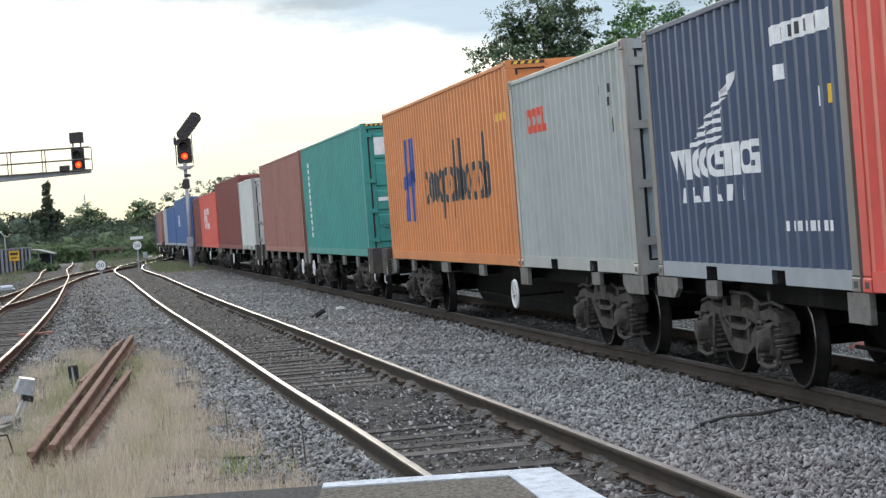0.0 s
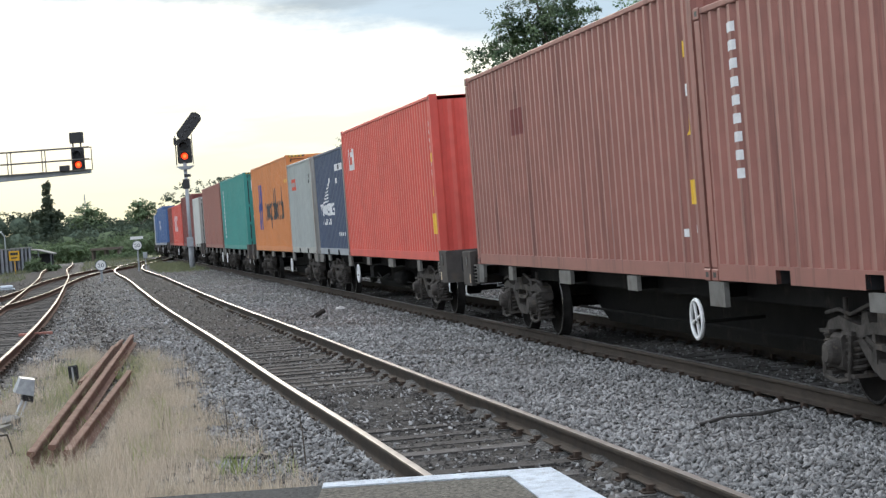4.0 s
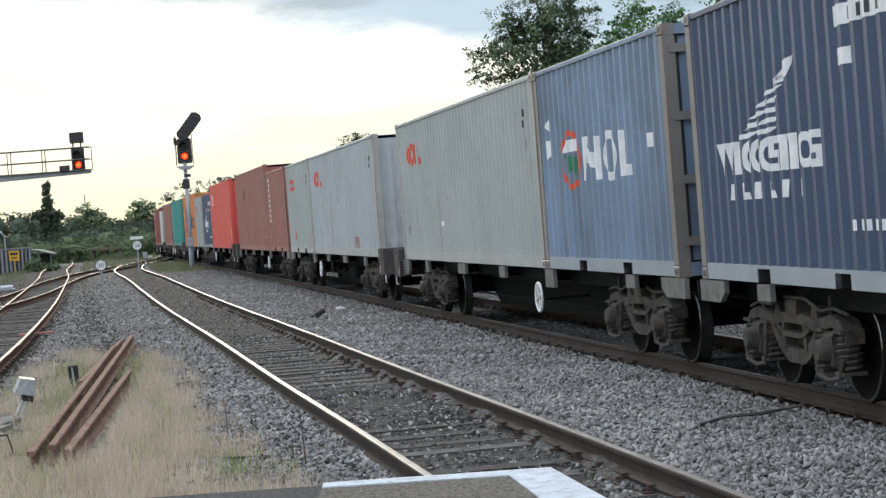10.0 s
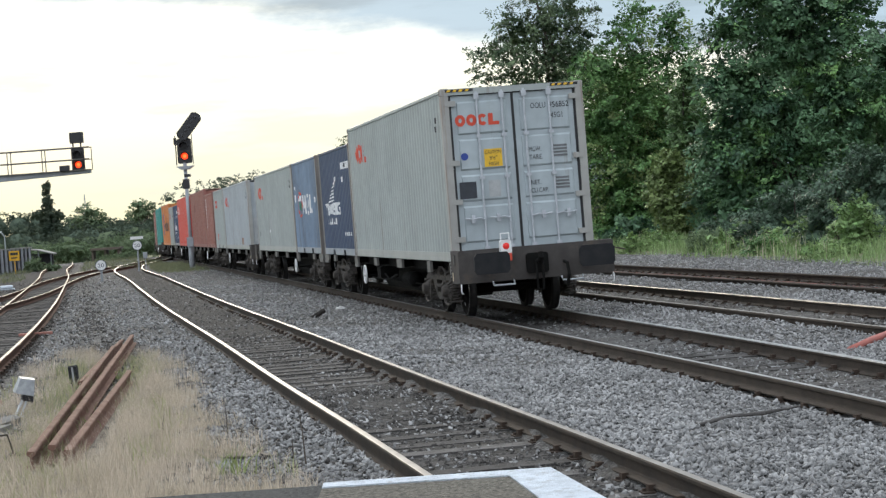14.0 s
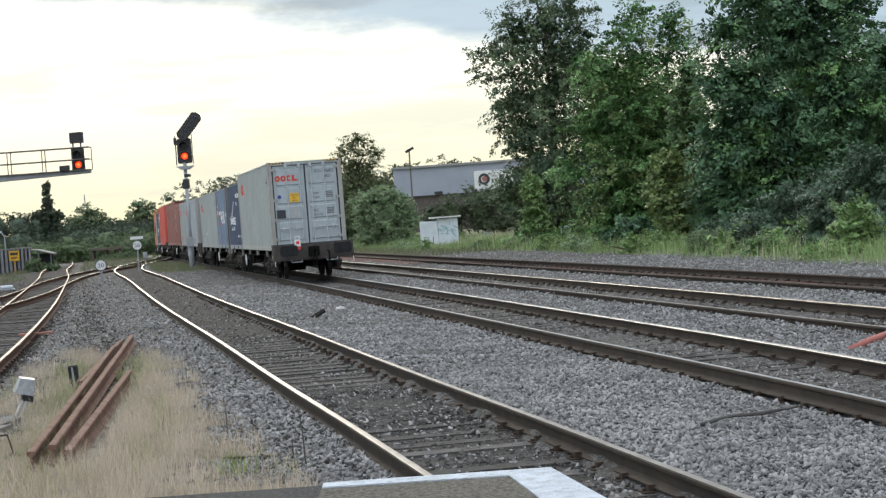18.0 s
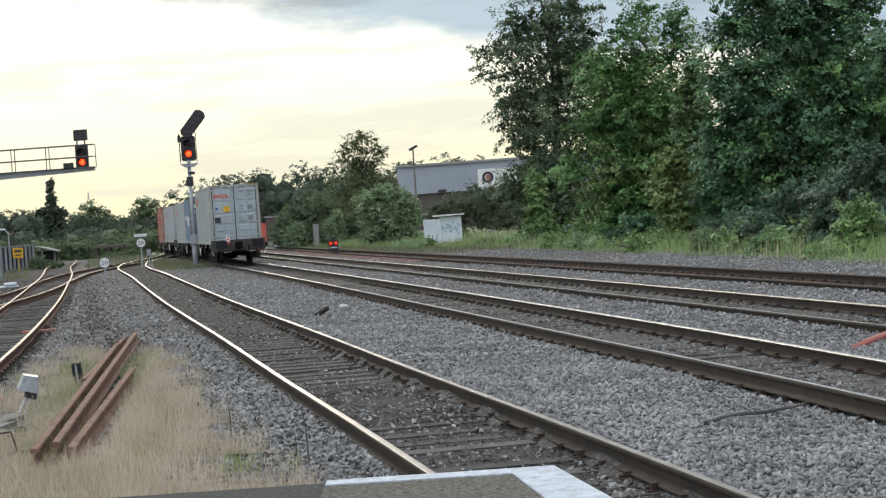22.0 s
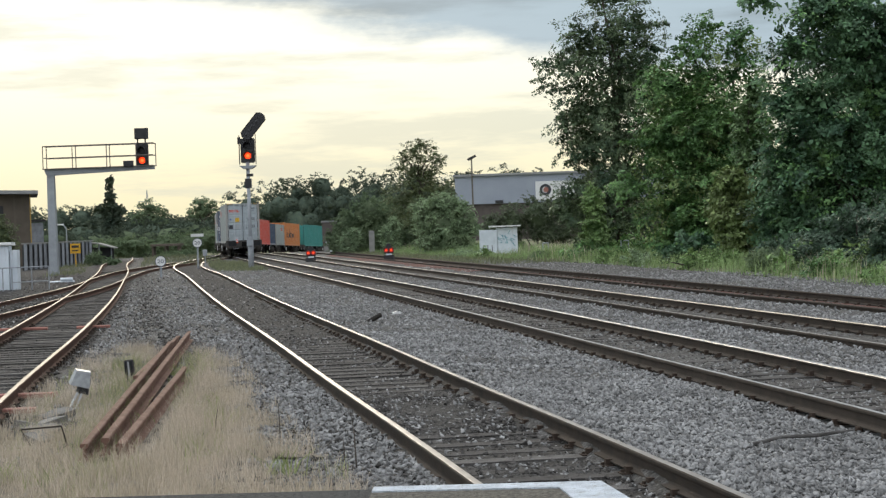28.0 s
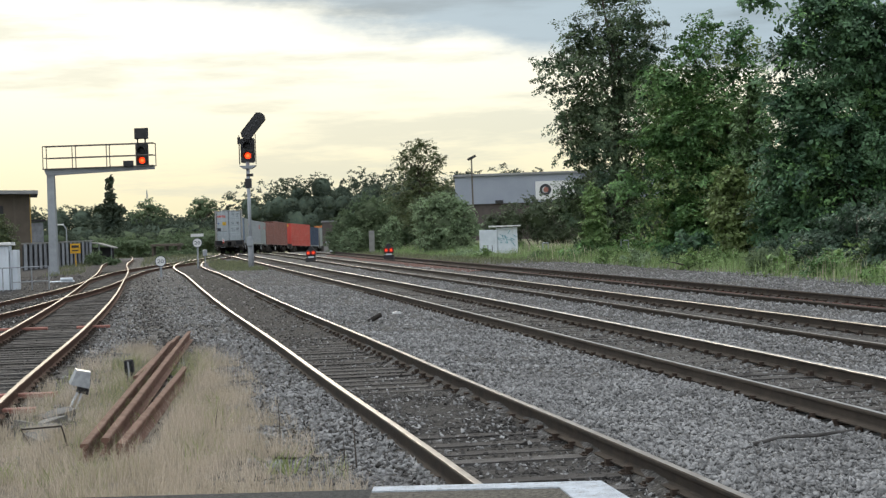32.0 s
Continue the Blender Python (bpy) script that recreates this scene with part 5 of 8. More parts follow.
    part("red_flap", Build().box(-0.078, -0.071, -0.085, 0.085, -0.08, 0.04), LOGO_RED, lamp)
    return wagons, boxes, lamp


WAGONS, BOXES, TAIL_LAMP = build_train()

RUN_T = [0, 6, 12, 17, 21, 25, 28, 32]
RUN_S = [-78.41, -30.68, 17.55, 57.93, 90.46, 122.91, 146.78, 178.28]      # the tail along its line


def run(t):
    T, S = np.array(RUN_T, float), np.array(RUN_S)
    m = np.gradient(S, T)
    i = int(np.clip(np.searchsorted(T, t) - 1, 0, len(T) - 2))
    h = T[i + 1] - T[i]
    u = (t - T[i]) / h
    return float((2 * u**3 - 3 * u**2 + 1) * S[i] + (u**3 - 2 * u**2 + u) * h * m[i] + (-2 * u**3 + 3 * u**2) * S[i + 1] + (u**3 - u**2) * h * m[i + 1])


def wagon_pose(s, L, turned):
    """Pose of a wagon whose load begins at s along the line."""
    a, c = (2.42, L - 2.22) if L > 15 else (2.2, L - 2.2)
    p, q = (on_line(s + L - a), on_line(s + L - c)) if turned else (on_line(s + a), on_line(s + c))
    d = (q - p).normalized()
    side = Vector((0, 0, 1)).cross(d).normalized()
    up = d.cross(side)
    m = Matrix((d, side, up)).transposed().to_4x4()
    lean = radians(0.3) * (1 - min(max(s - 40, 0) / 80, 1)) * (1 if turned else -1)
    return Matrix.Translation(p - d * a) @ m @ Matrix.Rotation(lean, 4, "X")


def box_pose(m, L, turned, off):
    return m @ (Matrix.Translation((L - off, 0, FLOOR_Z)) @ Matrix.Rotation(math.pi, 4, "Z") if turned else Matrix.Translation((off, 0, FLOOR_Z)))
WHEELS_TURNING = 6


# ---- loose stone ----
def pebbles(name, pts, size, material, label, seed):
    """Broken stones: wedges with flat faces, each turned and squashed in its own way."""
    r = np.random.default_rng(seed)
    n = len(pts)
    lump = np.array([(-1, -.7, -.5), (1, -.8, -.55), (.1, 1, -.5), (-.8, -.45, .55), (.65, -.6, .45), (.0, .7, .6)]) * 0.66
    v = lump[None] * r.uniform(0.5, 1.4, (n, 1, 3)) * np.array([1.15, 0.85, 0.60]) + r.normal(0, 0.08, (n, 6, 3))
    a, tx, ty = r.uniform(0, 2 * math.pi, n), r.normal(0, 0.65, n), r.normal(0, 0.65, n)       # they lie on their flat sides
    ca, sa, cx, sx, cy, sy = np.cos(a), np.sin(a), np.cos(tx), np.sin(tx), np.cos(ty), np.sin(ty)
    R = np.stack([ca * cy, -sa * cx + ca * sy * sx, sa * sx + ca * sy * cx, sa * cy, ca * cx + sa * sy * sx, -ca * sx + sa * sy * cx, -sy, cy * sx, cy * cx], 1).reshape(n, 3, 3)
    v = np.einsum("nij,nkj->nki", R, v) * (size * r.uniform(0.6, 1.35, n))[:, None, None] + pts[:, None]
    f = np.array([(0, 2, 1), (3, 4, 5), (0, 1, 4), (0, 4, 3), (1, 2, 5), (1, 5, 4), (2, 0, 3), (2, 3, 5)])
    faces = (f[None] + 6 * np.arange(n)[:, None, None]).reshape(-1, 3)
    return tagged(new(name, soup(name, v.reshape(-1, 3), faces, material)), label, "ballast stones", kind="stuff")


def x_on(line, y):
    P = np.array(line)
    return np.interp(y, P[:, 1], P[:, 0])


GRASS_EDGE = [(12.0, -9, -1.1), (13.5, -9, -1.4), (16, -8, -1.95), (19, -8, -2.55), (22, -7.6, -3.1), (26, -7.2, -3.85), (29, -7.0, -4.5), (32, -6.8, -5.3), (34, -6.6, -6.0)]


def in_grass(x, y):
    e = np.array(GRASS_EDGE)
    wob = 0.35 * np.sin(y * 2.3) + 0.25 * np.sin(y * 5.1 + x)
    return (x > np.interp(y, e[:, 0], e[:, 1]) + wob) & (x < np.interp(y, e[:, 0], e[:, 2]) + wob) & (y < 34) & (x > x_on(SIDING_LINE, y) + 0.95)


def scatter_stones():
    r = np.random.default_rng(11)
    clean, soiled = [], []
    for y0, y1, dens in ((10.5, 16, 760), (16, 24, 540), (24, 36, 205), (36, 50, 70), (50, 68, 36), (68, 100, 9)):
        wmax = y1 * 0.27 + 1.0
        n = int((y1 - y0) * 2 * wmax * dens)
        x, y = r.uniform(-wmax, wmax, n), r.uniform(y0, y1, n)
        keep = (x > -y * 0.265 - 0.6) & (x < y * 0.235 + 0.5) & ~(in_grass(x, y) & (r.random(n) < 0.85))
        x, y = x[keep], y[keep]
        d = np.stack([np.abs(x - x_on(l, y)) for l in (NEAR_LINE, TRAIN_LINE, THIRD_LINE, FOURTH_LINE, SIDING_LINE)])
        ok = (np.abs(d - 0.7525) > 0.11).all(0)
        for l, s in ((TRAIN_LINE, -1), (SIDING_LINE, 1)):      # the chairs stand clear
            e = s * (x - x_on(l, y)) - 0.7525
            ok &= ~((e > 0) & (e < 0.17) & (r.random(len(x)) < 0.85))
        inside = d.min(0) < 0.66
        ok &= ~(inside & (r.random(len(x)) < np.where(d[0] < 0.7, np.where((y > 18.6) & (y < 23.4), 0.0, 0.25), 0.4)))
        x, y, d = x[ok], y[ok], d[:, ok]
        z = np.array([bed(a, b) for a, b in zip(x, y)]) + r.uniform(-0.012, 0.022, len(x))
        P = np.stack([x, y, z], 1)
        dirty = ((d[[3, 4]].min(0) < 0.72)) | ((d[0] < 0.72) & (r.random(len(x)) < 0.75)) | ((d[1:3].min(0) < 0.72) & (r.random(len(x)) < 0.62)) | ((x < x_on(NEAR_LINE, y) - 0.9) & (r.random(len(x)) < 0.16 + 0.6 * np.exp(-((x - x_on(NEAR_LINE, y) + 2.6) / 0.45) ** 2))) | ((x < x_on(SIDING_LINE, y) + 1.1) & (r.random(len(x)) < 0.8))
        clean.append((P[~dirty], 0.033 + 0.0003 * y0)); soiled.append((P[dirty], 0.032 + 0.0003 * y0))
    for k, (P, s) in enumerate(clean):
        pebbles("ballast_stones", P, s, STONE, "loose light grey broken ballast stones", 20 + k)
    for k, (P, s) in enumerate(soiled):
        pebbles("ballast_stones", P, s, STONE_DIRTY, "soiled dark brown-grey ballast stones", 40 + k)


scatter_stones()


# ---- plants ----
def leaf_mat(name, c, c2, leaf=0.20):
    return mat(name, c, c2, 0.9, 0.45, jitter=0.52, island=True, leaf=leaf, fine=4.0, spec=0.2)


# wide dark-to-bright tones in the tree leaves imitate shaded pockets and lit clumps
LEAF_DARK = leaf_mat("dark_green_leaves", (0.035, 0.080, 0.046), (0.162, 0.280, 0.140))
LEAF_CONIFER = leaf_mat("olive_conifer_leaves", (0.085, 0.150, 0.062), (0.150, 0.230, 0.094))
LEAF_YOUNG = leaf_mat("yellowish_green_leaves", (0.15, 0.21, 0.075), (0.24, 0.30, 0.12))
LEAF_MID = leaf_mat("mid_green_leaves", (0.050, 0.120, 0.044), (0.200, 0.340, 0.118))
LEAF_OLIVE = leaf_mat("olive_green_leaves", (0.165, 0.190, 0.085), (0.098, 0.125, 0.060))
LEAF_SILVER = leaf_mat("silvery_willow_leaves", (0.185, 0.260, 0.145), (0.295, 0.380, 0.215))
# bluish distance haze is mixed into this leaf colour
LEAF_FAR = mat("far_wood_leaves", (0.068, 0.092, 0.070), (0.108, 0.130, 0.088), 0.35, 0.85, jitter=0.16, island=True, leaf=0.2, fine=1.0, spec=0.08)
LEAF_SCRUB = mat("dusty_green_scrub_leaves", (0.195, 0.250, 0.140), (0.120, 0.168, 0.096), 0.5, 0.85, jitter=0.28, island=True, leaf=0.3, fine=2.0, spec=0.08)
SCRUB_BODY = mat("olive_scrub_filler", (0.125, 0.155, 0.088), (0.085, 0.112, 0.066), 2.2, 0.9, bump=1.0, fine=5.0, spec=0.05)
WOOD_BODY = mat("wood_filler", (0.075, 0.102, 0.078), (0.105, 0.134, 0.094), 1.6, 0.9, bump=1.0, fine=3.0, spec=0.1)
LEAF_PALE = leaf_mat("pale_green_weed_leaves", (0.16, 0.26, 0.095), (0.25, 0.35, 0.135))
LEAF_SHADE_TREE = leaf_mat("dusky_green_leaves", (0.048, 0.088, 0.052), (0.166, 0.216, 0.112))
LEAF_GREY = leaf_mat("grey_green_leaves", (0.058, 0.096, 0.062), (0.112, 0.168, 0.112))
LEAF_BRONZE = leaf_mat("bronze_hedge_leaves", (0.10, 0.130, 0.080), (0.145, 0.170, 0.105), 0.3)
BARK = mat("grey_brown_bark", (0.10, 0.085, 0.07), (0.06, 0.05, 0.042), 6.0, 0.9, bump=0.6, fine=25)
STRAW = mat("dry_straw_grass", (0.60, 0.52, 0.43), (0.41, 0.355, 0.265), 1.6, 0.85, jitter=0.3, island=True, leaf=0.5)
THATCH = mat("matted_dry_thatch", (0.24, 0.205, 0.16), (0.15, 0.13, 0.10), 3.0, 0.95, bump=0.8, fine=70)
GREEN_BLADE = mat("green_grass", (0.190, 0.300, 0.110), (0.285, 0.360, 0.165), 0.5, 0.8, jitter=0.4, island=True, leaf=0.3)
FRESH = mat("yellow_green_grass", (0.36, 0.37, 0.20), (0.24, 0.27, 0.12), 1.5, 0.85, jitter=0.3, island=True, leaf=0.5)
WEEDY = mat("rough_trackside_weeds", (0.21, 0.225, 0.125), (0.135, 0.155, 0.08), 0.8, 0.8, jitter=0.35, island=True, leaf=0.3)
WEED = mat("weed_leaves", (0.30, 0.34, 0.13), (0.20, 0.25, 0.09), 2.0, 0.7, jitter=0.3, island=True, leaf=0.3)


def leaves(name, lobes, n, size, material, parent, seed, clump=0.42, hollow=0.5, per=70, fine=False):
    """Leaves on drooping sprays that reach out of a few uneven lobes (x, y, z, rx, ry, rz)."""
    r = np.random.default_rng(seed)
    lo = np.array(lobes, float)
    vol = (lo[:, 3] * lo[:, 4] * lo[:, 5]) ** (2 / 3)
    nc = max(12, int(n / per))
    pick = r.choice(len(lo), nc, p=vol / vol.sum())
    d = r.normal(size=(nc, 3)); d /= np.linalg.norm(d, axis=1)[:, None]
    rad = r.uniform(hollow ** 3, 1.1, nc) ** (1 / 3) * r.uniform(0.84, 1.16, nc)
    c = lo[pick, :3] + d * rad[:, None] * lo[pick, 3:]
    a = d * np.array([1, 1, 0.7]) + r.normal(size=(nc, 3)) * 0.35 + np.array([0, 0, -0.05])       # along the spray
    a /= np.linalg.norm(a, axis=1)[:, None]
    w = np.cross(np.array([0, 0, 1.0]) + r.normal(size=(nc, 3)) * 0.3, a); w /= np.linalg.norm(w, axis=1)[:, None]
    up = np.cross(a, w)
    up *= np.where(up[:, 2:] < 0, -1, 1)
    ln = clump * 1.5 * r.uniform(0.55, 1.5, nc)
    k = r.integers(0, nc, n)
    t, q = r.uniform(0, 2 * math.pi, n), np.sqrt(r.uniform(0, 1, n))
    u, v = q * np.cos(t), q * np.sin(t) * (0.75 - 0.35 * q * np.cos(t))
    L = ln[k][:, None]
    p = c[k] + L * (a[k] * u[:, None] + w[k] * v[:, None] + up[k] * r.normal(0, 0.10, n)[:, None])
    p[:, 2] -= 0.22 * L[:, 0] * (u * u * np.sign(u + 0.4) + v * v)
    nrm = up[k] * 0.9 + a[k] * (0.35 + 0.5 * u)[:, None] + r.normal(size=(n, 3)) * (0.7 if fine else 0.33)
    nrm /= np.linalg.norm(nrm, axis=1)[:, None]
    e = np.cross(nrm, r.normal(size=(n, 3))); e /= np.linalg.norm(e, axis=1)[:, None]
    b = np.cross(nrm, e)
    s = (size * r.uniform(0.6, 1.4, n))[:, None]
    if fine:
        vv = np.stack([p - e * s * 0.6, p + e * s * 0.4 + b * s * 0.45, p + e * s * 0.4 - b * s * 0.45], 1).reshape(-1, 3)
        return part(name, soup(name, vv, np.arange(3 * n).reshape(n, 3), material), None, parent), c
    vv = np.stack([p - e * s * 0.5, p + b * s * 0.36 - nrm * s * 0.10, p + e * s * 0.5, p - b * s * 0.36 - nrm * s * 0.10], 1).reshape(-1, 3)
    f = np.arange(4 * n).reshape(n, 4)
    return part(name, soup(name, vv, f, material), None, parent), c


def tree(name, label, at, height, lobes, n, size, material, seed, category="tree", trunk=0.22, clump=0.42, mats2=None, hollow=0.5, per=70, inner=0.4):
    t = thing(name, label, category, at=Matrix.Translation(at))
    r = np.random.default_rng(seed)
    crown, c = leaves("crown", lobes, n, size, material, t, seed, clump, hollow, per)
    top = height * 0.8
    w = Build()
    bend = [(0.25 * math.sin(k * 1.3 + seed) * k / 6, 0.2 * math.cos(k * 1.7 + seed) * k / 6, top * k / 6) for k in range(7)]
    w.tube(bend, [trunk * (1.25 - 0.17 * k) for k in range(7)], 9)
    part("trunk", w, BARK, t)
    for i in r.choice(len(c), min(14, len(c)), replace=False):
        e = c[i]
        k = int(np.clip(e[2] / top * 6 - 1.5, 1, 5))
        a = np.array(bend[k])
        m = (a + e) / 2 + r.normal(0, 0.15, 3) + np.array([0, 0, 0.25])
        part("limb", Build().tube([a, m, e], [trunk * 0.38, trunk * 0.24, trunk * 0.08], 6), BARK, t)
    leaves("inner_leaves", [(*l[:3], l[3] * 0.66, l[4] * 0.66, l[5] * 0.66) for l in lobes], int(n * inner), size * 1.6, material, t, seed + 2, clump * 1.2, 0.1, 40, True)
    if mats2:
        leaves("new_growth", lobes, n // 6, size, mats2, t, seed + 1, clump, 0.9)
    return t


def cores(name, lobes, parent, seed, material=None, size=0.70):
    """An opaque lumpy body added inside each lobe to close gaps and block light."""
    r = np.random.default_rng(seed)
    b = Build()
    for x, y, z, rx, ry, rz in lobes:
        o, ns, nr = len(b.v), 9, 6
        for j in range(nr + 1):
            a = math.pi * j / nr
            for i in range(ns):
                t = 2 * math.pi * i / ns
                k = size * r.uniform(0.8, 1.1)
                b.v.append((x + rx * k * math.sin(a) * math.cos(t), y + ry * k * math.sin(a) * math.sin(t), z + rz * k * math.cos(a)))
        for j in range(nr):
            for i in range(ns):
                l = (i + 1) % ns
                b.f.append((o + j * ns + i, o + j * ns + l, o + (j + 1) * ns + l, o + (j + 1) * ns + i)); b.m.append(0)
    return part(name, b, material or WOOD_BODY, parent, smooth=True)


def bush(label, at, lobes, n, size, material, seed, name="bush", clump=0.3):
    t = thing(name, label, "bush", at=Matrix.Translation(at))
    if at[1] > 125:
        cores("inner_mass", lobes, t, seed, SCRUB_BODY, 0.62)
    _, c = leaves("foliage", lobes, n, size, material, t, seed, clump, 0.35, per=24 if at[1] > 115 else 70, fine=at[1] > 115)
    leaves("inner_leaves", [(*l[:3], l[3] * 0.75, l[4] * 0.75, l[5] * 0.75) for l in lobes], n // 4, size * 1.7, material, t, seed + 2, clump, 0.1, 40, True)
    r = np.random.default_rng(seed)
    for i in r.choice(len(c), min(7, len(c)), replace=False):
        e = c[i]
        part("stem", Build().tube([(r.normal(0, 0.2), r.normal(0, 0.2), -0.3), (e[0] * 0.5, e[1] * 0.5, e[2] * 0.5), tuple(e)], [0.05, 0.035, 0.012], 5), BARK, t)
    return t


def blades(name, P, h, w, material, label, seed, lean=0.3, category="grass"):
    """Grass: a bent, tapered blade at each point."""
    r = np.random.default_rng(seed)
    n = len(P)
    a = r.uniform(0, 2 * math.pi, n)
    side = np.stack([np.cos(a), np.sin(a), np.zeros(n)], 1) * (w * r.uniform(0.6, 1.3, n))[:, None]
    b = r.uniform(0, 2 * math.pi, n)
    hh = h * r.uniform(0.45, 1.25, n)
    tip = np.stack([np.cos(b) * lean * hh * r.uniform(0, 1.6, n), np.sin(b) * lean * hh * r.uniform(0, 1.6, n), hh], 1)
    mid = tip * np.array([0.32, 0.32, 0.6])
    v = np.stack([P - side, P + side, P + mid + side * 0.7, P + tip, P + mid - side * 0.7], 1).reshape(-1, 3)
    f = (np.array([(0, 1, 2), (0, 2, 4), (4, 2, 3)])[None] + 5 * np.arange(n)[:, None, None]).reshape(-1, 3)
    return tagged(new(name, soup(name, v, f, material)), label, category, kind="stuff")


def fill(n, x0, x1, y0, y1, seed, ok=None, z=None):
    r = np.random.default_rng(seed)
    x, y = r.uniform(x0, x1, n), r.uniform(y0, y1, n)
    m = ok(x, y) if ok else np.ones(n, bool)
    x, y = x[m], y[m]
    zz = np.array([z(a, b) for a, b in zip(x, y)]) if z else np.full(len(x), -0.25)
    return np.stack([x, y, zz], 1)


def verge_z(x, y):
    """The bank that rises beside the last track."""
    d = x - right_edge(y)
    far = min(max((y - 98) / 16, 0), 1)
    return -0.62 + (0.5 - 0.24 * far) * min(max(d + 0.6, 0) / 1.2, 1) + (0.05 + 0.03 * far) * max(min(d - 0.8 * far, 8), 0)


def build_plants():
    # big trees along the bank
    tree("broadleaf_tree", "tall dark green broadleaf tree with an open airy crown", (6.1, 101, -0.2), 13.5,
         [(-0.0, 0.0, 12.46, 1.75, 1.57, 1.66), (-0.6, 0.0, 14.22, 1.58, 1.42, 1.5), (-1.58, 0.0, 10.78, 1.58, 1.42, 1.5), (1.02, 0.0, 10.68, 1.58, 1.42, 1.5), (-2.93, 0.0, 9.53, 1.11, 1.0, 1.06), (-0.78, 0.0, 8.8, 2.23, 2.01, 2.11), (1.38, 0.0, 8.5, 1.82, 1.65, 1.73), (-0.41, 0.0, 6.83, 2.02, 1.82, 1.93), (-2.24, 0.0, 7.33, 1.01, 0.9, 0.96), (-1.75, 0.0, 5.57, 1.22, 1.09, 1.15), (-2.94, 0.0, 5.72, 0.77, 0.7, 0.73), (-0.04, 0.0, 4.86, 2.23, 2.01, 2.11), (-1.82, 0.0, 3.61, 1.42, 1.28, 1.35), (0.11, 0.0, 2.89, 2.23, 2.01, 2.11), (1.66, 0.0, 3.93, 1.42, 1.28, 1.35), (-2.5, 0.0, 2.77, 0.86, 0.77, 0.81), (-1.02, 0.0, 1.63, 1.61, 1.46, 1.54), (2.03, 0.0, 11.73, 0.75, 0.67, 0.7)],
         64000, 0.128, LEAF_SHADE_TREE, 1, trunk=0.24, clump=0.46, per=115, inner=0.10)
    tree("maple_tree", "mid green maple with lighter young leaves", (8.8, 87, -0.2), 9.8,
         [(-0.06, 0.0, 9.2, 0.93, 0.83, 0.88), (-1.22, 0.0, 7.93, 1.06, 0.95, 1.01), (0.63, 0.0, 7.68, 1.19, 1.07, 1.13), (0.34, 0.0, 10.12, 0.5, 0.45, 0.48), (1.82, 0.0, 9.78, 0.59, 0.53, 0.57), (-0.53, 0.0, 6.22, 1.62, 1.45, 1.53), (1.32, 0.0, 5.97, 1.45, 1.31, 1.38), (-1.68, 0.0, 5.52, 1.21, 1.09, 1.15), (-3.05, 0.0, 3.51, 0.68, 0.61, 0.65), (-0.61, 0.0, 3.98, 1.78, 1.6, 1.69), (1.24, 0.0, 3.54, 1.62, 1.45, 1.53), (-1.42, 0.0, 2.14, 1.45, 1.31, 1.38), (0.25, 0.0, 1.71, 1.62, 1.45, 1.53), (-0.9, 0.0, 0.81, 1.05, 0.95, 1.0), (1.78, 0.0, 8.57, 0.8, 0.71, 0.75)],
         60000, 0.125, LEAF_MID, 2, trunk=0.2, clump=0.48, mats2=LEAF_YOUNG, per=130, inner=0.12)
    tree("broadleaf_tree", "large dense dark green tree with big leaves", (13.3, 72, -0.2), 13.5,
         [(-1.71, 0.0, 9.34, 0.92, 0.83, 0.87), (-0.19, 0.0, 8.97, 1.26, 1.14, 1.2), (-2.38, 0.0, 7.82, 0.89, 0.81, 0.85), (-0.86, 0.0, 7.3, 1.33, 1.19, 1.26), (0.5, 0.0, 6.48, 1.36, 1.23, 1.3), (-2.67, 0.0, 5.98, 0.91, 0.81, 0.85), (-1.54, 0.0, 5.01, 1.58, 1.42, 1.5), (0.28, 0.0, 4.48, 1.5, 1.36, 1.43), (-2.66, 0.0, 3.81, 1.16, 1.05, 1.1), (-0.99, 0.0, 3.14, 1.58, 1.42, 1.5), (0.52, 0.0, 2.31, 1.23, 1.11, 1.17), (-2.57, 0.0, 1.95, 1.09, 0.99, 1.04), (-1.36, 0.0, 1.29, 1.16, 1.05, 1.1), (-0.14, 0.0, 0.94, 0.82, 0.74, 0.78), (-3.42, 0.0, 1.67, 0.66, 0.59, 0.62), (1.62, 0.0, 7.98, 1.38, 1.24, 1.31), (1.68, 0.0, 4.89, 1.78, 1.6, 1.69), (-3.78, 0.0, 9.6, 0.46, 0.41, 0.44)],
         76000, 0.140, LEAF_DARK, 3, trunk=0.3, clump=0.5, mats2=LEAF_MID, per=140, inner=0.12)
    tree("broadleaf_tree", "large dark green tree at the back of the bank", (18.2, 76, -0.2), 9.5,
         [(0, 0, 4.0, 3.4, 3, 3.4), (0.4, 0, 6.6, 2.4, 2.4, 2.0)], 14000, 0.24, LEAF_DARK, 4, trunk=0.3)
    tree("broadleaf_tree", "thin dark tree behind the maple", (11.4, 95, -0.2), 11.5,
         [(0, 0, 4.2, 2.0, 2, 2.6), (-1.6, 0, 3.6, 1.6, 1.6, 2.4)], 9000, 0.21, LEAF_SHADE_TREE, 5, trunk=0.18, clump=0.5)
    tree("cypress", "brownish green upright conifer among the broadleaf trees", (9.9, 78, -0.2), 7.6,
         [(0.0, 0, 2.2, 0.7, 0.7, 1.6), (0.05, 0, 4.2, 0.75, 0.7, 1.3), (0.10, 0, 5.5, 0.66, 0.62, 1.0), (0.25, 0, 6.6, 0.5, 0.5, 0.8)], 12000, 0.10, LEAF_CONIFER, 6, trunk=0.12, clump=0.24, hollow=0.6)
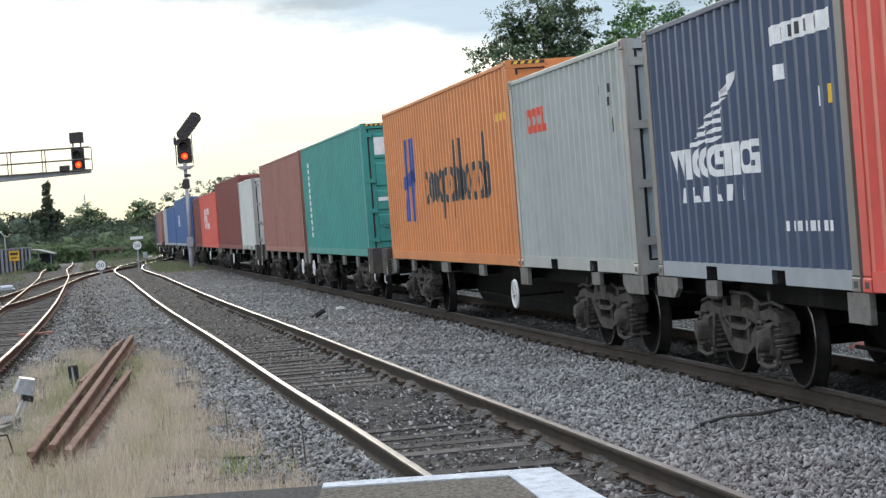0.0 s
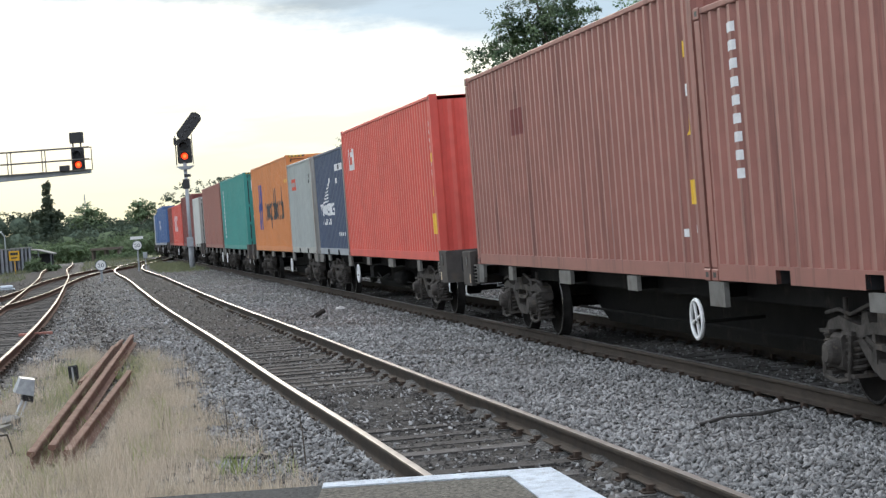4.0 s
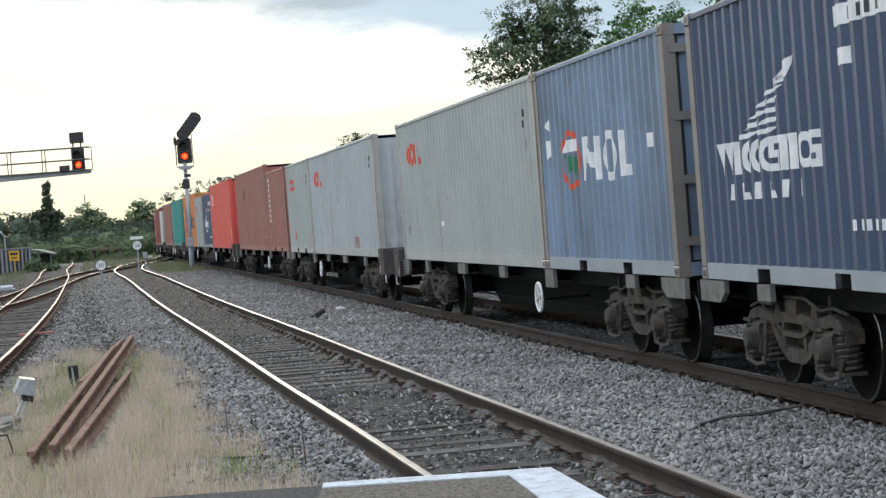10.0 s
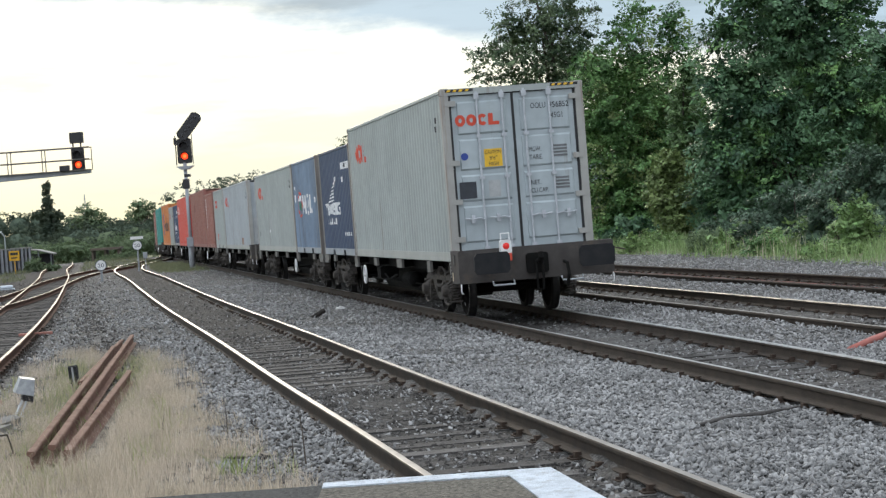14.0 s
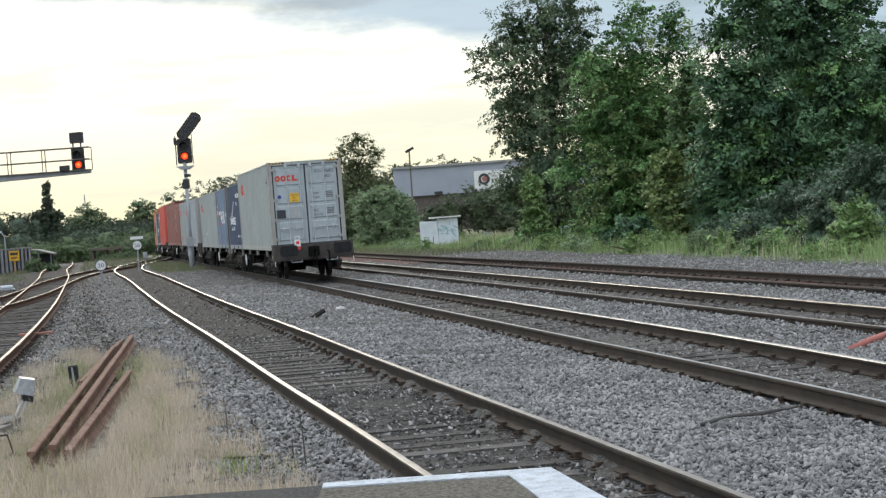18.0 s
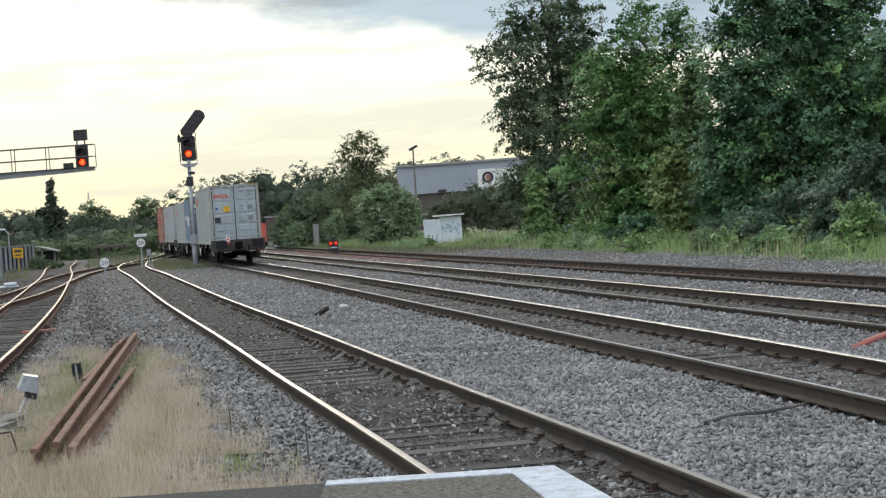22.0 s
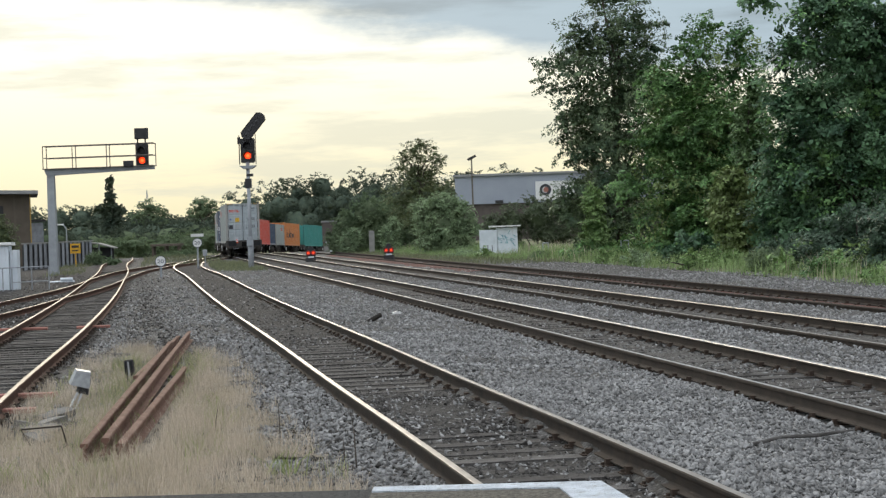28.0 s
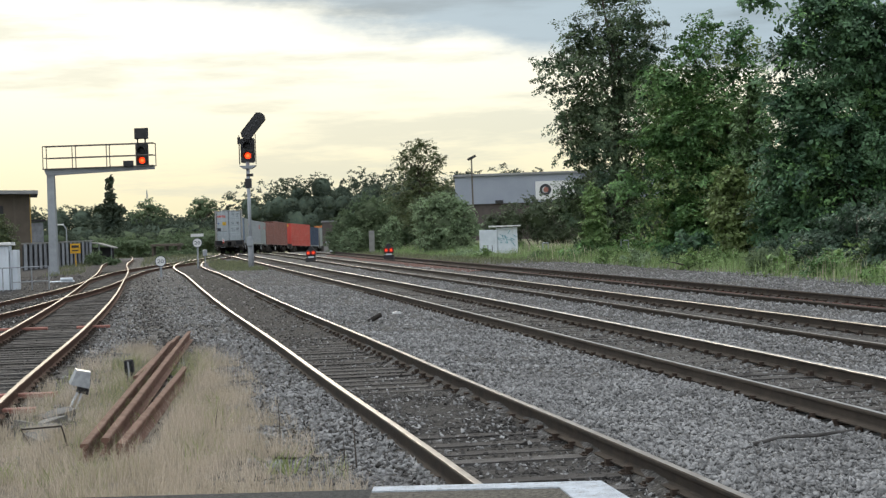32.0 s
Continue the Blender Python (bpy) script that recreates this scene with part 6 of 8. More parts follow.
    tree("sapling", "yellowish green young maple at the foot of the trees", (8.9, 76, -0.2), 3.6,
         [(0, 0, 3.1, 0.7, 0.7, 0.6), (-0.1, 0, 2.2, 0.85, 0.8, 0.8), (0.2, -0.2, 1.2, 0.8, 0.8, 0.8)], 9000, 0.12, LEAF_YOUNG, 26, trunk=0.07, clump=0.3, per=50)
    tree("sapling", "slim light green sapling on the grassy bank", (4.55, 96.2, -0.1), 3.7, [(0.1, 0, 1.3, 0.7, 0.6, 1.0), (-0.05, 0, 2.7, 0.4, 0.4, 0.95)], 7500, 0.11, LEAF_PALE, 7, trunk=0.06, clump=0.2, per=40)
    bush("silvery green willow bush on the bank", (11.9, 57, -0.25), [(0, 0, 1.3, 1.5, 1.2, 1.4), (0.8, 0, 2.2, 1.2, 1, 1.0), (-0.9, -0.3, 0.8, 0.9, 0.8, 0.9)], 12000, 0.10, LEAF_GREY, 8, "willow_bush", 0.26)
    bush("pale green bramble bush under the trees", (10.9, 68, -0.3), [(0, 0, 0.7, 1.5, 1.0, 0.9), (1.4, -1.5, 0.6, 1.2, 0.9, 0.8), (-1, 2.5, 0.6, 1.2, 1.0, 0.7)], 9000, 0.10, LEAF_GREY, 9)
    bush("dark green elder bush under the trees", (8.0, 80, -0.3), [(0, 0, 0.7, 1.1, 1.0, 0.8), (0.9, 0, 0.9, 0.9, 0.9, 0.8), (-0.9, 0, 0.4, 0.8, 0.8, 0.5)], 4500, 0.15, LEAF_DARK, 10)
    bush("grey green bush at the foot of the trees", (11.0, 62, -0.3), [(0, 0, 1.2, 1.4, 1.0, 1.2), (-0.8, -0.6, 0.6, 1.0, 0.8, 0.7)], 7000, 0.11, LEAF_GREY, 12)
    bush("low green bramble on the bank", (6.6, 93, -0.3), [(0, 0, 0.5, 1.9, 1.2, 0.6), (-2.0, 3, 0.5, 1.6, 1.2, 0.5)], 5000, 0.14, LEAF_MID, 13)
    bush("pale green broad-leaved weeds at the foot of the bank", (5.95, 97, -0.25), [(0, 0, 0.45, 1.5, 1.0, 0.5), (1.3, -1.0, 0.3, 1.1, 0.8, 0.4), (-1.0, 2, 0.35, 1.2, 0.8, 0.4)], 5000, 0.16, LEAF_PALE, 83)
    bush("pale green nettles beside the last line", (9.2, 63, -0.3), [(0, 0, 0.45, 0.9, 0.8, 0.5), (0.9, -3.0, 0.4, 0.9, 0.9, 0.5), (1.4, -6, 0.5, 0.8, 0.8, 0.6)], 4500, 0.12, LEAF_PALE, 84)
    bush("light green young shrub on the bank", (11.0, 53.5, -0.3), [(0, 0, 0.8, 0.6, 0.6, 0.9), (0.3, 0.2, 1.3, 0.4, 0.4, 0.6)], 3000, 0.09, LEAF_PALE, 85, clump=0.2)
    r = np.random.default_rng(77)
    for k in range(10):         # weeds along the foot of the bank
        y = 52 + 7.2 * k + r.uniform(-1.5, 1.5)
        x = right_edge(y) + r.uniform(0.2, 1.6)
        h, w = r.uniform(0.22, 0.55), r.uniform(0.5, 1.3)
        bush("leafy green weeds at the edge of the ballast", (x, y, verge_z(x, y) - 0.05), [(0, 0, h * 0.6, w, 0.8, h), (w * 0.7, 0.8, h * 0.4, w * 0.7, 0.7, h * 0.7)], int(1900 + 1500 * w), 0.075, (LEAF_PALE, LEAF_MID, LEAF_SCRUB, LEAF_PALE, LEAF_SILVER)[k % 5], 200 + k, clump=0.2)
    # hedge and willows beside the cabinet
    bush("dark bronze hedge behind the white cabinet", (2.4, 133, -0.1), [(-2.9, 0, 1.5, 0.9, 0.9, 1.2), (-1.6, 0, 1.9, 1.1, 1.1, 1.4), (0.1, 0, 2.3, 1.4, 1.3, 1.5), (-2.2, 0, 0.7, 1.4, 1.0, 0.9), (2.2, 0, 2.5, 1.6, 1.4, 1.4), (4.2, 0, 2.8, 2.0, 1.5, 1.5), (1.2, 0, 1.0, 2.0, 1.2, 0.9)], 42000, 0.080, LEAF_BRONZE, 14, "hedge", 0.13)
    bush("grey green willow bush beside the line", (-3.75, 131, 0.0), [(0, 0, 1.7, 2.0, 1.5, 1.4), (-0.9, -0.3, 0.7, 1.3, 1.1, 0.9), (0.9, -0.3, 0.7, 1.3, 1.1, 0.9), (-1.1, 0, 2.6, 1.1, 1.1, 1.2), (0.1, 0, 3.1, 1.2, 1.1, 0.95), (1.0, 0, 2.7, 1.0, 1.0, 0.9), (1.7, 0, 1.6, 0.8, 0.9, 1.0)], 34000, 0.080, LEAF_SILVER, 15, "willow_bush", 0.14)
    bush("mid green bushes on the slope beside the line", (-10.0, 155, -0.35), [(-3.0, 0, 1.2, 0.8, 0.9, 1.1), (-2.0, 0, 2.3, 1.2, 1.2, 1.4), (-0.4, 0, 3.1, 1.65, 1.4, 1.8), (1.7, 0, 2.8, 1.55, 1.4, 1.65), (-1.5, -1, 1.2, 1.8, 1.3, 1.2), (1.1, -1.5, 1.0, 1.9, 1.3, 1.2), (3.2, -1, 1.3, 1.4, 1.2, 1.3)], 36000, 0.095, LEAF_SCRUB, 16, clump=0.15)
    bush("feathery grey green shrub on the slope", (-11.6, 150, -0.3), [(0, 0, 0.9, 0.8, 0.7, 1.0), (0.5, 0, 1.5, 0.5, 0.5, 0.7)], 7000, 0.07, LEAF_SILVER, 87, "willow_bush", 0.12)
    bush("feathery grey green shrub on the slope", (-8.2, 147, -0.2), [(0, 0, 1.2, 0.8, 0.7, 1.3), (0.3, 0, 2.1, 0.5, 0.5, 0.7)], 8000, 0.07, LEAF_SILVER, 88, "willow_bush", 0.12)
    spread = [(-0.3, 0, 3.0, 2.5, 2, 1.5), (-1.7, 0, 4.3, 1.4, 1.3, 1.1), (1.5, 0, 4.2, 1.4, 1.3, 1.1), (0, 0, 4.9, 1.5, 1.3, 1.1)]
    for k in range(9):          # a fan of rising branches
        a = radians(-52 + 13 * k)
        for q in (1.7, 2.7, 3.6 - 0.3 * (k % 2)):
            spread.append((math.sin(a) * q * 0.62, 0.4 * math.cos(5 * k), 4.55 + math.cos(a) * q, 0.34, 0.4, 0.62))
    tree("broadleaf_tree", "spreading olive green tree with rising branches above the bushes", (-6.0, 151, -0.1), 8.2, spread, 32000, 0.085, LEAF_OLIVE, 17, trunk=0.2, clump=0.15, per=26, inner=0.15)
    bush("green scrub beside the far curve", (-10.9, 166, -0.6), [(0, 0, 1.8, 2.0, 1.6, 2.0), (-0.9, 0, 2.8, 1.2, 1.0, 1.0), (2.0, 0, 2.6, 2.2, 1.6, 2.4), (3.6, 0, 2.6, 2.2, 1.6, 2.6)], 26000, 0.11, LEAF_SCRUB, 18, clump=0.17)
    bush("dark green scrub behind the far curve", (-10.0, 186, -0.6), [(1.0, 0, 2.6, 2.8, 2, 2.8), (4.0, 0, 2.6, 2.4, 2, 2.4)], 22000, 0.13, LEAF_SCRUB, 19, clump=0.2)
    # far woods
    woods = thing("far_woods", "dark green wooded rise beyond the yard", "woods", kind="stuff")
    r = np.random.default_rng(21)
    lobes = []
    for x, top in zip(np.linspace(-68, 6, 34), np.interp(np.linspace(-68, 6, 34), [-68, -54, -49, -44, -37, -28.8, -20, 6], [4.0, 5.6, 7.6, 10.4, 11.4, 12.4, 11.9, 11.5])):
        for k in range(2):
            t = top * r.uniform(0.82, 1.03)
            q = r.uniform(0.6, 1.25)
            lobes.append((x + r.normal(0, 1.6), 358 + r.normal(0, 6) - 8 * k, t - 3.2 * q - 3 * k, 3.0 * q, 3.0, 3.2 * q))
        for k in range(4):      # smaller crowns break the outline
            q = r.uniform(0.7, 1.7)
            lobes.append((x + r.normal(0, 1.8), 354 + r.normal(0, 4), top * r.uniform(0.86, 1.05) - q * 1.2, q, q, q * r.uniform(0.9, 1.5)))
        for z in np.arange(0, top - 5, 3.0):
            lobes.append((x + r.normal(0, 0.8), 352 + r.normal(0, 4), z, 3.0, 2.6, 2.8))
    leaves("canopy", lobes, 150000, 0.25, LEAF_FAR, woods, 21, 0.40, 0.62, 24, True)
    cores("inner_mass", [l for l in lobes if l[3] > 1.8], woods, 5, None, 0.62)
    woods = thing("far_woods", "dark green woods behind the sidings", "woods", kind="stuff")
    lobes = []
    for x, top in zip(np.linspace(-104, -50, 26), np.interp(np.linspace(-104, -50, 26), [-104, -88, -74, -66, -58, -50], [7, 6.6, 7.3, 7.2, 5.6, 5.0])):
        t = top * r.uniform(0.85, 1.06)
        for k in range(3):
            q = r.uniform(0.7, 1.6)
            lobes.append((x + r.normal(0, 1.5), 344 + r.normal(0, 5), t - q * r.uniform(0.7, 1.6), q, q, q * r.uniform(0.9, 1.4)))
        lobes += [(x + r.normal(0, 1), 348 + r.normal(0, 8), t - 2.6, 2.8, 2.6, 2.6), (x + r.normal(0, 1), 335 + r.normal(0, 8), 1.6, 2.8, 2.6, 3.2)]
    leaves("canopy", lobes, 80000, 0.25, LEAF_FAR, woods, 22, 0.40, 0.62, 24, True)
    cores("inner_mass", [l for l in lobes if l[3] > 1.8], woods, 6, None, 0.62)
    tree("broadleaf_tree", "lone rounded tree on the far skyline", (-50.2, 331, 0), 8.4, [(-0.6, 0, 5.4, 2.0, 1.8, 1.6), (1.2, 0, 5.8, 1.9, 1.7, 1.6), (0.2, 0, 6.9, 1.4, 1.4, 1.1)], 3600, 0.26, LEAF_SCRUB, 23, trunk=0.2, clump=0.45, per=40, inner=0.08)
    tree("broadleaf_tree", "rounded tree on the far skyline", (-58.9, 332, 0), 8.2, [(-0.8, 0, 5.2, 2.4, 2, 1.7), (1.2, 0, 5.0, 2.2, 2, 1.7), (0, 0, 6.9, 1.6, 1.5, 1.1)], 4200, 0.26, LEAF_SCRUB, 24, trunk=0.2, clump=0.5, per=40, inner=0.08)
    tree("cypress", "tall dark cypress rising over the woods", (-59.3, 301, 0), 11.2, [(0, 0, 3.5, 2.0, 2, 2.6), (0, 0, 6.2, 1.3, 1.2, 1.9), (0, 0, 8.3, 0.80, 0.8, 1.5), (0, 0, 9.9, 0.72, 0.7, 1.3), (-1.6, 0, 6.0, 1.0, 1.0, 0.6), (1.5, 0, 5.8, 1.0, 1.0, 0.6)], 18000, 0.20, LEAF_FAR, 25, trunk=0.3, clump=0.22)
    for k, (x, y, sx, h, m) in enumerate([(-46, 232, 5, 3.0, LEAF_SCRUB), (-53, 262, 6, 4.2, LEAF_FAR), (-41, 262, 5, 3.6, LEAF_SCRUB), (-60, 250, 6, 4.4, LEAF_FAR), (-47, 285, 6, 5.0, LEAF_FAR), (-33.5, 262, 3.5, 2.6, LEAF_SCRUB),
                                          (-33.5, 205, 2.0, 1.3, LEAF_SCRUB), (-41, 185, 3.0, 1.9, LEAF_SCRUB)]):
        bush("green scrub on the rough ground beyond the sidings", (x, y, -1.2), [(0, 0, h * 0.45, sx, sx * 0.6, h * 0.5), (-sx * 0.6, 0, h * 0.4, sx * 0.6, sx * 0.5, h * 0.45), (sx * 0.5, 0, h * 0.6, sx * 0.6, sx * 0.5, h * 0.4)], 17000, 0.13, m, 60 + k, clump=0.2)
    bush("olive bush beside the brown building", (-32.6, 128, -0.3), [(0, 0, 2.0, 1.2, 1.1, 1.7), (-1.2, 0, 2.6, 1.3, 1, 1.5), (0.4, 0, 1.0, 0.8, 0.8, 0.9)], 16000, 0.085, LEAF_OLIVE, 80, clump=0.2)
    bush("weeds climbing the dark fence", (-27.6, 134, -0.3), [(0, 0, 0.5, 0.6, 0.6, 0.6), (0.8, 2, 0.3, 0.6, 0.6, 0.4)], 2600, 0.09, LEAF_SCRUB, 81, clump=0.2)
    # grass
    def patch(x, y):
        """Grass keeps off the stacked rails and the broken lids, and thins out to the left."""
        d = np.abs((x + 3.45) * 17.7 + (y - 17.3) * 2.05 - 1.0) / 17.82
        pile = (d < 0.30) & (y > 16.6)
        lids = (np.hypot(x + 4.7, (y - 20) * 0.4) < 0.34)
        thin = np.sin(x * 7.3 + 1.7 * np.sin(y * 2.2)) + np.sin(y * 4.1 + 1.3 * np.sin(x * 3.1)) > -1.25
        left = x < -3.75 - 0.116 * (y - 17.3)
        sparse = np.sin(x * 5.7 + 2.1 * np.sin(y * 1.9)) + np.sin(y * 3.3 + x) > np.interp(y, [15, 20, 24, 28], [-0.9, -0.4, 0.5, 1.0])
        return in_grass(x, y) & thin & (~left | sparse) & ~pile & ~lids & ((x > -6.4 - 0.05 * (y - 16)) | (np.sin(x * 5) + np.sin(y * 3.1) > 0.5))

    def tall(x, y):
        return patch(x, y) & (np.sin(x * 2.1 + 1) + np.sin(y * 0.9 + x) > -0.3) & (x > -3.45 - 0.116 * (y - 17.3))
    tb = Build()
    step = 0.22
    for y in np.arange(12.4, 34, step):
        for x in np.arange(-9, 0, step):
            if in_grass(np.array([x + 0.11]), np.array([y + 0.11]))[0] and x > np.interp(y, [16, 20, 26], [-5.6, -4.6, -4.4]):
                o = len(tb.v)
                for a, c in ((0, 0), (1, 0), (1, 1), (0, 1)):
                    xx, yy = x + a * step, y + c * step
                    tb.v.append((xx, yy, bed(xx, yy) + 0.02 + 0.012 * noise.noise((xx * 3, yy * 3, 2))))
                tb.f.append((o, o + 1, o + 2, o + 3)); tb.m.append(0)
    thing("thatch", "matted dry grass litter over the ballast", "grass", kind="stuff", b=tb, mats=THATCH)
    blades("dry_grass", fill(190000, -9, 0, 12.4, 34, 31, patch, bed), 0.20, 0.0020, STRAW, "dry straw-coloured grass beside the track", 31, 0.7)
    blades("dry_grass", fill(80000, -9, 0, 12.4, 34, 33, tall, bed), 0.33, 0.0014, STRAW, "tall pale seeding grass", 32, 0.45)
    def fringe(x, y):
        e = np.array(GRASS_EDGE)
        return (x > -7.0) & (x > x_on(SIDING_LINE, y) + 1.2) & (x < np.interp(y, e[:, 0], e[:, 2]) + 0.55) & (np.sin(x * 6.1 + y) + np.sin(y * 3.3) > 0.1)
    blades("dry_grass", fill(26000, -7, 0, 12.4, 33, 34, fringe, bed), 0.17, 0.0022, STRAW, "thin dry grass straggling over the ballast", 34, 0.8)
    blades("green_grass", fill(20000, -6.2, -1.2, 14, 30, 35, lambda x, y: fringe(x, y) & ((x < -3.0 - 0.116 * (y - 17.3)) | (np.sin(x * 4) + np.sin(y * 2.6) > 1.2)), bed), 0.20, 0.003, FRESH, "greenish young grass round the loose rails", 35, 0.6)
    for k, (x, y) in enumerate([(-2.35, 17.0), (-2.9, 19.5), (-4.2, 21.5), (-4.55, 24.5), (-1.76, 15.5), (-4.05, 15.7), (-3.69, 15.5), (-3.2, 21.4), (-3.75, 20.0), (-4.5, 27.0), (-2.6, 16.6)]):
        r = np.random.default_rng(90 + k)
        n = 45
        P = np.stack([x + r.normal(0, 0.09, n), y + r.normal(0, 0.14, n), np.full(n, -0.22)], 1)
        blades("weed_tuft", P, (0.20, 0.27, 0.22)[k % 3], 0.008, WEED, "small green weed tuft in the dry grass", 90 + k, 0.6, "weeds")
    stalks = np.array([(-2.0, 17.4, -0.2), (-1.75, 17.6, -0.2), (-1.3, 15.7, -0.2), (-1.22, 15.9, -0.2), (-2.7, 18.2, -0.2), (-3.9, 14.9, -0.2)])
    blades("dead_stalks", stalks, 0.55, 0.008, BARK, "dark dead stalks in the grass", 99, 0.12, "weeds")
    side = lambda x, y: (x > np.array([right_edge(b) for b in y]) - 0.3) & (x < np.array([right_edge(b) for b in y]) + 6)
    verge = side
    side = lambda x, y: verge(x, y) & ~((np.abs(x - 0.1 - (y - 122) * 0.003) < 1.7) & (y > 113) & (y < 123.5))
    blades("verge_grass", fill(110000, -12, 18, 46, 150, 36, side, verge_z), 0.50, 0.012, GREEN_BLADE, "rough green grass on the bank", 36, 0.55)
    blades("verge_grass", fill(14000, -12, 18, 46, 150, 37, lambda x, y: side(x, y) & (np.sin(x * 0.8) + np.sin(y * 0.35) > 0.4), verge_z), 0.7, 0.010, STRAW, "tall bleached grass on the bank", 37, 0.35)
    blades("verge_grass", fill(30000, -22, 2, 122, 176, 45, side, verge_z), 0.55, 0.016, GREEN_BLADE, "rough green grass on the slope by the far curve", 45, 0.5)
    far_edge = lambda x, y: (x > x_on(FOURTH_LINE, y) + 1.15) & (x < np.array([right_edge(b) for b in y]) + 0.3) & (np.sin(x * 3.1 + y) + np.sin(y * 0.9) > -0.9)
    blades("track_grass", fill(40000, -12, 6, 92, 150, 42, far_edge, lambda x, y: bed(x, y) - 0.02), 0.22, 0.010, WEEDY, "low weeds between the last line and the bank", 42, 0.5)
    blades("track_grass", fill(9000, -17.5, -11.2, 96, 125, 38, lambda x, y: (x > x_on(NEAR_LINE, y) + 1.2) & (x < x_on(TRAIN_LINE, y) - 1.3), bed), 0.22, 0.010, WEEDY, "green weeds round the signal post", 38, 0.5)
    blades("track_grass", fill(18000, -36, -22, 96, 180, 39, lambda x, y: (x < x_on(SIDING_LINE, y) - 1.6) & ((y > 146) | (x > x_on(SIDING_LINE, y) - 3.5)) & (np.sin(x * 1.3) + np.sin(y * 0.7) > -0.2), bed), 0.24, 0.012, WEEDY, "patchy grass beside the sidings", 39, 0.5)
    blades("track_grass", fill(8000, -29, -14, 120, 175, 41, lambda x, y: (x > x_on(SIDING_LINE, y) + 1.6) & (x < x_on(TRAIN_LINE, y) - 2.2), bed), 0.24, 0.012, WEEDY, "green weeds between the converging lines", 41, 0.5)


# a bank of earth under the verge
def build_bank():
    b = Build()
    ys = np.arange(10, 181, 2.5)
    offs = [-0.9, -0.3, 0.6, 2, 5, 9, 16, 30]
    for y in ys:
        for d in offs:
            x = right_edge(y) + d
            z = verge_z(x, y) + 0.06 * noise.noise((x * 0.4, y * 0.4, 1)) if d > -0.5 else -0.8
            b.v.append((x, y, z - (0.25 if d == 30 else 0)))
    n = len(offs)
    for j in range(len(ys) - 1):
        for i in range(n - 1):
            b.f.append((j * n + i, j * n + i + 1, (j + 1) * n + i + 1, (j + 1) * n + i)); b.m.append(0)
    thing("bank", "low grassy earth bank beside the tracks", "bank", kind="structure", b=b, mats=EARTH, smooth=True)


build_bank()
build_plants()


# ---- signals, signs and small things beside the line ----
GALV = mat("dull_galvanised_steel", (0.36, 0.38, 0.40), (0.29, 0.31, 0.33), 3.0, 0.55, 0.3, dirt=(0.22, 0.18, 0.15), dirt_scale=3, dirt_at=0.62)
RAILING = mat("weathered_brown_grey_railing", (0.17, 0.15, 0.13), (0.11, 0.095, 0.08), 4.0, 0.7, 0.1)
SIGNAL_BLACK = mat("matt_black_signal_paint", (0.022, 0.022, 0.024), (0.032, 0.031, 0.032), 4.0, 0.65)
SIGNAL_RED = glow("lit_red_aspect", (1.0, 0.055, 0.010), 1.5)
SIGNAL_CORE = glow("hot_centre_of_aspect", (1.0, 0.14, 0.028), 1.8)
GREY_DOOR = mat("weathered_white_cabinet_paint", (0.70, 0.75, 0.80), (0.58, 0.63, 0.68), 2.0, 0.6, dirt=(0.36, 0.34, 0.31), dirt_scale=2.5, dirt_at=0.6, streak=True)
GRAFFITI = mat("pale_teal_spray_paint", (0.18, 0.42, 0.48), None, 5.0, 0.7)
TAN = mat("brown_rendered_wall", (0.12, 0.098, 0.075), (0.09, 0.074, 0.058), 1.5, 0.9, dirt=(0.12, 0.10, 0.08), dirt_scale=0.8, streak=True)
ROOF_GREY = mat("grey_roof_sheet", (0.32, 0.32, 0.32), (0.25, 0.25, 0.25), 1.0, 0.8)
WALL_GREY = mat("pale_blue_grey_cladding", (0.34, 0.37, 0.43), (0.30, 0.33, 0.39), 0.5, 0.6)
BRICK = mat("brown_brick_wall", (0.125, 0.103, 0.094), (0.095, 0.080, 0.074), 2.0, 0.9, bump=0.3)
FENCE_DARK = mat("dark_stained_fence_board", (0.055, 0.055, 0.06), (0.085, 0.085, 0.09), 3.0, 0.8, jitter=0.2)
FENCE_PALE = mat("weathered_fence_slat", (0.27, 0.285, 0.31), (0.19, 0.20, 0.22), 3.0, 0.8, jitter=0.25)
DULL_RED = mat("red_painted_housing", (0.55, 0.03, 0.02), (0.42, 0.025, 0.02), 6.0, 0.5)
SIGN_YELLOW = mat("yellow_sign_board", (0.72, 0.40, 0.02), None, 4.0, 0.5)
ORANGE_PIPE = mat("faded_orange_red_pipe", (0.36, 0.10, 0.075), (0.28, 0.085, 0.065), 4.0, 0.6)
TROUGH = mat("weathered_trough_concrete", (0.20, 0.19, 0.175), (0.12, 0.115, 0.105), 4.0, 0.9, bump=0.4, fine=60)
OCHRE = mat("ochre_corner_strip", (0.42, 0.27, 0.06), None, 4.0, 0.7)
PINK_BOARD = mat("faded_red_painted_board", (0.38, 0.16, 0.125), (0.28, 0.125, 0.10), 5.0, 0.8, bump=0.3)


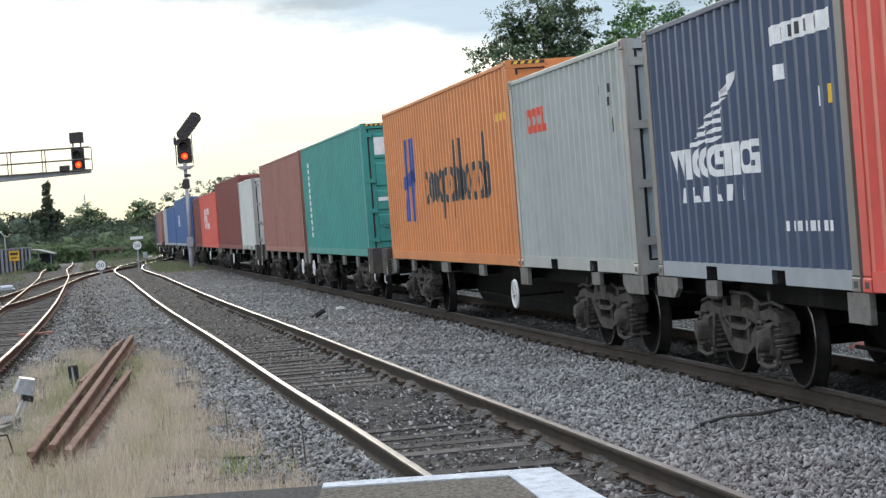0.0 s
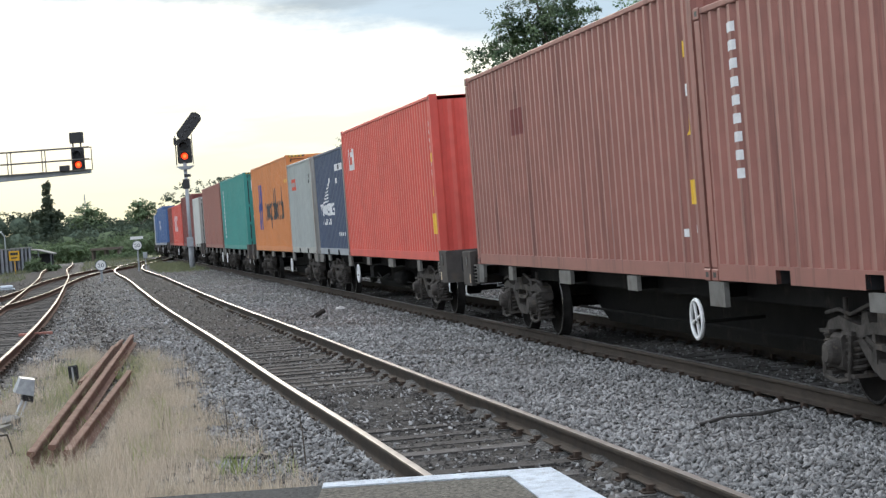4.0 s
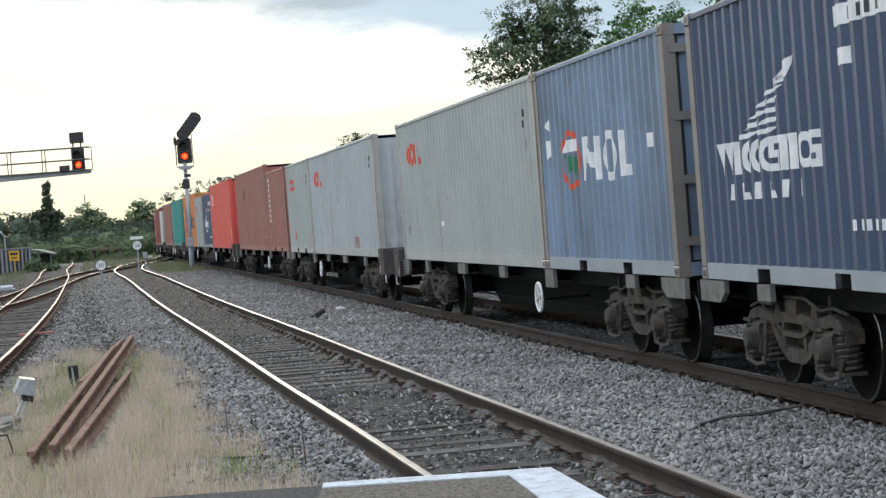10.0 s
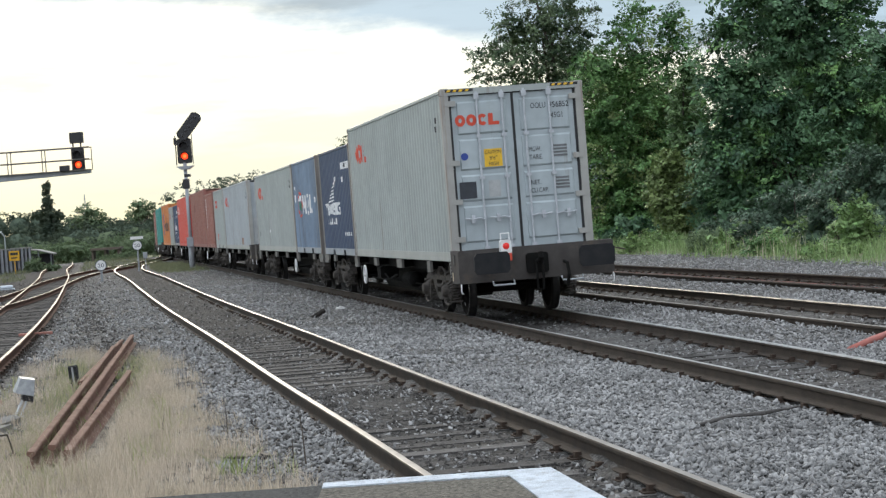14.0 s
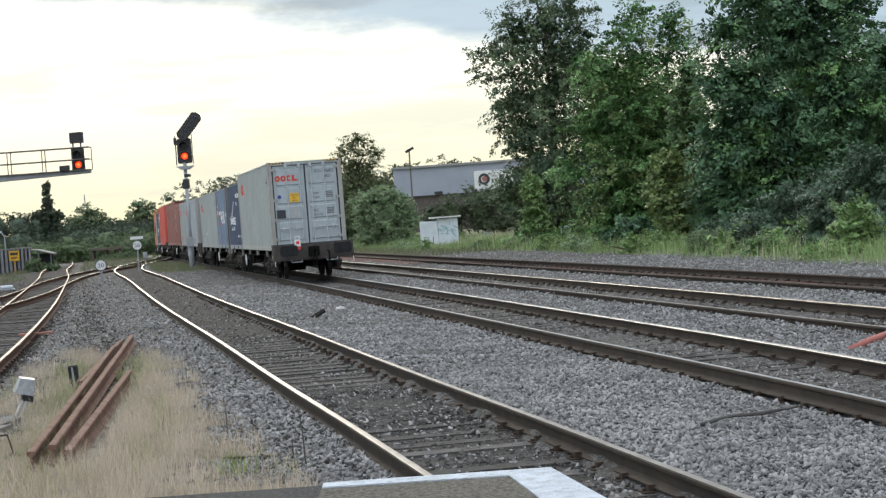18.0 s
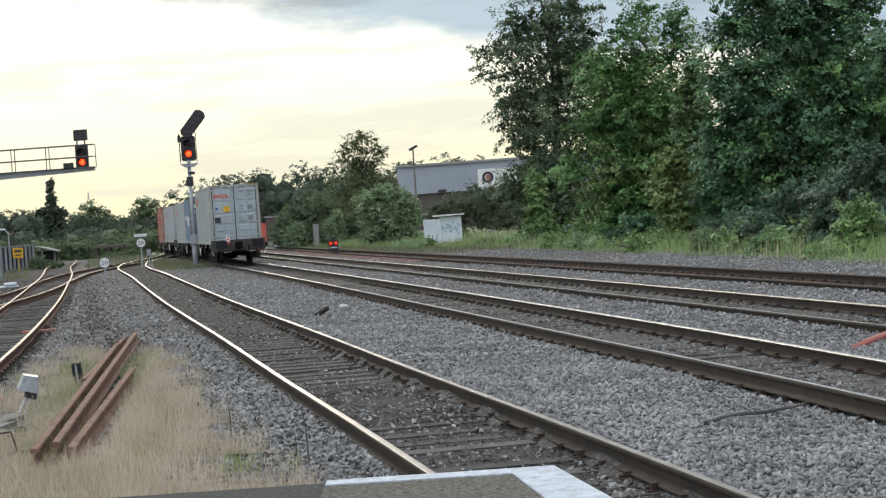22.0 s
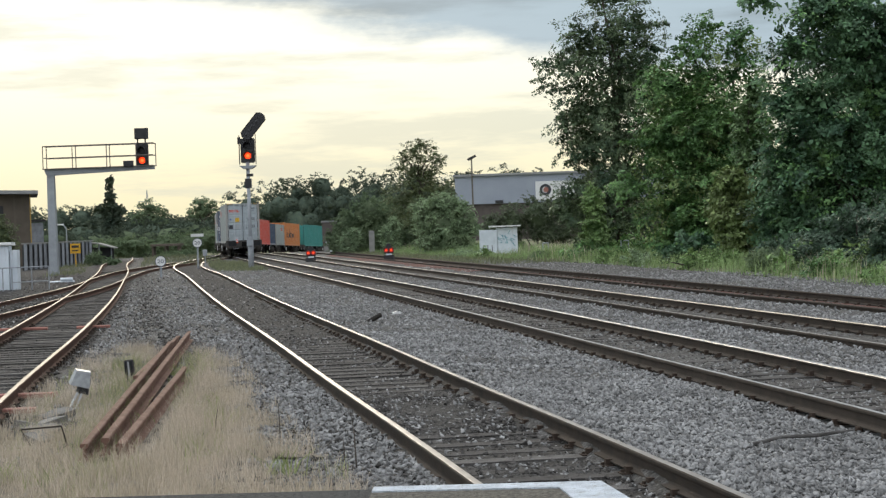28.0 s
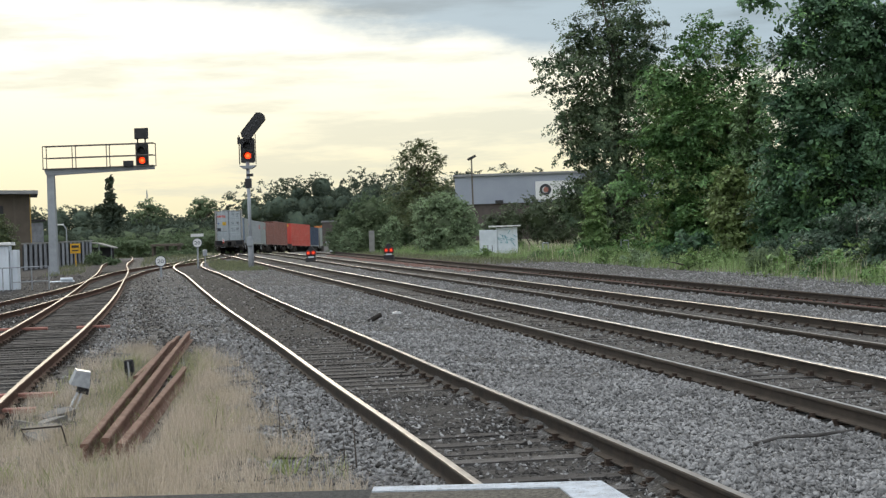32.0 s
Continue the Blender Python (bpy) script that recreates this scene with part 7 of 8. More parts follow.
def signal_head(parent, x, z, w=0.74, h=1.28):
    hd = part("signal_head", Build().prism([(x + a, z + b) for a, b in rounded(w, h, 0.10)], -0.06, 0.02, axis="y").box(x - w * 0.36, x + w * 0.36, 0.02, 0.24, z - h * 0.44, z + h * 0.44, bev=0.03), SIGNAL_BLACK, parent, "black signal head")
    for k, dz in enumerate((-0.27, 0.24)):
        zz = z + dz
        hood = Build()
        seg = 10
        for rr in (0.215, 0.205):       # open visor over the lens
            for i in range(seg + 1):
                a = radians(-25 + 230 * i / seg)
                hood.v += [(x + rr * math.cos(a), -0.06, zz + rr * math.sin(a)), (x + rr * math.cos(a), -0.06 - (0.34 if 0 < i < seg else 0.2), zz + rr * math.sin(a))]
        for s in range(2):
            for i in range(seg):
                o = s * 2 * (seg + 1) + 2 * i
                hood.f.append((o, o + 1, o + 3, o + 2)); hood.m.append(0)
        part("visor", hood, SIGNAL_BLACK, hd)
        part("lens", Build().turned([(0.0, -0.085), (0.10, -0.08), (0.17, -0.062)], 20, "y", (x, 0, zz)), SIGNAL_RED if k == 0 else BLACK, hd, "lit red lens" if k == 0 else "dark unlit lens", True)
        if k == 0:
            part("lens_core", Build().turned([(0.0, -0.10), (0.07, -0.095), (0.09, -0.084)], 16, "y", (x, 0, zz)), SIGNAL_CORE, hd, "", True)
    return hd


def build_signals():
    s = thing("post_signal", "grey post signal showing red with a slanted route indicator", "railway signal", at=Matrix.Translation((-12.94, 102.2, -0.22)))
    part("post", Build().tube([(0, 0, -0.3), (0, 0, 5.6)], 0.095, 14), GALV, s, smooth=True)
    part("sleeve", Build().tube([(0.0, 0, -0.3), (0.0, 0, 1.45), (0, 0, 1.5)], [0.15, 0.15, 0.10], 14).box(-0.28, 0.28, -0.28, 0.28, -0.3, 0.06), GALV, s, "lighter lower sleeve", True)
    part("cabinet", Build().box(-0.16, 0.16, -0.28, -0.10, 1.25, 1.75, bev=0.03), GALV, s)
    part("post_bracket", Build().box(-0.16, 0.16, -0.12, 0.12, 4.25, 4.75).box(-0.07, 0.26, -0.1, 0.1, 4.86, 5.0), SIGNAL_BLACK, s)
    part("platform", Build().prism([(-0.45, 5.42), (0.45, 5.42), (0.2, 5.25), (-0.2, 5.25)], -0.2, 0.35, axis="y"), GALV, s)
    signal_head(s, 0.03, 6.20)
    part("side_ladder", Build().tube([(-0.42, 0.05, 5.5), (-0.42, 0.05, 7.0)], 0.03, 6).tube([(0.43, 0.05, 5.5), (0.43, 0.05, 7.0), (0.35, 0.05, 7.2)], 0.022, 6).box(-0.50, -0.36, 0.0, 0.12, 6.55, 6.9), SIGNAL_BLACK, s)
    # slanted route indicator
    c, d, hw, L = Vector((0.35, 0, 7.45)), Vector((math.sin(radians(40)), 0, math.cos(radians(40)))), 0.30, 1.0
    nrm = Vector((d.z, 0, -d.x))
    L = 0.80
    oct_ = [(-hw, -L + 0.15), (-hw * 0.4, -L), (hw * 0.4, -L), (hw, -L + 0.15), (hw, L - 0.15), (hw * 0.4, L), (-hw * 0.4, L), (-hw, L - 0.15)]
    pts = [c + nrm * a + d * b for a, b in oct_]
    ri = part("route_indicator", Build().prism([(p.x, p.z) for p in pts], -0.18, 0.10, axis="y"), SIGNAL_BLACK, s, "black slanted route indicator")
    for k in range(5):
        p = c + d * (-0.56 + 0.28 * k)
        part("indicator_lamp", Build().turned([(0.0, -0.20), (0.055, -0.195), (0.075, -0.18)], 12, "y", (p.x, 0, p.z)), BLACK, ri)
    part("indicator_stem", Build().prism([(-0.1, 6.84), (0.16, 6.84), (0.1, 7.05), (-0.02, 7.05)], -0.06, 0.06, axis="y"), SIGNAL_BLACK, s)

    g = thing("cantilever_signal", "grey cantilever gantry with handrails and a red signal", "railway signal", at=Matrix.Translation((-23.46, 103.4, -0.22)))
    part("column", Build().add([(-0.22, -0.22, -0.3), (0.22, -0.22, -0.3), (0.22, 0.22, -0.3), (-0.22, 0.22, -0.3), (-0.18, -0.18, 5.5), (0.18, -0.18, 5.5), (0.18, 0.18, 5.5), (-0.18, 0.18, 5.5)],
                               [(0, 1, 5, 4), (1, 2, 6, 5), (2, 3, 7, 6), (3, 0, 4, 7), (4, 5, 6, 7), (3, 2, 1, 0)]), GALV, g)
    part("base_plate", Build().box(-0.42, 0.42, -0.42, 0.42, -0.3, 0.05), GALV, g)
    part("beam", Build().prism([(-0.30, 5.62), (5.45, 5.62), (5.45, 5.46), (0.6, 5.32), (0.25, 5.30), (-0.2, 5.34)], -0.25, 0.25, axis="y"), GALV, g)
    part("walkway", Build().box(-0.35, 5.5, -0.45, 0.45, 5.62, 5.66), RAILING, g)
    for y in (-0.43, 0.43):
        for x in (-0.30, 1.25, 3.05, 4.6):
            part("rail_post", Build().tube([(x, y, 5.64), (x, y, 6.82)], 0.028, 6), RAILING, g)
        for z in (6.2, 6.82):
            part("handrail", Build().tube([(-0.30, y, z), (5.48, y, z)], 0.024, 6), RAILING, g)
    part("end_rail", Build().tube([(-0.30, -0.43, 6.82), (-0.30, 0.43, 6.82)], 0.024, 6).tube([(5.48, -0.43, 6.82), (5.48, 0.43, 6.82), (5.48, 0.43, 5.64)], 0.024, 6), RAILING, g)
    part("lamp_box", Build().box(3.95, 4.45, -0.62, -0.40, 5.62, 5.92, bev=0.03), SIGNAL_BLACK, g)
    signal_head(g, 4.85, 6.20, 0.66, 1.25)
    part("number_box", Build().box(4.50, 5.16, -0.2, 0.25, 7.06, 7.62, bev=0.03).box(4.6, 4.66, -0.05, 0.05, 6.82, 7.06).box(5.0, 5.06, -0.05, 0.05, 6.82, 7.06), SIGNAL_BLACK, g, "black indicator box")

    ink = mat("dark_blue_sign_print", (0.03, 0.045, 0.08), None, 6.0, 0.5)
    for x, y, z, r, h, extra in ((-15.33, 88.8, 0.60, 0.24, 0.84, False), (-16.9, 110.0, 1.27, 0.26, 1.5, True)):
        sg = thing("speed_sign", "round white speed sign reading 20 on a short post", "speed sign", at=Matrix.Translation((x, y, z)), group="speed signs")
        part("post", Build().tube([(0, 0.05, -h), (0, 0.05, 0.2)], 0.05, 8), GALV, sg)
        part("plate", Build().turned([(0.0, -0.012), (r, -0.012), (r, 0.012), (0.0, 0.012)], 28, "y"), WHITE, sg)
        part("rim", Build().turned([(r * 0.93, -0.016), (r * 1.03, -0.016), (r * 1.03, 0.014), (r * 0.93, 0.014)], 28, "y"), ink, sg, "dark rim")
        bm = Build()
        for poly in writing("20", -r * 0.62, -r * 0.36, r * 1.02, r * 1.24):
            bm.add([(a, -0.017, b) for a, b in poly], [tuple(range(len(poly)))])
        part("numerals", bm, ink, sg)
        if extra:
            part("upper_plate", Build().box(-0.36, 0.36, -0.012, 0.012, 0.34, 0.50), WHITE, sg, "white strip plate")
            part("relay_box", Build().box(0.30, 0.52, -0.1, 0.1, -0.75, -0.4, bev=0.02).tube([(0.41, 0.0, -0.75), (0.41, 0.0, -1.5)], 0.03, 6), GALV, sg)

    for x, y in ((-11.16, 116.0), (-6.62, 116.5)):
        gs = thing("ground_signal", "small black ground signal with two red lights", "ground signal", at=Matrix.Translation((x, y, -0.22)), group="ground signals")
        part("base", Build().box(-0.30, 0.30, -0.2, 0.25, -0.1, 0.36, bev=0.03), SIGNAL_BLACK, gs)
        part("neck", Build().box(-0.16, 0.16, -0.05, 0.2, 0.36, 0.46), GREY_DOOR, gs, "pale neck plate")
        part("head", Build().prism([(-0.27, 0.44), (0.27, 0.44), (0.29, 0.74), (0.16, 0.86), (-0.16, 0.86), (-0.29, 0.74)], -0.06, 0.2, axis="y"), SIGNAL_BLACK, gs)
        part("dome", Build().prism([(-0.13, 0.86), (0.13, 0.86), (0.10, 1.0), (0.0, 1.04), (-0.10, 1.0)], -0.05, 0.18, axis="y"), SIGNAL_BLACK, gs)
        for sx in (-0.15, 0.15):
            part("housing", Build().turned([(0.07, -0.062), (0.135, -0.062), (0.135, -0.10), (0.12, -0.11), (0.07, -0.07)], 16, "y", (sx, 0, 0.64)), DULL_RED, gs, "red lamp housing", True)
            part("lens", Build().turned([(0.0, -0.09), (0.04, -0.085), (0.056, -0.065)], 14, "y", (sx, 0, 0.64)), SIGNAL_RED, gs, "lit red lens", True)


def build_sheds():
    # white relay cabinet with graffiti
    c = thing("relay_cabinet", "weathered white trackside cabinet with teal graffiti", "cabinet", at=pose(-0.15, 122.2, -0.3, 0, 0, 4))
    part("left_unit", Build().box(-1.15, -0.12, -0.4, 0.5, 0, 1.68, bev=0.03), GREY_DOOR, c)
    part("right_unit", Build().box(-0.10, 1.15, -0.3, 0.6, 0, 1.80, bev=0.03), GREY_DOOR, c)
    part("roof", Build().prism([(-0.55, 1.84), (1.35, 1.86), (1.35, 1.93), (-0.55, 1.93)], -0.55, 0.75, axis="y"), WHITE, c, "pale sheet roof")
    for x in (-1.0, -0.72, -0.45):
        part("door_seam", Build().box(x, x + 0.04, -0.412, -0.4, 0.1, 0.75), SIGNAL_BLACK, c)
    r = np.random.default_rng(3)
    for k in range(14):
        x, z = 0.05 + 0.95 * r.random(), 0.75 + 0.8 * r.random()
        part("graffiti_stroke", Build().tube([(x, -0.306, z), (x + r.normal(0, 0.12), -0.306, z + r.normal(0, 0.12)), (x + r.normal(0, 0.16), -0.306, z + r.normal(0, 0.14))], 0.02, 4), GRAFFITI, c, "teal spray stroke")
    # warehouse
    w = thing("warehouse", "pale blue-grey clad warehouse with a white sign", "warehouse", at=Matrix.Translation((0, 220, 0)))
    part("lower_wall", Build().box(-4.6, 40, 0.3, 30, -2, 3.95), BRICK, w)
    cl = Build()
    xs = np.arange(-4.9, 40, 0.5)
    for x in xs:
        cl.box(x, x + 0.30, -0.012, 0.0, 3.95, 7.05).box(x + 0.30, x + 0.5, 0.0, 0.04, 3.95, 7.05)
    part("cladding", cl, WALL_GREY, w)
    part("end_wall", Build().box(-4.9, -4.6, 0.04, 30, 3.95, 7.05), WALL_GREY, w)
    part("roof", Build().box(-5.1, 40.2, -0.3, 30.3, 7.05, 7.28), ROOF_GREY, w)
    sgn = part("sign_board", Build().box(4.0, 10.5, -0.16, -0.05, 4.15, 6.25), WHITE, w, "white sign board")
    part("ring_mark", Build().turned([(0.34, -0.17), (0.64, -0.17), (0.64, -0.19), (0.34, -0.19), (0.34, -0.17)], 24, "y", (5.1, 0, 5.3)), DARK_PANEL, sgn)
    part("ring_mark", Build().turned([(0.0, -0.175), (0.30, -0.175)], 20, "y", (5.16, 0, 5.3)), PINK_BOARD, sgn)
    part("word_shape", Build().box(6.8, 7.3, -0.175, -0.165, 4.8, 5.7).box(7.6, 8.0, -0.175, -0.165, 4.8, 5.5).box(8.3, 8.7, -0.175, -0.165, 4.8, 5.7), DARK_PANEL, sgn)
    part("wall_lamp", Build().box(-0.5, 0.4, -0.5, -0.1, 4.0, 4.3), SIGNAL_BLACK, w)
    f = thing("floodlight_mast", "thin grey mast with a tilted floodlight", "floodlight", at=Matrix.Translation((-2.7, 200, -1.0)))
    part("mast", Build().tube([(0, 0, 0), (0, 0, 9.4)], [0.11, 0.07], 8), RAILING, f)
    part("lamp_head", Build().prism([(-0.45, 9.35), (0.40, 9.75), (0.50, 9.55), (-0.30, 9.15)], -0.3, 0.3, axis="y"), SIGNAL_BLACK, f)
    # brown wall by the far curve
    b = thing("brick_building", "low brown brick building beside the far curve", "building", at=Matrix.Translation((-18.62, 200, 0)))
    part("wall", Build().box(0.6, 5.0, 0, 5, -2.0, 2.45), BRICK, b)
    part("roof", Build().box(0.5, 5.1, -0.15, 5.1, 2.45, 2.62), ROOF_GREY, b)
    part("door", Build().box(0.9, 1.7, -0.03, 0.0, -2.0, 0.5), GREY_DOOR, b)
    p = thing("grey_pillar", "pale concrete pillar in the scrub", "pillar", at=Matrix.Translation((-9.72, 149.2, -0.55)), b=Build().box(-0.2, 0.2, -0.2, 0.2, 0, 2.1, bev=0.04), mats=CONCRETE)
    p = thing("grey_pillar", "pale concrete pillar near the brick building", "pillar", at=Matrix.Translation((-15.4, 175, -1.0)), b=Build().box(-0.25, 0.25, -0.2, 0.2, 0, 1.5, bev=0.04), mats=CONCRETE)
    # buildings on the siding side
    h = thing("brown_building", "brown rendered building with an overhanging flat roof", "building", at=pose(-33.3, 140, 0, 0, 0, 13.6))
    part("wall", Build().box(-14, 0, 0, 12, -1, 5.0), TAN, h)
    part("roof", Build().prism([(-14.5, 5.35), (0.55, 4.98), (0.55, 5.22), (-14.5, 5.66)], -0.9, 12.5, axis="y"), ROOF_GREY, h, "pale grey flat roof")
    part("gutter_board", Build().box(-0.07, 0.01, -0.03, 0.0, -1, 5.0), OCHRE, h, "thin ochre corner strip")
    part("window", Build().box(-3.2, -1.9, -0.04, 0.0, 2.2, 4.2), SIGNAL_BLACK, h)
    h = thing("green_shed", "small grey-green shed behind the building", "shed", at=pose(-37.9, 160, -0.4, 0, 0, 13.6))
    part("wall", Build().box(-3, 0.8, 0, 5, 0, 3.5), FENCE_PALE, h)
    part("roof", Build().box(-3.2, 1.0, -0.2, 5.2, 3.6, 3.75), SIGNAL_BLACK, h)
    f = thing("paling_fence", "dark board fence with pale upright slats", "fence")
    L0, L1 = Vector((-29.3, 121.0, -0.3)), Vector((-30.1, 145.5, -0.3))
    d = (L1 - L0)
    ang = math.atan2(d.y, d.x)
    n = 16
    for k in range(n):
        m = Matrix.Translation(L0 + d * (k / n)) @ Matrix.Rotation(ang, 4, "Z")
        part("slat", Build().box(0.0, 0.80, -0.04, 0.0, 0.02, 1.78, bev=0.01), FENCE_PALE, f, at=m)
    part("back_board", Build().box(0, d.length, 0.05, 0.10, 0.0, 1.72), SIGNAL_BLACK, f, at=Matrix.Translation(L0) @ Matrix.Rotation(ang, 4, "Z"))
    part("top_rail", Build().box(0, d.length, -0.06, 0.14, 1.78, 1.86), CONCRETE, f, at=Matrix.Translation(L0) @ Matrix.Rotation(ang, 4, "Z"))
    s = thing("loading_shelter", "dark open shelter with a pale curved roof edge", "shelter", at=Matrix.Translation((-31.25, 145.8, -0.45)))
    part("back", Build().box(0.1, 2.5, 0.6, 0.8, 0, 1.45), SIGNAL_BLACK, s)
    part("roof", Build().prism([(-0.2, 1.78), (0.7, 1.86), (1.5, 1.78), (2.7, 1.42), (2.7, 1.34), (1.5, 1.70), (0.7, 1.78), (-0.2, 1.70)], -0.3, 1.2, axis="y"), CONCRETE, s, "pale roof edge")
    for x in (0.1, 0.8, 1.5, 2.4):
        part("upright", Build().box(x, x + 0.10, 0, 0.1, 0, 1.65 if x < 2 else 1.38), FENCE_PALE, s)
    for x, y, h, w_ in ((5.75, 95.5, 1.1, 0.36), (2.3, 110.0, 0.95, 0.30)):
        fr = thing("marker_hoop", "thin pale metal hoop standing in the grass", "hoop", at=Matrix.Translation((x, y, -0.35)), group="marker hoops")
        for dx in (0, w_):
            part("upright", Build().tube([(dx, 0, 0), (dx, 0, h)], 0.03, 6), GALV, fr)
        part("top_bar", Build().tube([(0, 0, h), (w_, 0, h)], 0.03, 6), GALV, fr)
    jb = thing("junction_box", "dark grey low junction box in the weeds", "junction box", at=pose(6.75, 93.5, -0.35, 0, 0, 5))
    part("body", Build().box(-0.28, 0.28, -0.2, 0.2, 0, 0.55, bev=0.02), BUFFER, jb)
    part("lid", Build().box(-0.31, 0.31, -0.23, 0.23, 0.55, 0.60, bev=0.015), GALV, jb)
    y = thing("warning_sign", "small yellow warning board on a post", "sign", at=Matrix.Translation((-27.95, 129.5, -0.3)))
    part("board", Build().box(-0.34, 0.34, -0.02, 0.02, 1.05, 1.7), SIGN_YELLOW, y)
    part("post", Build().tube([(0, 0.04, 0), (0, 0.04, 1.5)], 0.04, 6), SIGN_YELLOW, y)
    part("print_bars", Build().box(-0.24, 0.24, -0.026, -0.022, 1.42, 1.58).box(-0.2, 0.2, -0.026, -0.022, 1.2, 1.28), BLACK, y)
    c = thing("equipment_cabinet", "pale grey equipment cabinet with a flat lid", "cabinet", at=pose(-19.55, 75.5, -0.3, 0, 0, 6))
    part("body", Build().box(-1.1, 0.72, -0.5, 0.5, 0, 1.86, bev=0.02), GREY_DOOR, c)
    part("side_unit", Build().box(0.74, 1.02, -0.3, 0.5, 0, 1.70, bev=0.02), GREY_DOOR, c)
    part("lid", Build().box(-1.2, 0.85, -0.6, 0.6, 1.88, 2.0, bev=0.02), WHITE, c)
    part("door_handle", Build().box(0.05, 0.17, -0.53, -0.5, 0.9, 1.0), SIGNAL_BLACK, c)
    rf = thing("pipe_railing", "low grey pipe railing beside the cabinet", "railing", at=Matrix.Translation((-19.0, 73.6, -0.3)))
    for x in (0.0, 0.35, 0.7, 1.25, 1.9):
        part("upright", Build().tube([(x, 0.8 * (x > 1), 0), (x, 0.8 * (x > 1), 1.05)], 0.025, 6), GALV, rf)
    part("top_pipe", Build().tube([(0, 0, 1.05), (0.7, 0, 1.05), (1.9, 0.8, 1.05)], 0.022, 6), GALV, rf)
    part("mid_pipe", Build().tube([(0.7, 0, 0.5), (1.9, 0.8, 0.5)], 0.018, 6), GALV, rf)
    r = np.random.default_rng(8)
    lump = thing("point_motor", "white-painted point motor box beside the siding", "point motor", at=pose(-19.3, 86.5, -0.25, 0, 0, 15) @ Matrix.Scale(0.75, 4))
    part("case", Build().box(-0.7, 0.7, -0.25, 0.25, 0.0, 0.22, bev=0.04), GREY_DOOR, lump)
    part("cover", Build().box(-0.1, 0.6, -0.28, 0.2, 0.22, 0.40, bev=0.05), GREY_DOOR, lump)
    sl = thing("street_lamp", "thin pale street lamp behind the fence", "street lamp", at=Matrix.Translation((-39.6, 180, -0.6)))
    part("column", Build().tube([(0, 0, 0), (0, 0, 3.2), (-0.3, 0, 3.6)], 0.06, 8), GALV, sl)
    part("lantern", Build().box(-0.9, -0.25, -0.1, 0.1, 3.55, 3.68, bev=0.03), WHITE, sl)
    pl = thing("pylon", "distant lattice power pylon over the trees", "pylon", at=Matrix.Translation((-107, 600, -2)))
    pb = Build()
    for sx in (-1, 1):
        pb.tube([(sx * 1.8, 0, 0), (sx * 0.5, 0, 11), (0, 0, 17.5)], 0.12, 4)
    for z, w_ in ((12.0, 3.2), (14.0, 2.8)):
        pb.tube([(-w_, 0, z), (w_, 0, z)], 0.1, 4)
    for k in range(6):
        pb.tube([(-1.7 + 0.2 * k, 0, 1.8 * k), (1.5 - 0.2 * k, 0, 1.8 * k + 1.8)], 0.07, 4)
    part("lattice", pb, GALV, pl)
    br = thing("far_footbridge", "dark low bridge span across the far line", "bridge", at=Matrix.Translation((-36.4, 215, -1.2)))
    part("deck", Build().box(-1.6, 1.7, -1, 1, 1.72, 1.98), TAN, br)
    for x in (-1.4, 0, 1.4):
        part("pier", Build().box(x - 0.1, x + 0.1, -0.8, 0.8, 0, 1.72), TAN, br)


def rail_piece(name, label, p, q, material, lean=0.0, z=0.0):
    """A loose length of rail lying from p to q."""
    p, q = Vector((*p, z)), Vector((*q, z + 0.01))
    b = Build().prism([(y, zz + 0.159) for y, zz in RAIL_PROFILE], 0, (q - p).length)
    d = q - p
    m = Matrix.Translation(p) @ Matrix.Rotation(math.atan2(d.y, d.x), 4, "Z") @ Matrix.Rotation(lean, 4, "X")
    return thing(name, label, "rail", at=m, group="stacked loose rails", b=b, mats=material)


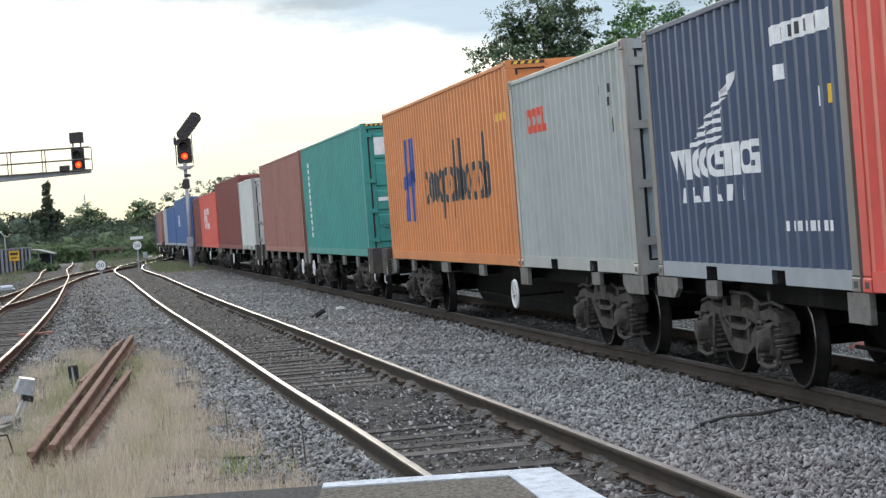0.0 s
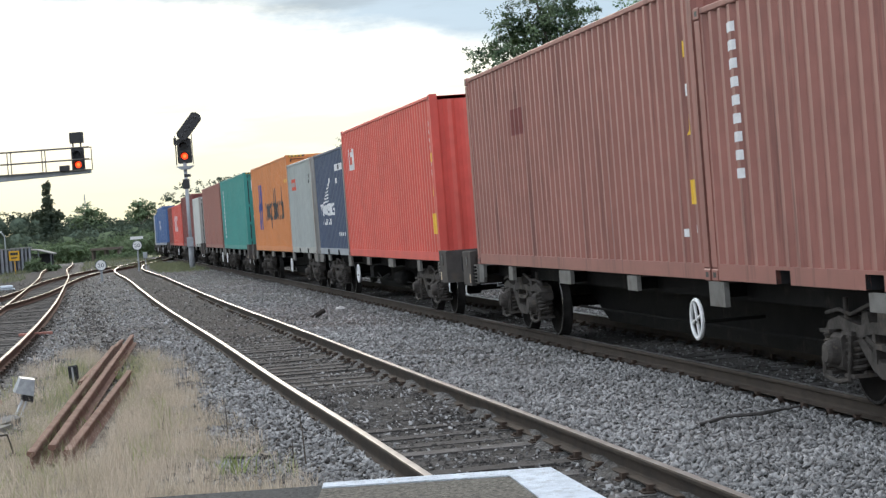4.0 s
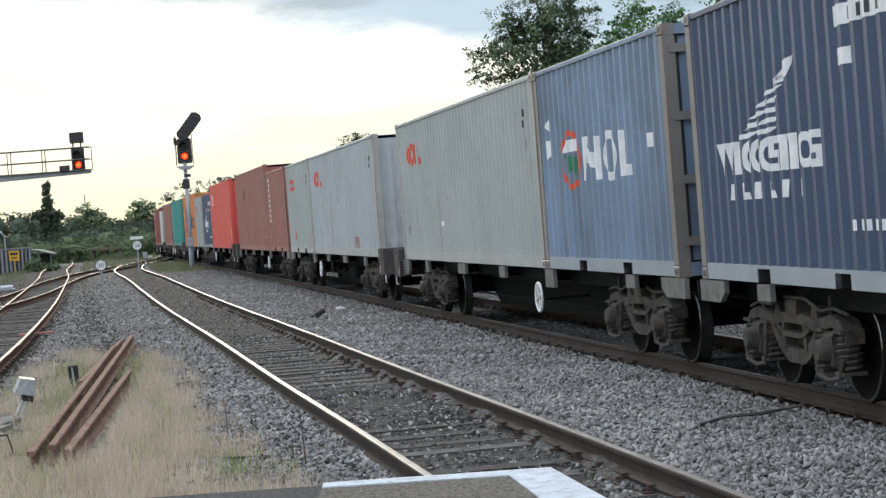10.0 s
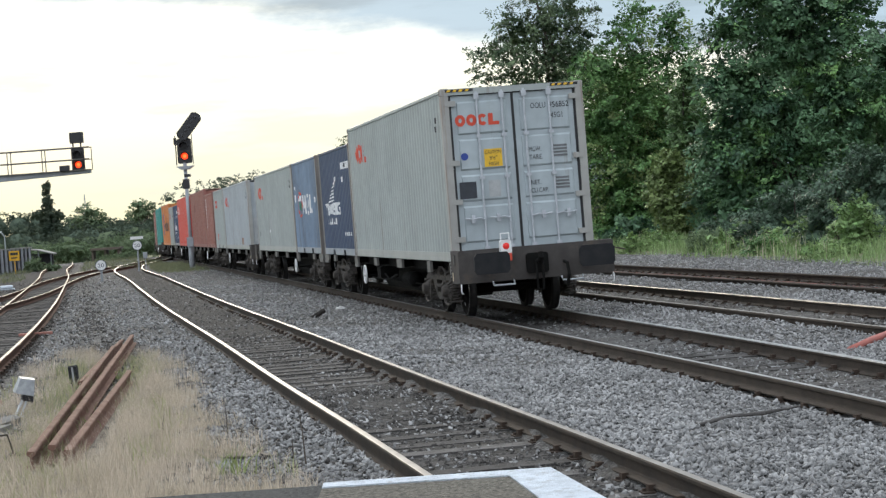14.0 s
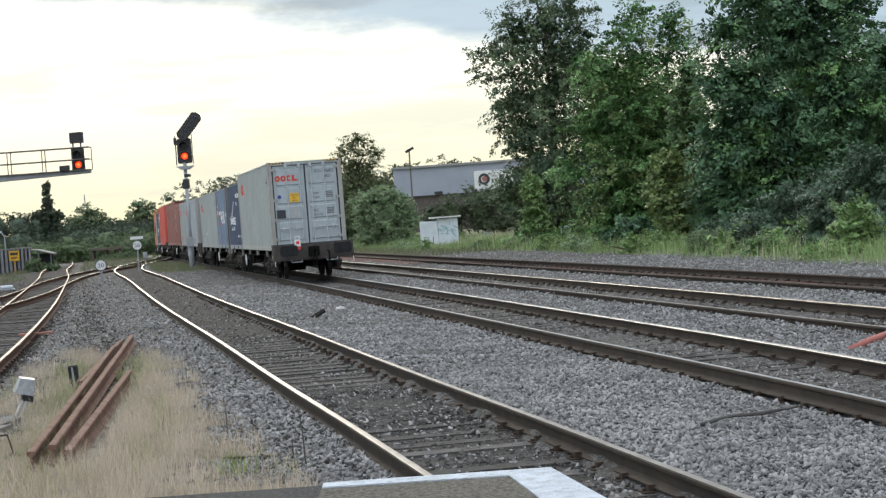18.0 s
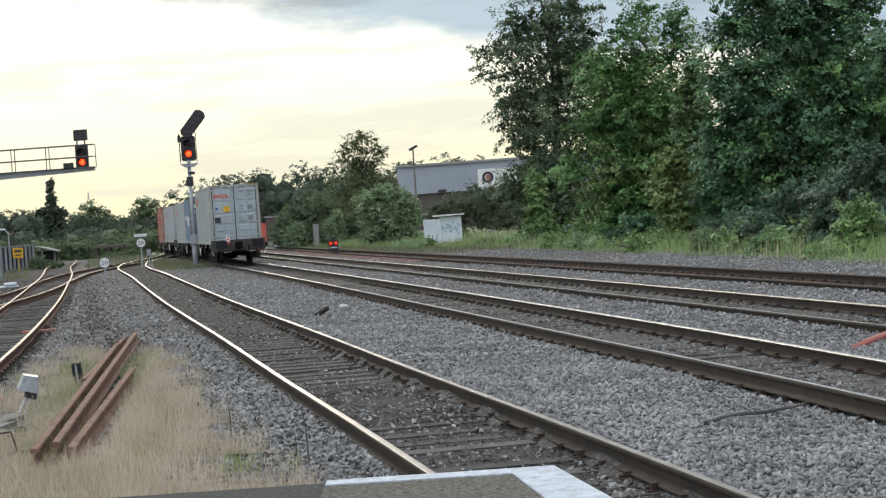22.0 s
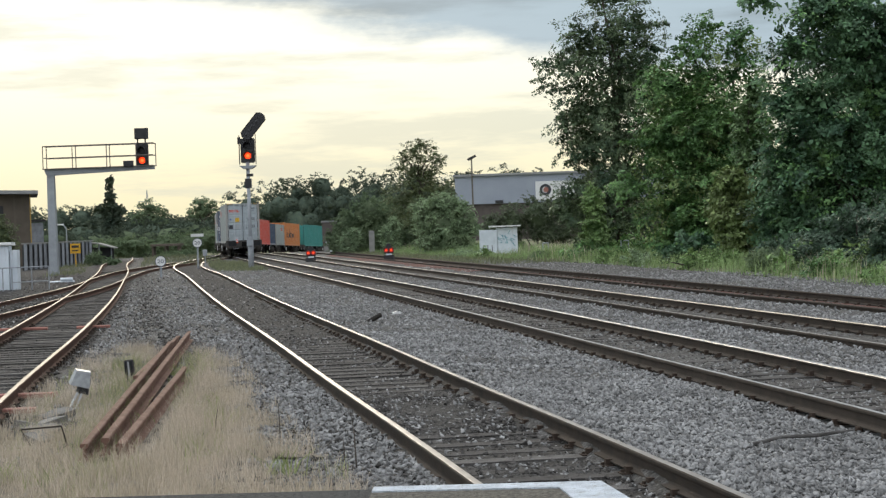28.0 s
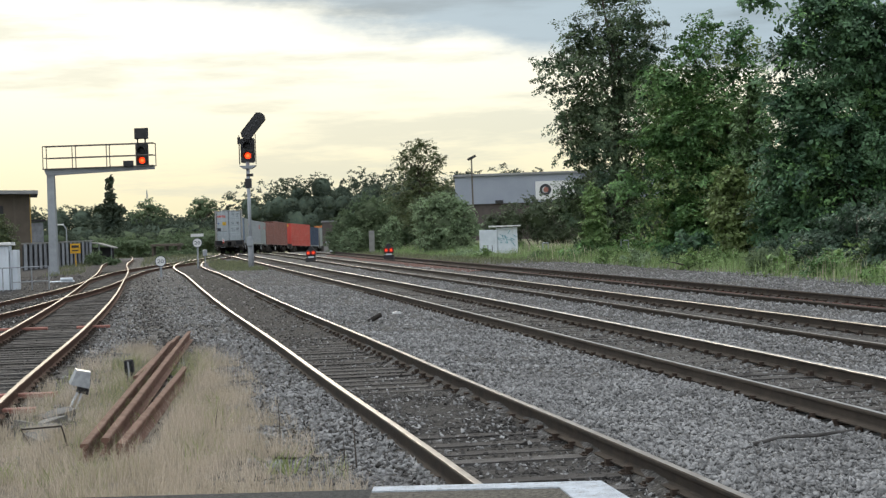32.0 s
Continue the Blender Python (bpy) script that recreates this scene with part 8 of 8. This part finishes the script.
def build_clutter():
    lab = "rust-red loose rail lying in dry grass"
    rail_piece("loose_rail", lab, (-3.57, 16.6), (-5.42, 32.0), RUST_BRIGHT, 0.0, -0.10)
    rail_piece("loose_rail", lab, (-3.42, 16.75), (-5.52, 34.6), RUST_BRIGHT, 0.0, -0.07)
    rail_piece("loose_rail", lab, (-3.27, 16.55), (-4.22, 25.9), RUST_BRIGHT, 0.12, -0.10)
    rail_piece("loose_rail", lab, (-4.35, 24.4), (-5.20, 31.9), RUST_BRIGHT, 0.0, -0.16)
    rail_piece("loose_rail", lab, (-4.62, 24.8), (-5.62, 34.2), RUST_BRIGHT, -0.2, -0.12)
    for x, y in ((-3.55, 18.2), (-4.55, 26.0), (-5.2, 32)):
        thing("timber_bearer", "dark timber bearer under the loose rails", "timber", at=pose(x, y, -0.195, 0, 0, 8), group="rail bearers", b=Build().box(-0.55, 0.55, -0.10, 0.10, 0, 0.09, bev=0.01), mats=TIMBER)
    p = thing("marker_post", "short dark blue-grey marker post in the grass", "marker post", at=pose(-4.97, 26.2, -0.25, 0, -4, 0))
    part("stem", Build().box(-0.055, 0.055, -0.05, 0.05, 0, 0.24), FENCE_DARK, p)
    part("head", Build().box(-0.055, 0.055, -0.055, 0.055, 0.06, 0.40, bev=0.015), BUFFER, p)
    part("face_strip", Build().box(-0.012, 0.012, -0.060, -0.055, 0.12, 0.38), GREY_PANEL, p)
    # broken trough and tilted lamp housing
    lamp = thing("tilted_lamp_housing", "tilted galvanised lamp housing on a bent bracket", "lamp housing", at=pose(-4.95, 22.6, -0.2, 0, 12, 20) @ Matrix.Scale(0.72, 4))
    part("housing", Build().add([(-0.16, -0.14, 0.42), (0.14, -0.14, 0.40), (0.18, 0.14, 0.42), (-0.16, 0.16, 0.44), (-0.10, -0.12, 0.66), (0.12, -0.12, 0.66), (0.14, 0.12, 0.68), (-0.1, 0.12, 0.68)],
                                [(0, 1, 5, 4), (1, 2, 6, 5), (2, 3, 7, 6), (3, 0, 4, 7), (4, 5, 6, 7), (3, 2, 1, 0)]), mat("bright_galvanised_sheet", (0.42, 0.44, 0.45), (0.28, 0.29, 0.30), 9.0, 0.5, 0.3), lamp, "pale galvanised box")
    part("socket", Build().box(-0.03, 0.15, -0.07, 0.07, 0.30, 0.42, bev=0.02), SIGNAL_BLACK, lamp)
    part("bracket", Build().tube([(0.0, 0, 0.34), (-0.12, -0.3, 0.12), (-0.2, -0.6, 0.0)], 0.022, 5).tube([(0.06, 0, 0.34), (-0.04, -0.3, 0.10), (-0.1, -0.6, 0.0)], 0.018, 5), STEEL, lamp)
    for k, (x, y, rz, sx, sy, rx) in enumerate([(-4.85, 21.2, 60, 0.26, 0.10, 8), (-4.72, 20.3, 75, 0.28, 0.11, -6), (-4.6, 19.5, 60, 0.26, 0.12, 14), (-4.45, 18.7, 78, 0.22, 0.11, 22), (-4.95, 20.2, 95, 0.2, 0.10, 12)]):
        thing("concrete_trough_lid", "broken grey concrete cable trough lid", "trough lid", at=pose(x, y, -0.13, rx, -6 + 3 * k, rz), group="broken trough lids",
              b=Build().prism([(-sx, -sy), (sx * 0.9, -sy * 0.8), (sx, sy * 0.6), (sx * 0.3, sy), (-sx * 0.9, sy * 0.9)], 0, 0.06, axis="z"), mats=TROUGH)
    thing("wire_frame", "bent pale wire frame in the grass", "wire", at=pose(-4.3, 17.9, -0.15), b=Build().tube([(0, 0, 0), (-0.12, 0, 0.22), (0.25, 0, 0.24), (0.30, 0, 0.05)], 0.010, 5), mats=RUST)
    # red boards across and beside the siding
    for x, y, rz, l in ((-8.2, 24.0, 8, 1.3), (-6.1, 24.3, 5, 0.55), (-5.75, 22.15, 12, 0.45), (-5.9, 21.2, 4, 0.4), (-12.3, 42.2, 4, 0.5), (-10.4, 42.3, 4, 0.6), (-8.8, 42.3, 6, 0.35)):
        thing("red_board", "faded red painted board beside the siding", "board", at=pose(x, y, -0.13, 0, 0, rz), group="red boards", b=Build().box(-l, l, -0.08, 0.08, -0.03, 0.03, bev=0.012), mats=PINK_BOARD)
    thing("orange_pipe", "faded orange-red plastic pipe lying on ballast", "pipe", at=pose(0, 0, 0), b=Build().tube([(4.58, 22.75, -0.10), (5.0, 23.5, -0.06), (5.9, 25.2, -0.04), (7.2, 27.5, -0.08)], 0.045, 10), mats=ORANGE_PIPE, smooth=True)
    thing("scrap_timber", "short dark broken timber on the ballast", "timber", at=pose(-2.65, 40.2, -0.06, 0, -26, 25), b=Build().box(-0.19, 0.19, -0.05, 0.05, -0.05, 0.04, bev=0.03), mats=BLACK_TIMBER)
    thing("white_scrap", "small white plastic scrap on the ballast", "litter", at=pose(-2.32, 43.0, -0.10, 0, 0, 10), b=Build().prism([(-0.09, 0), (0.09, 0.0), (0.10, 0.04), (0.0, 0.06), (-0.08, 0.03)], -0.06, 0.06, axis="y"), mats=WHITE)
    thing("drift_stick", "long dark stick lying on the ballast", "stick", at=pose(0, 0, 0), b=Build().tube([(1.95, 16.3, -0.10), (2.30, 16.78, -0.085), (2.62, 16.9, -0.095), (3.0, 17.25, -0.095)], [0.020, 0.014, 0.018, 0.008], 6), mats=TIMBER)


def build_platform():
    P = thing("platform", "worn asphalt platform end with a white-painted edge", "platform", kind="structure")
    Z = 0.915
    edge = [(0.30, 6.68), (0.41, 5.95), (0.72, 4.0), (1.5, 0.0), (2.3, -6.0), (2.6, -10.0)]
    poly = [(-9, -10), (-9, 6.86), (-0.46, 6.70)] + edge
    near = [(-0.46, -10), (-0.46, 6.70)] + edge
    part("surface", Build().prism([(x, y) for x, y in near[::-1]], Z - 0.12, Z, axis="z"), ASPHALT, P)
    part("side_surface", Build().prism([(-0.46, -10), (-0.46, 6.70), (-9, 6.86), (-9, -10)], Z - 0.12, Z - 0.003, axis="z"), ASPHALT_DARK, P, "dark gritty asphalt")
    part("retaining_wall", Build().prism([(x * 0.98 - 0.06, y - 0.08) for x, y in poly[::-1]], -0.6, Z - 0.12, axis="z"), CONCRETE, P)
    part("edge_coping", Build().prism([(-0.46, 6.71), (-0.46, 6.60), (0.165, 6.565), (0.235, 6.03), (0.52, 4.0), (1.28, 0.0), (2.1, -6), (2.42, -10), (2.62, -10), (2.32, -6), (1.52, 0), (0.74, 4.0), (0.425, 5.95), (0.31, 6.69)], Z - 0.02, Z + 0.005, axis="z"), PLATFORM_PAINT, P, "worn white edge paint")


build_signals()
build_sheds()
build_clutter()
build_platform()


# ---- what moves ----
def motions():
    times = list(range(0, 33))
    for i, (ob, s, turned, L) in enumerate(WAGONS):
        walk(ob, [(t, wagon_pose(run(t) + s, L, turned)) for t in times])
    for ob, i, off in BOXES:
        _, s, turned, L = WAGONS[i]
        walk(ob, [(t, box_pose(wagon_pose(run(t) + s, L, turned), L, turned, off)) for t in times])
    walk(TAIL_LAMP, [(t, wagon_pose(run(t), LOAD, False) @ Matrix.Translation((-1.0, 0.52, FLOOR_Z + 0.07))) for t in times])
    spin = [k / 15 for k in range(0, 481)]
    for ob, s, turned, L in WAGONS[:WHEELS_TURNING]:
        for bogie in ob.children:
            for w in bogie.children:
                if w.name.startswith("wheelset"):
                    at = w.matrix_basis.translation.copy()
                    walk(w, [(t, Matrix.Translation(at) @ Matrix.Rotation((-1 if turned else 1) * (run(t) - run(0)) / 0.455, 4, "Y")) for t in spin])


motions()
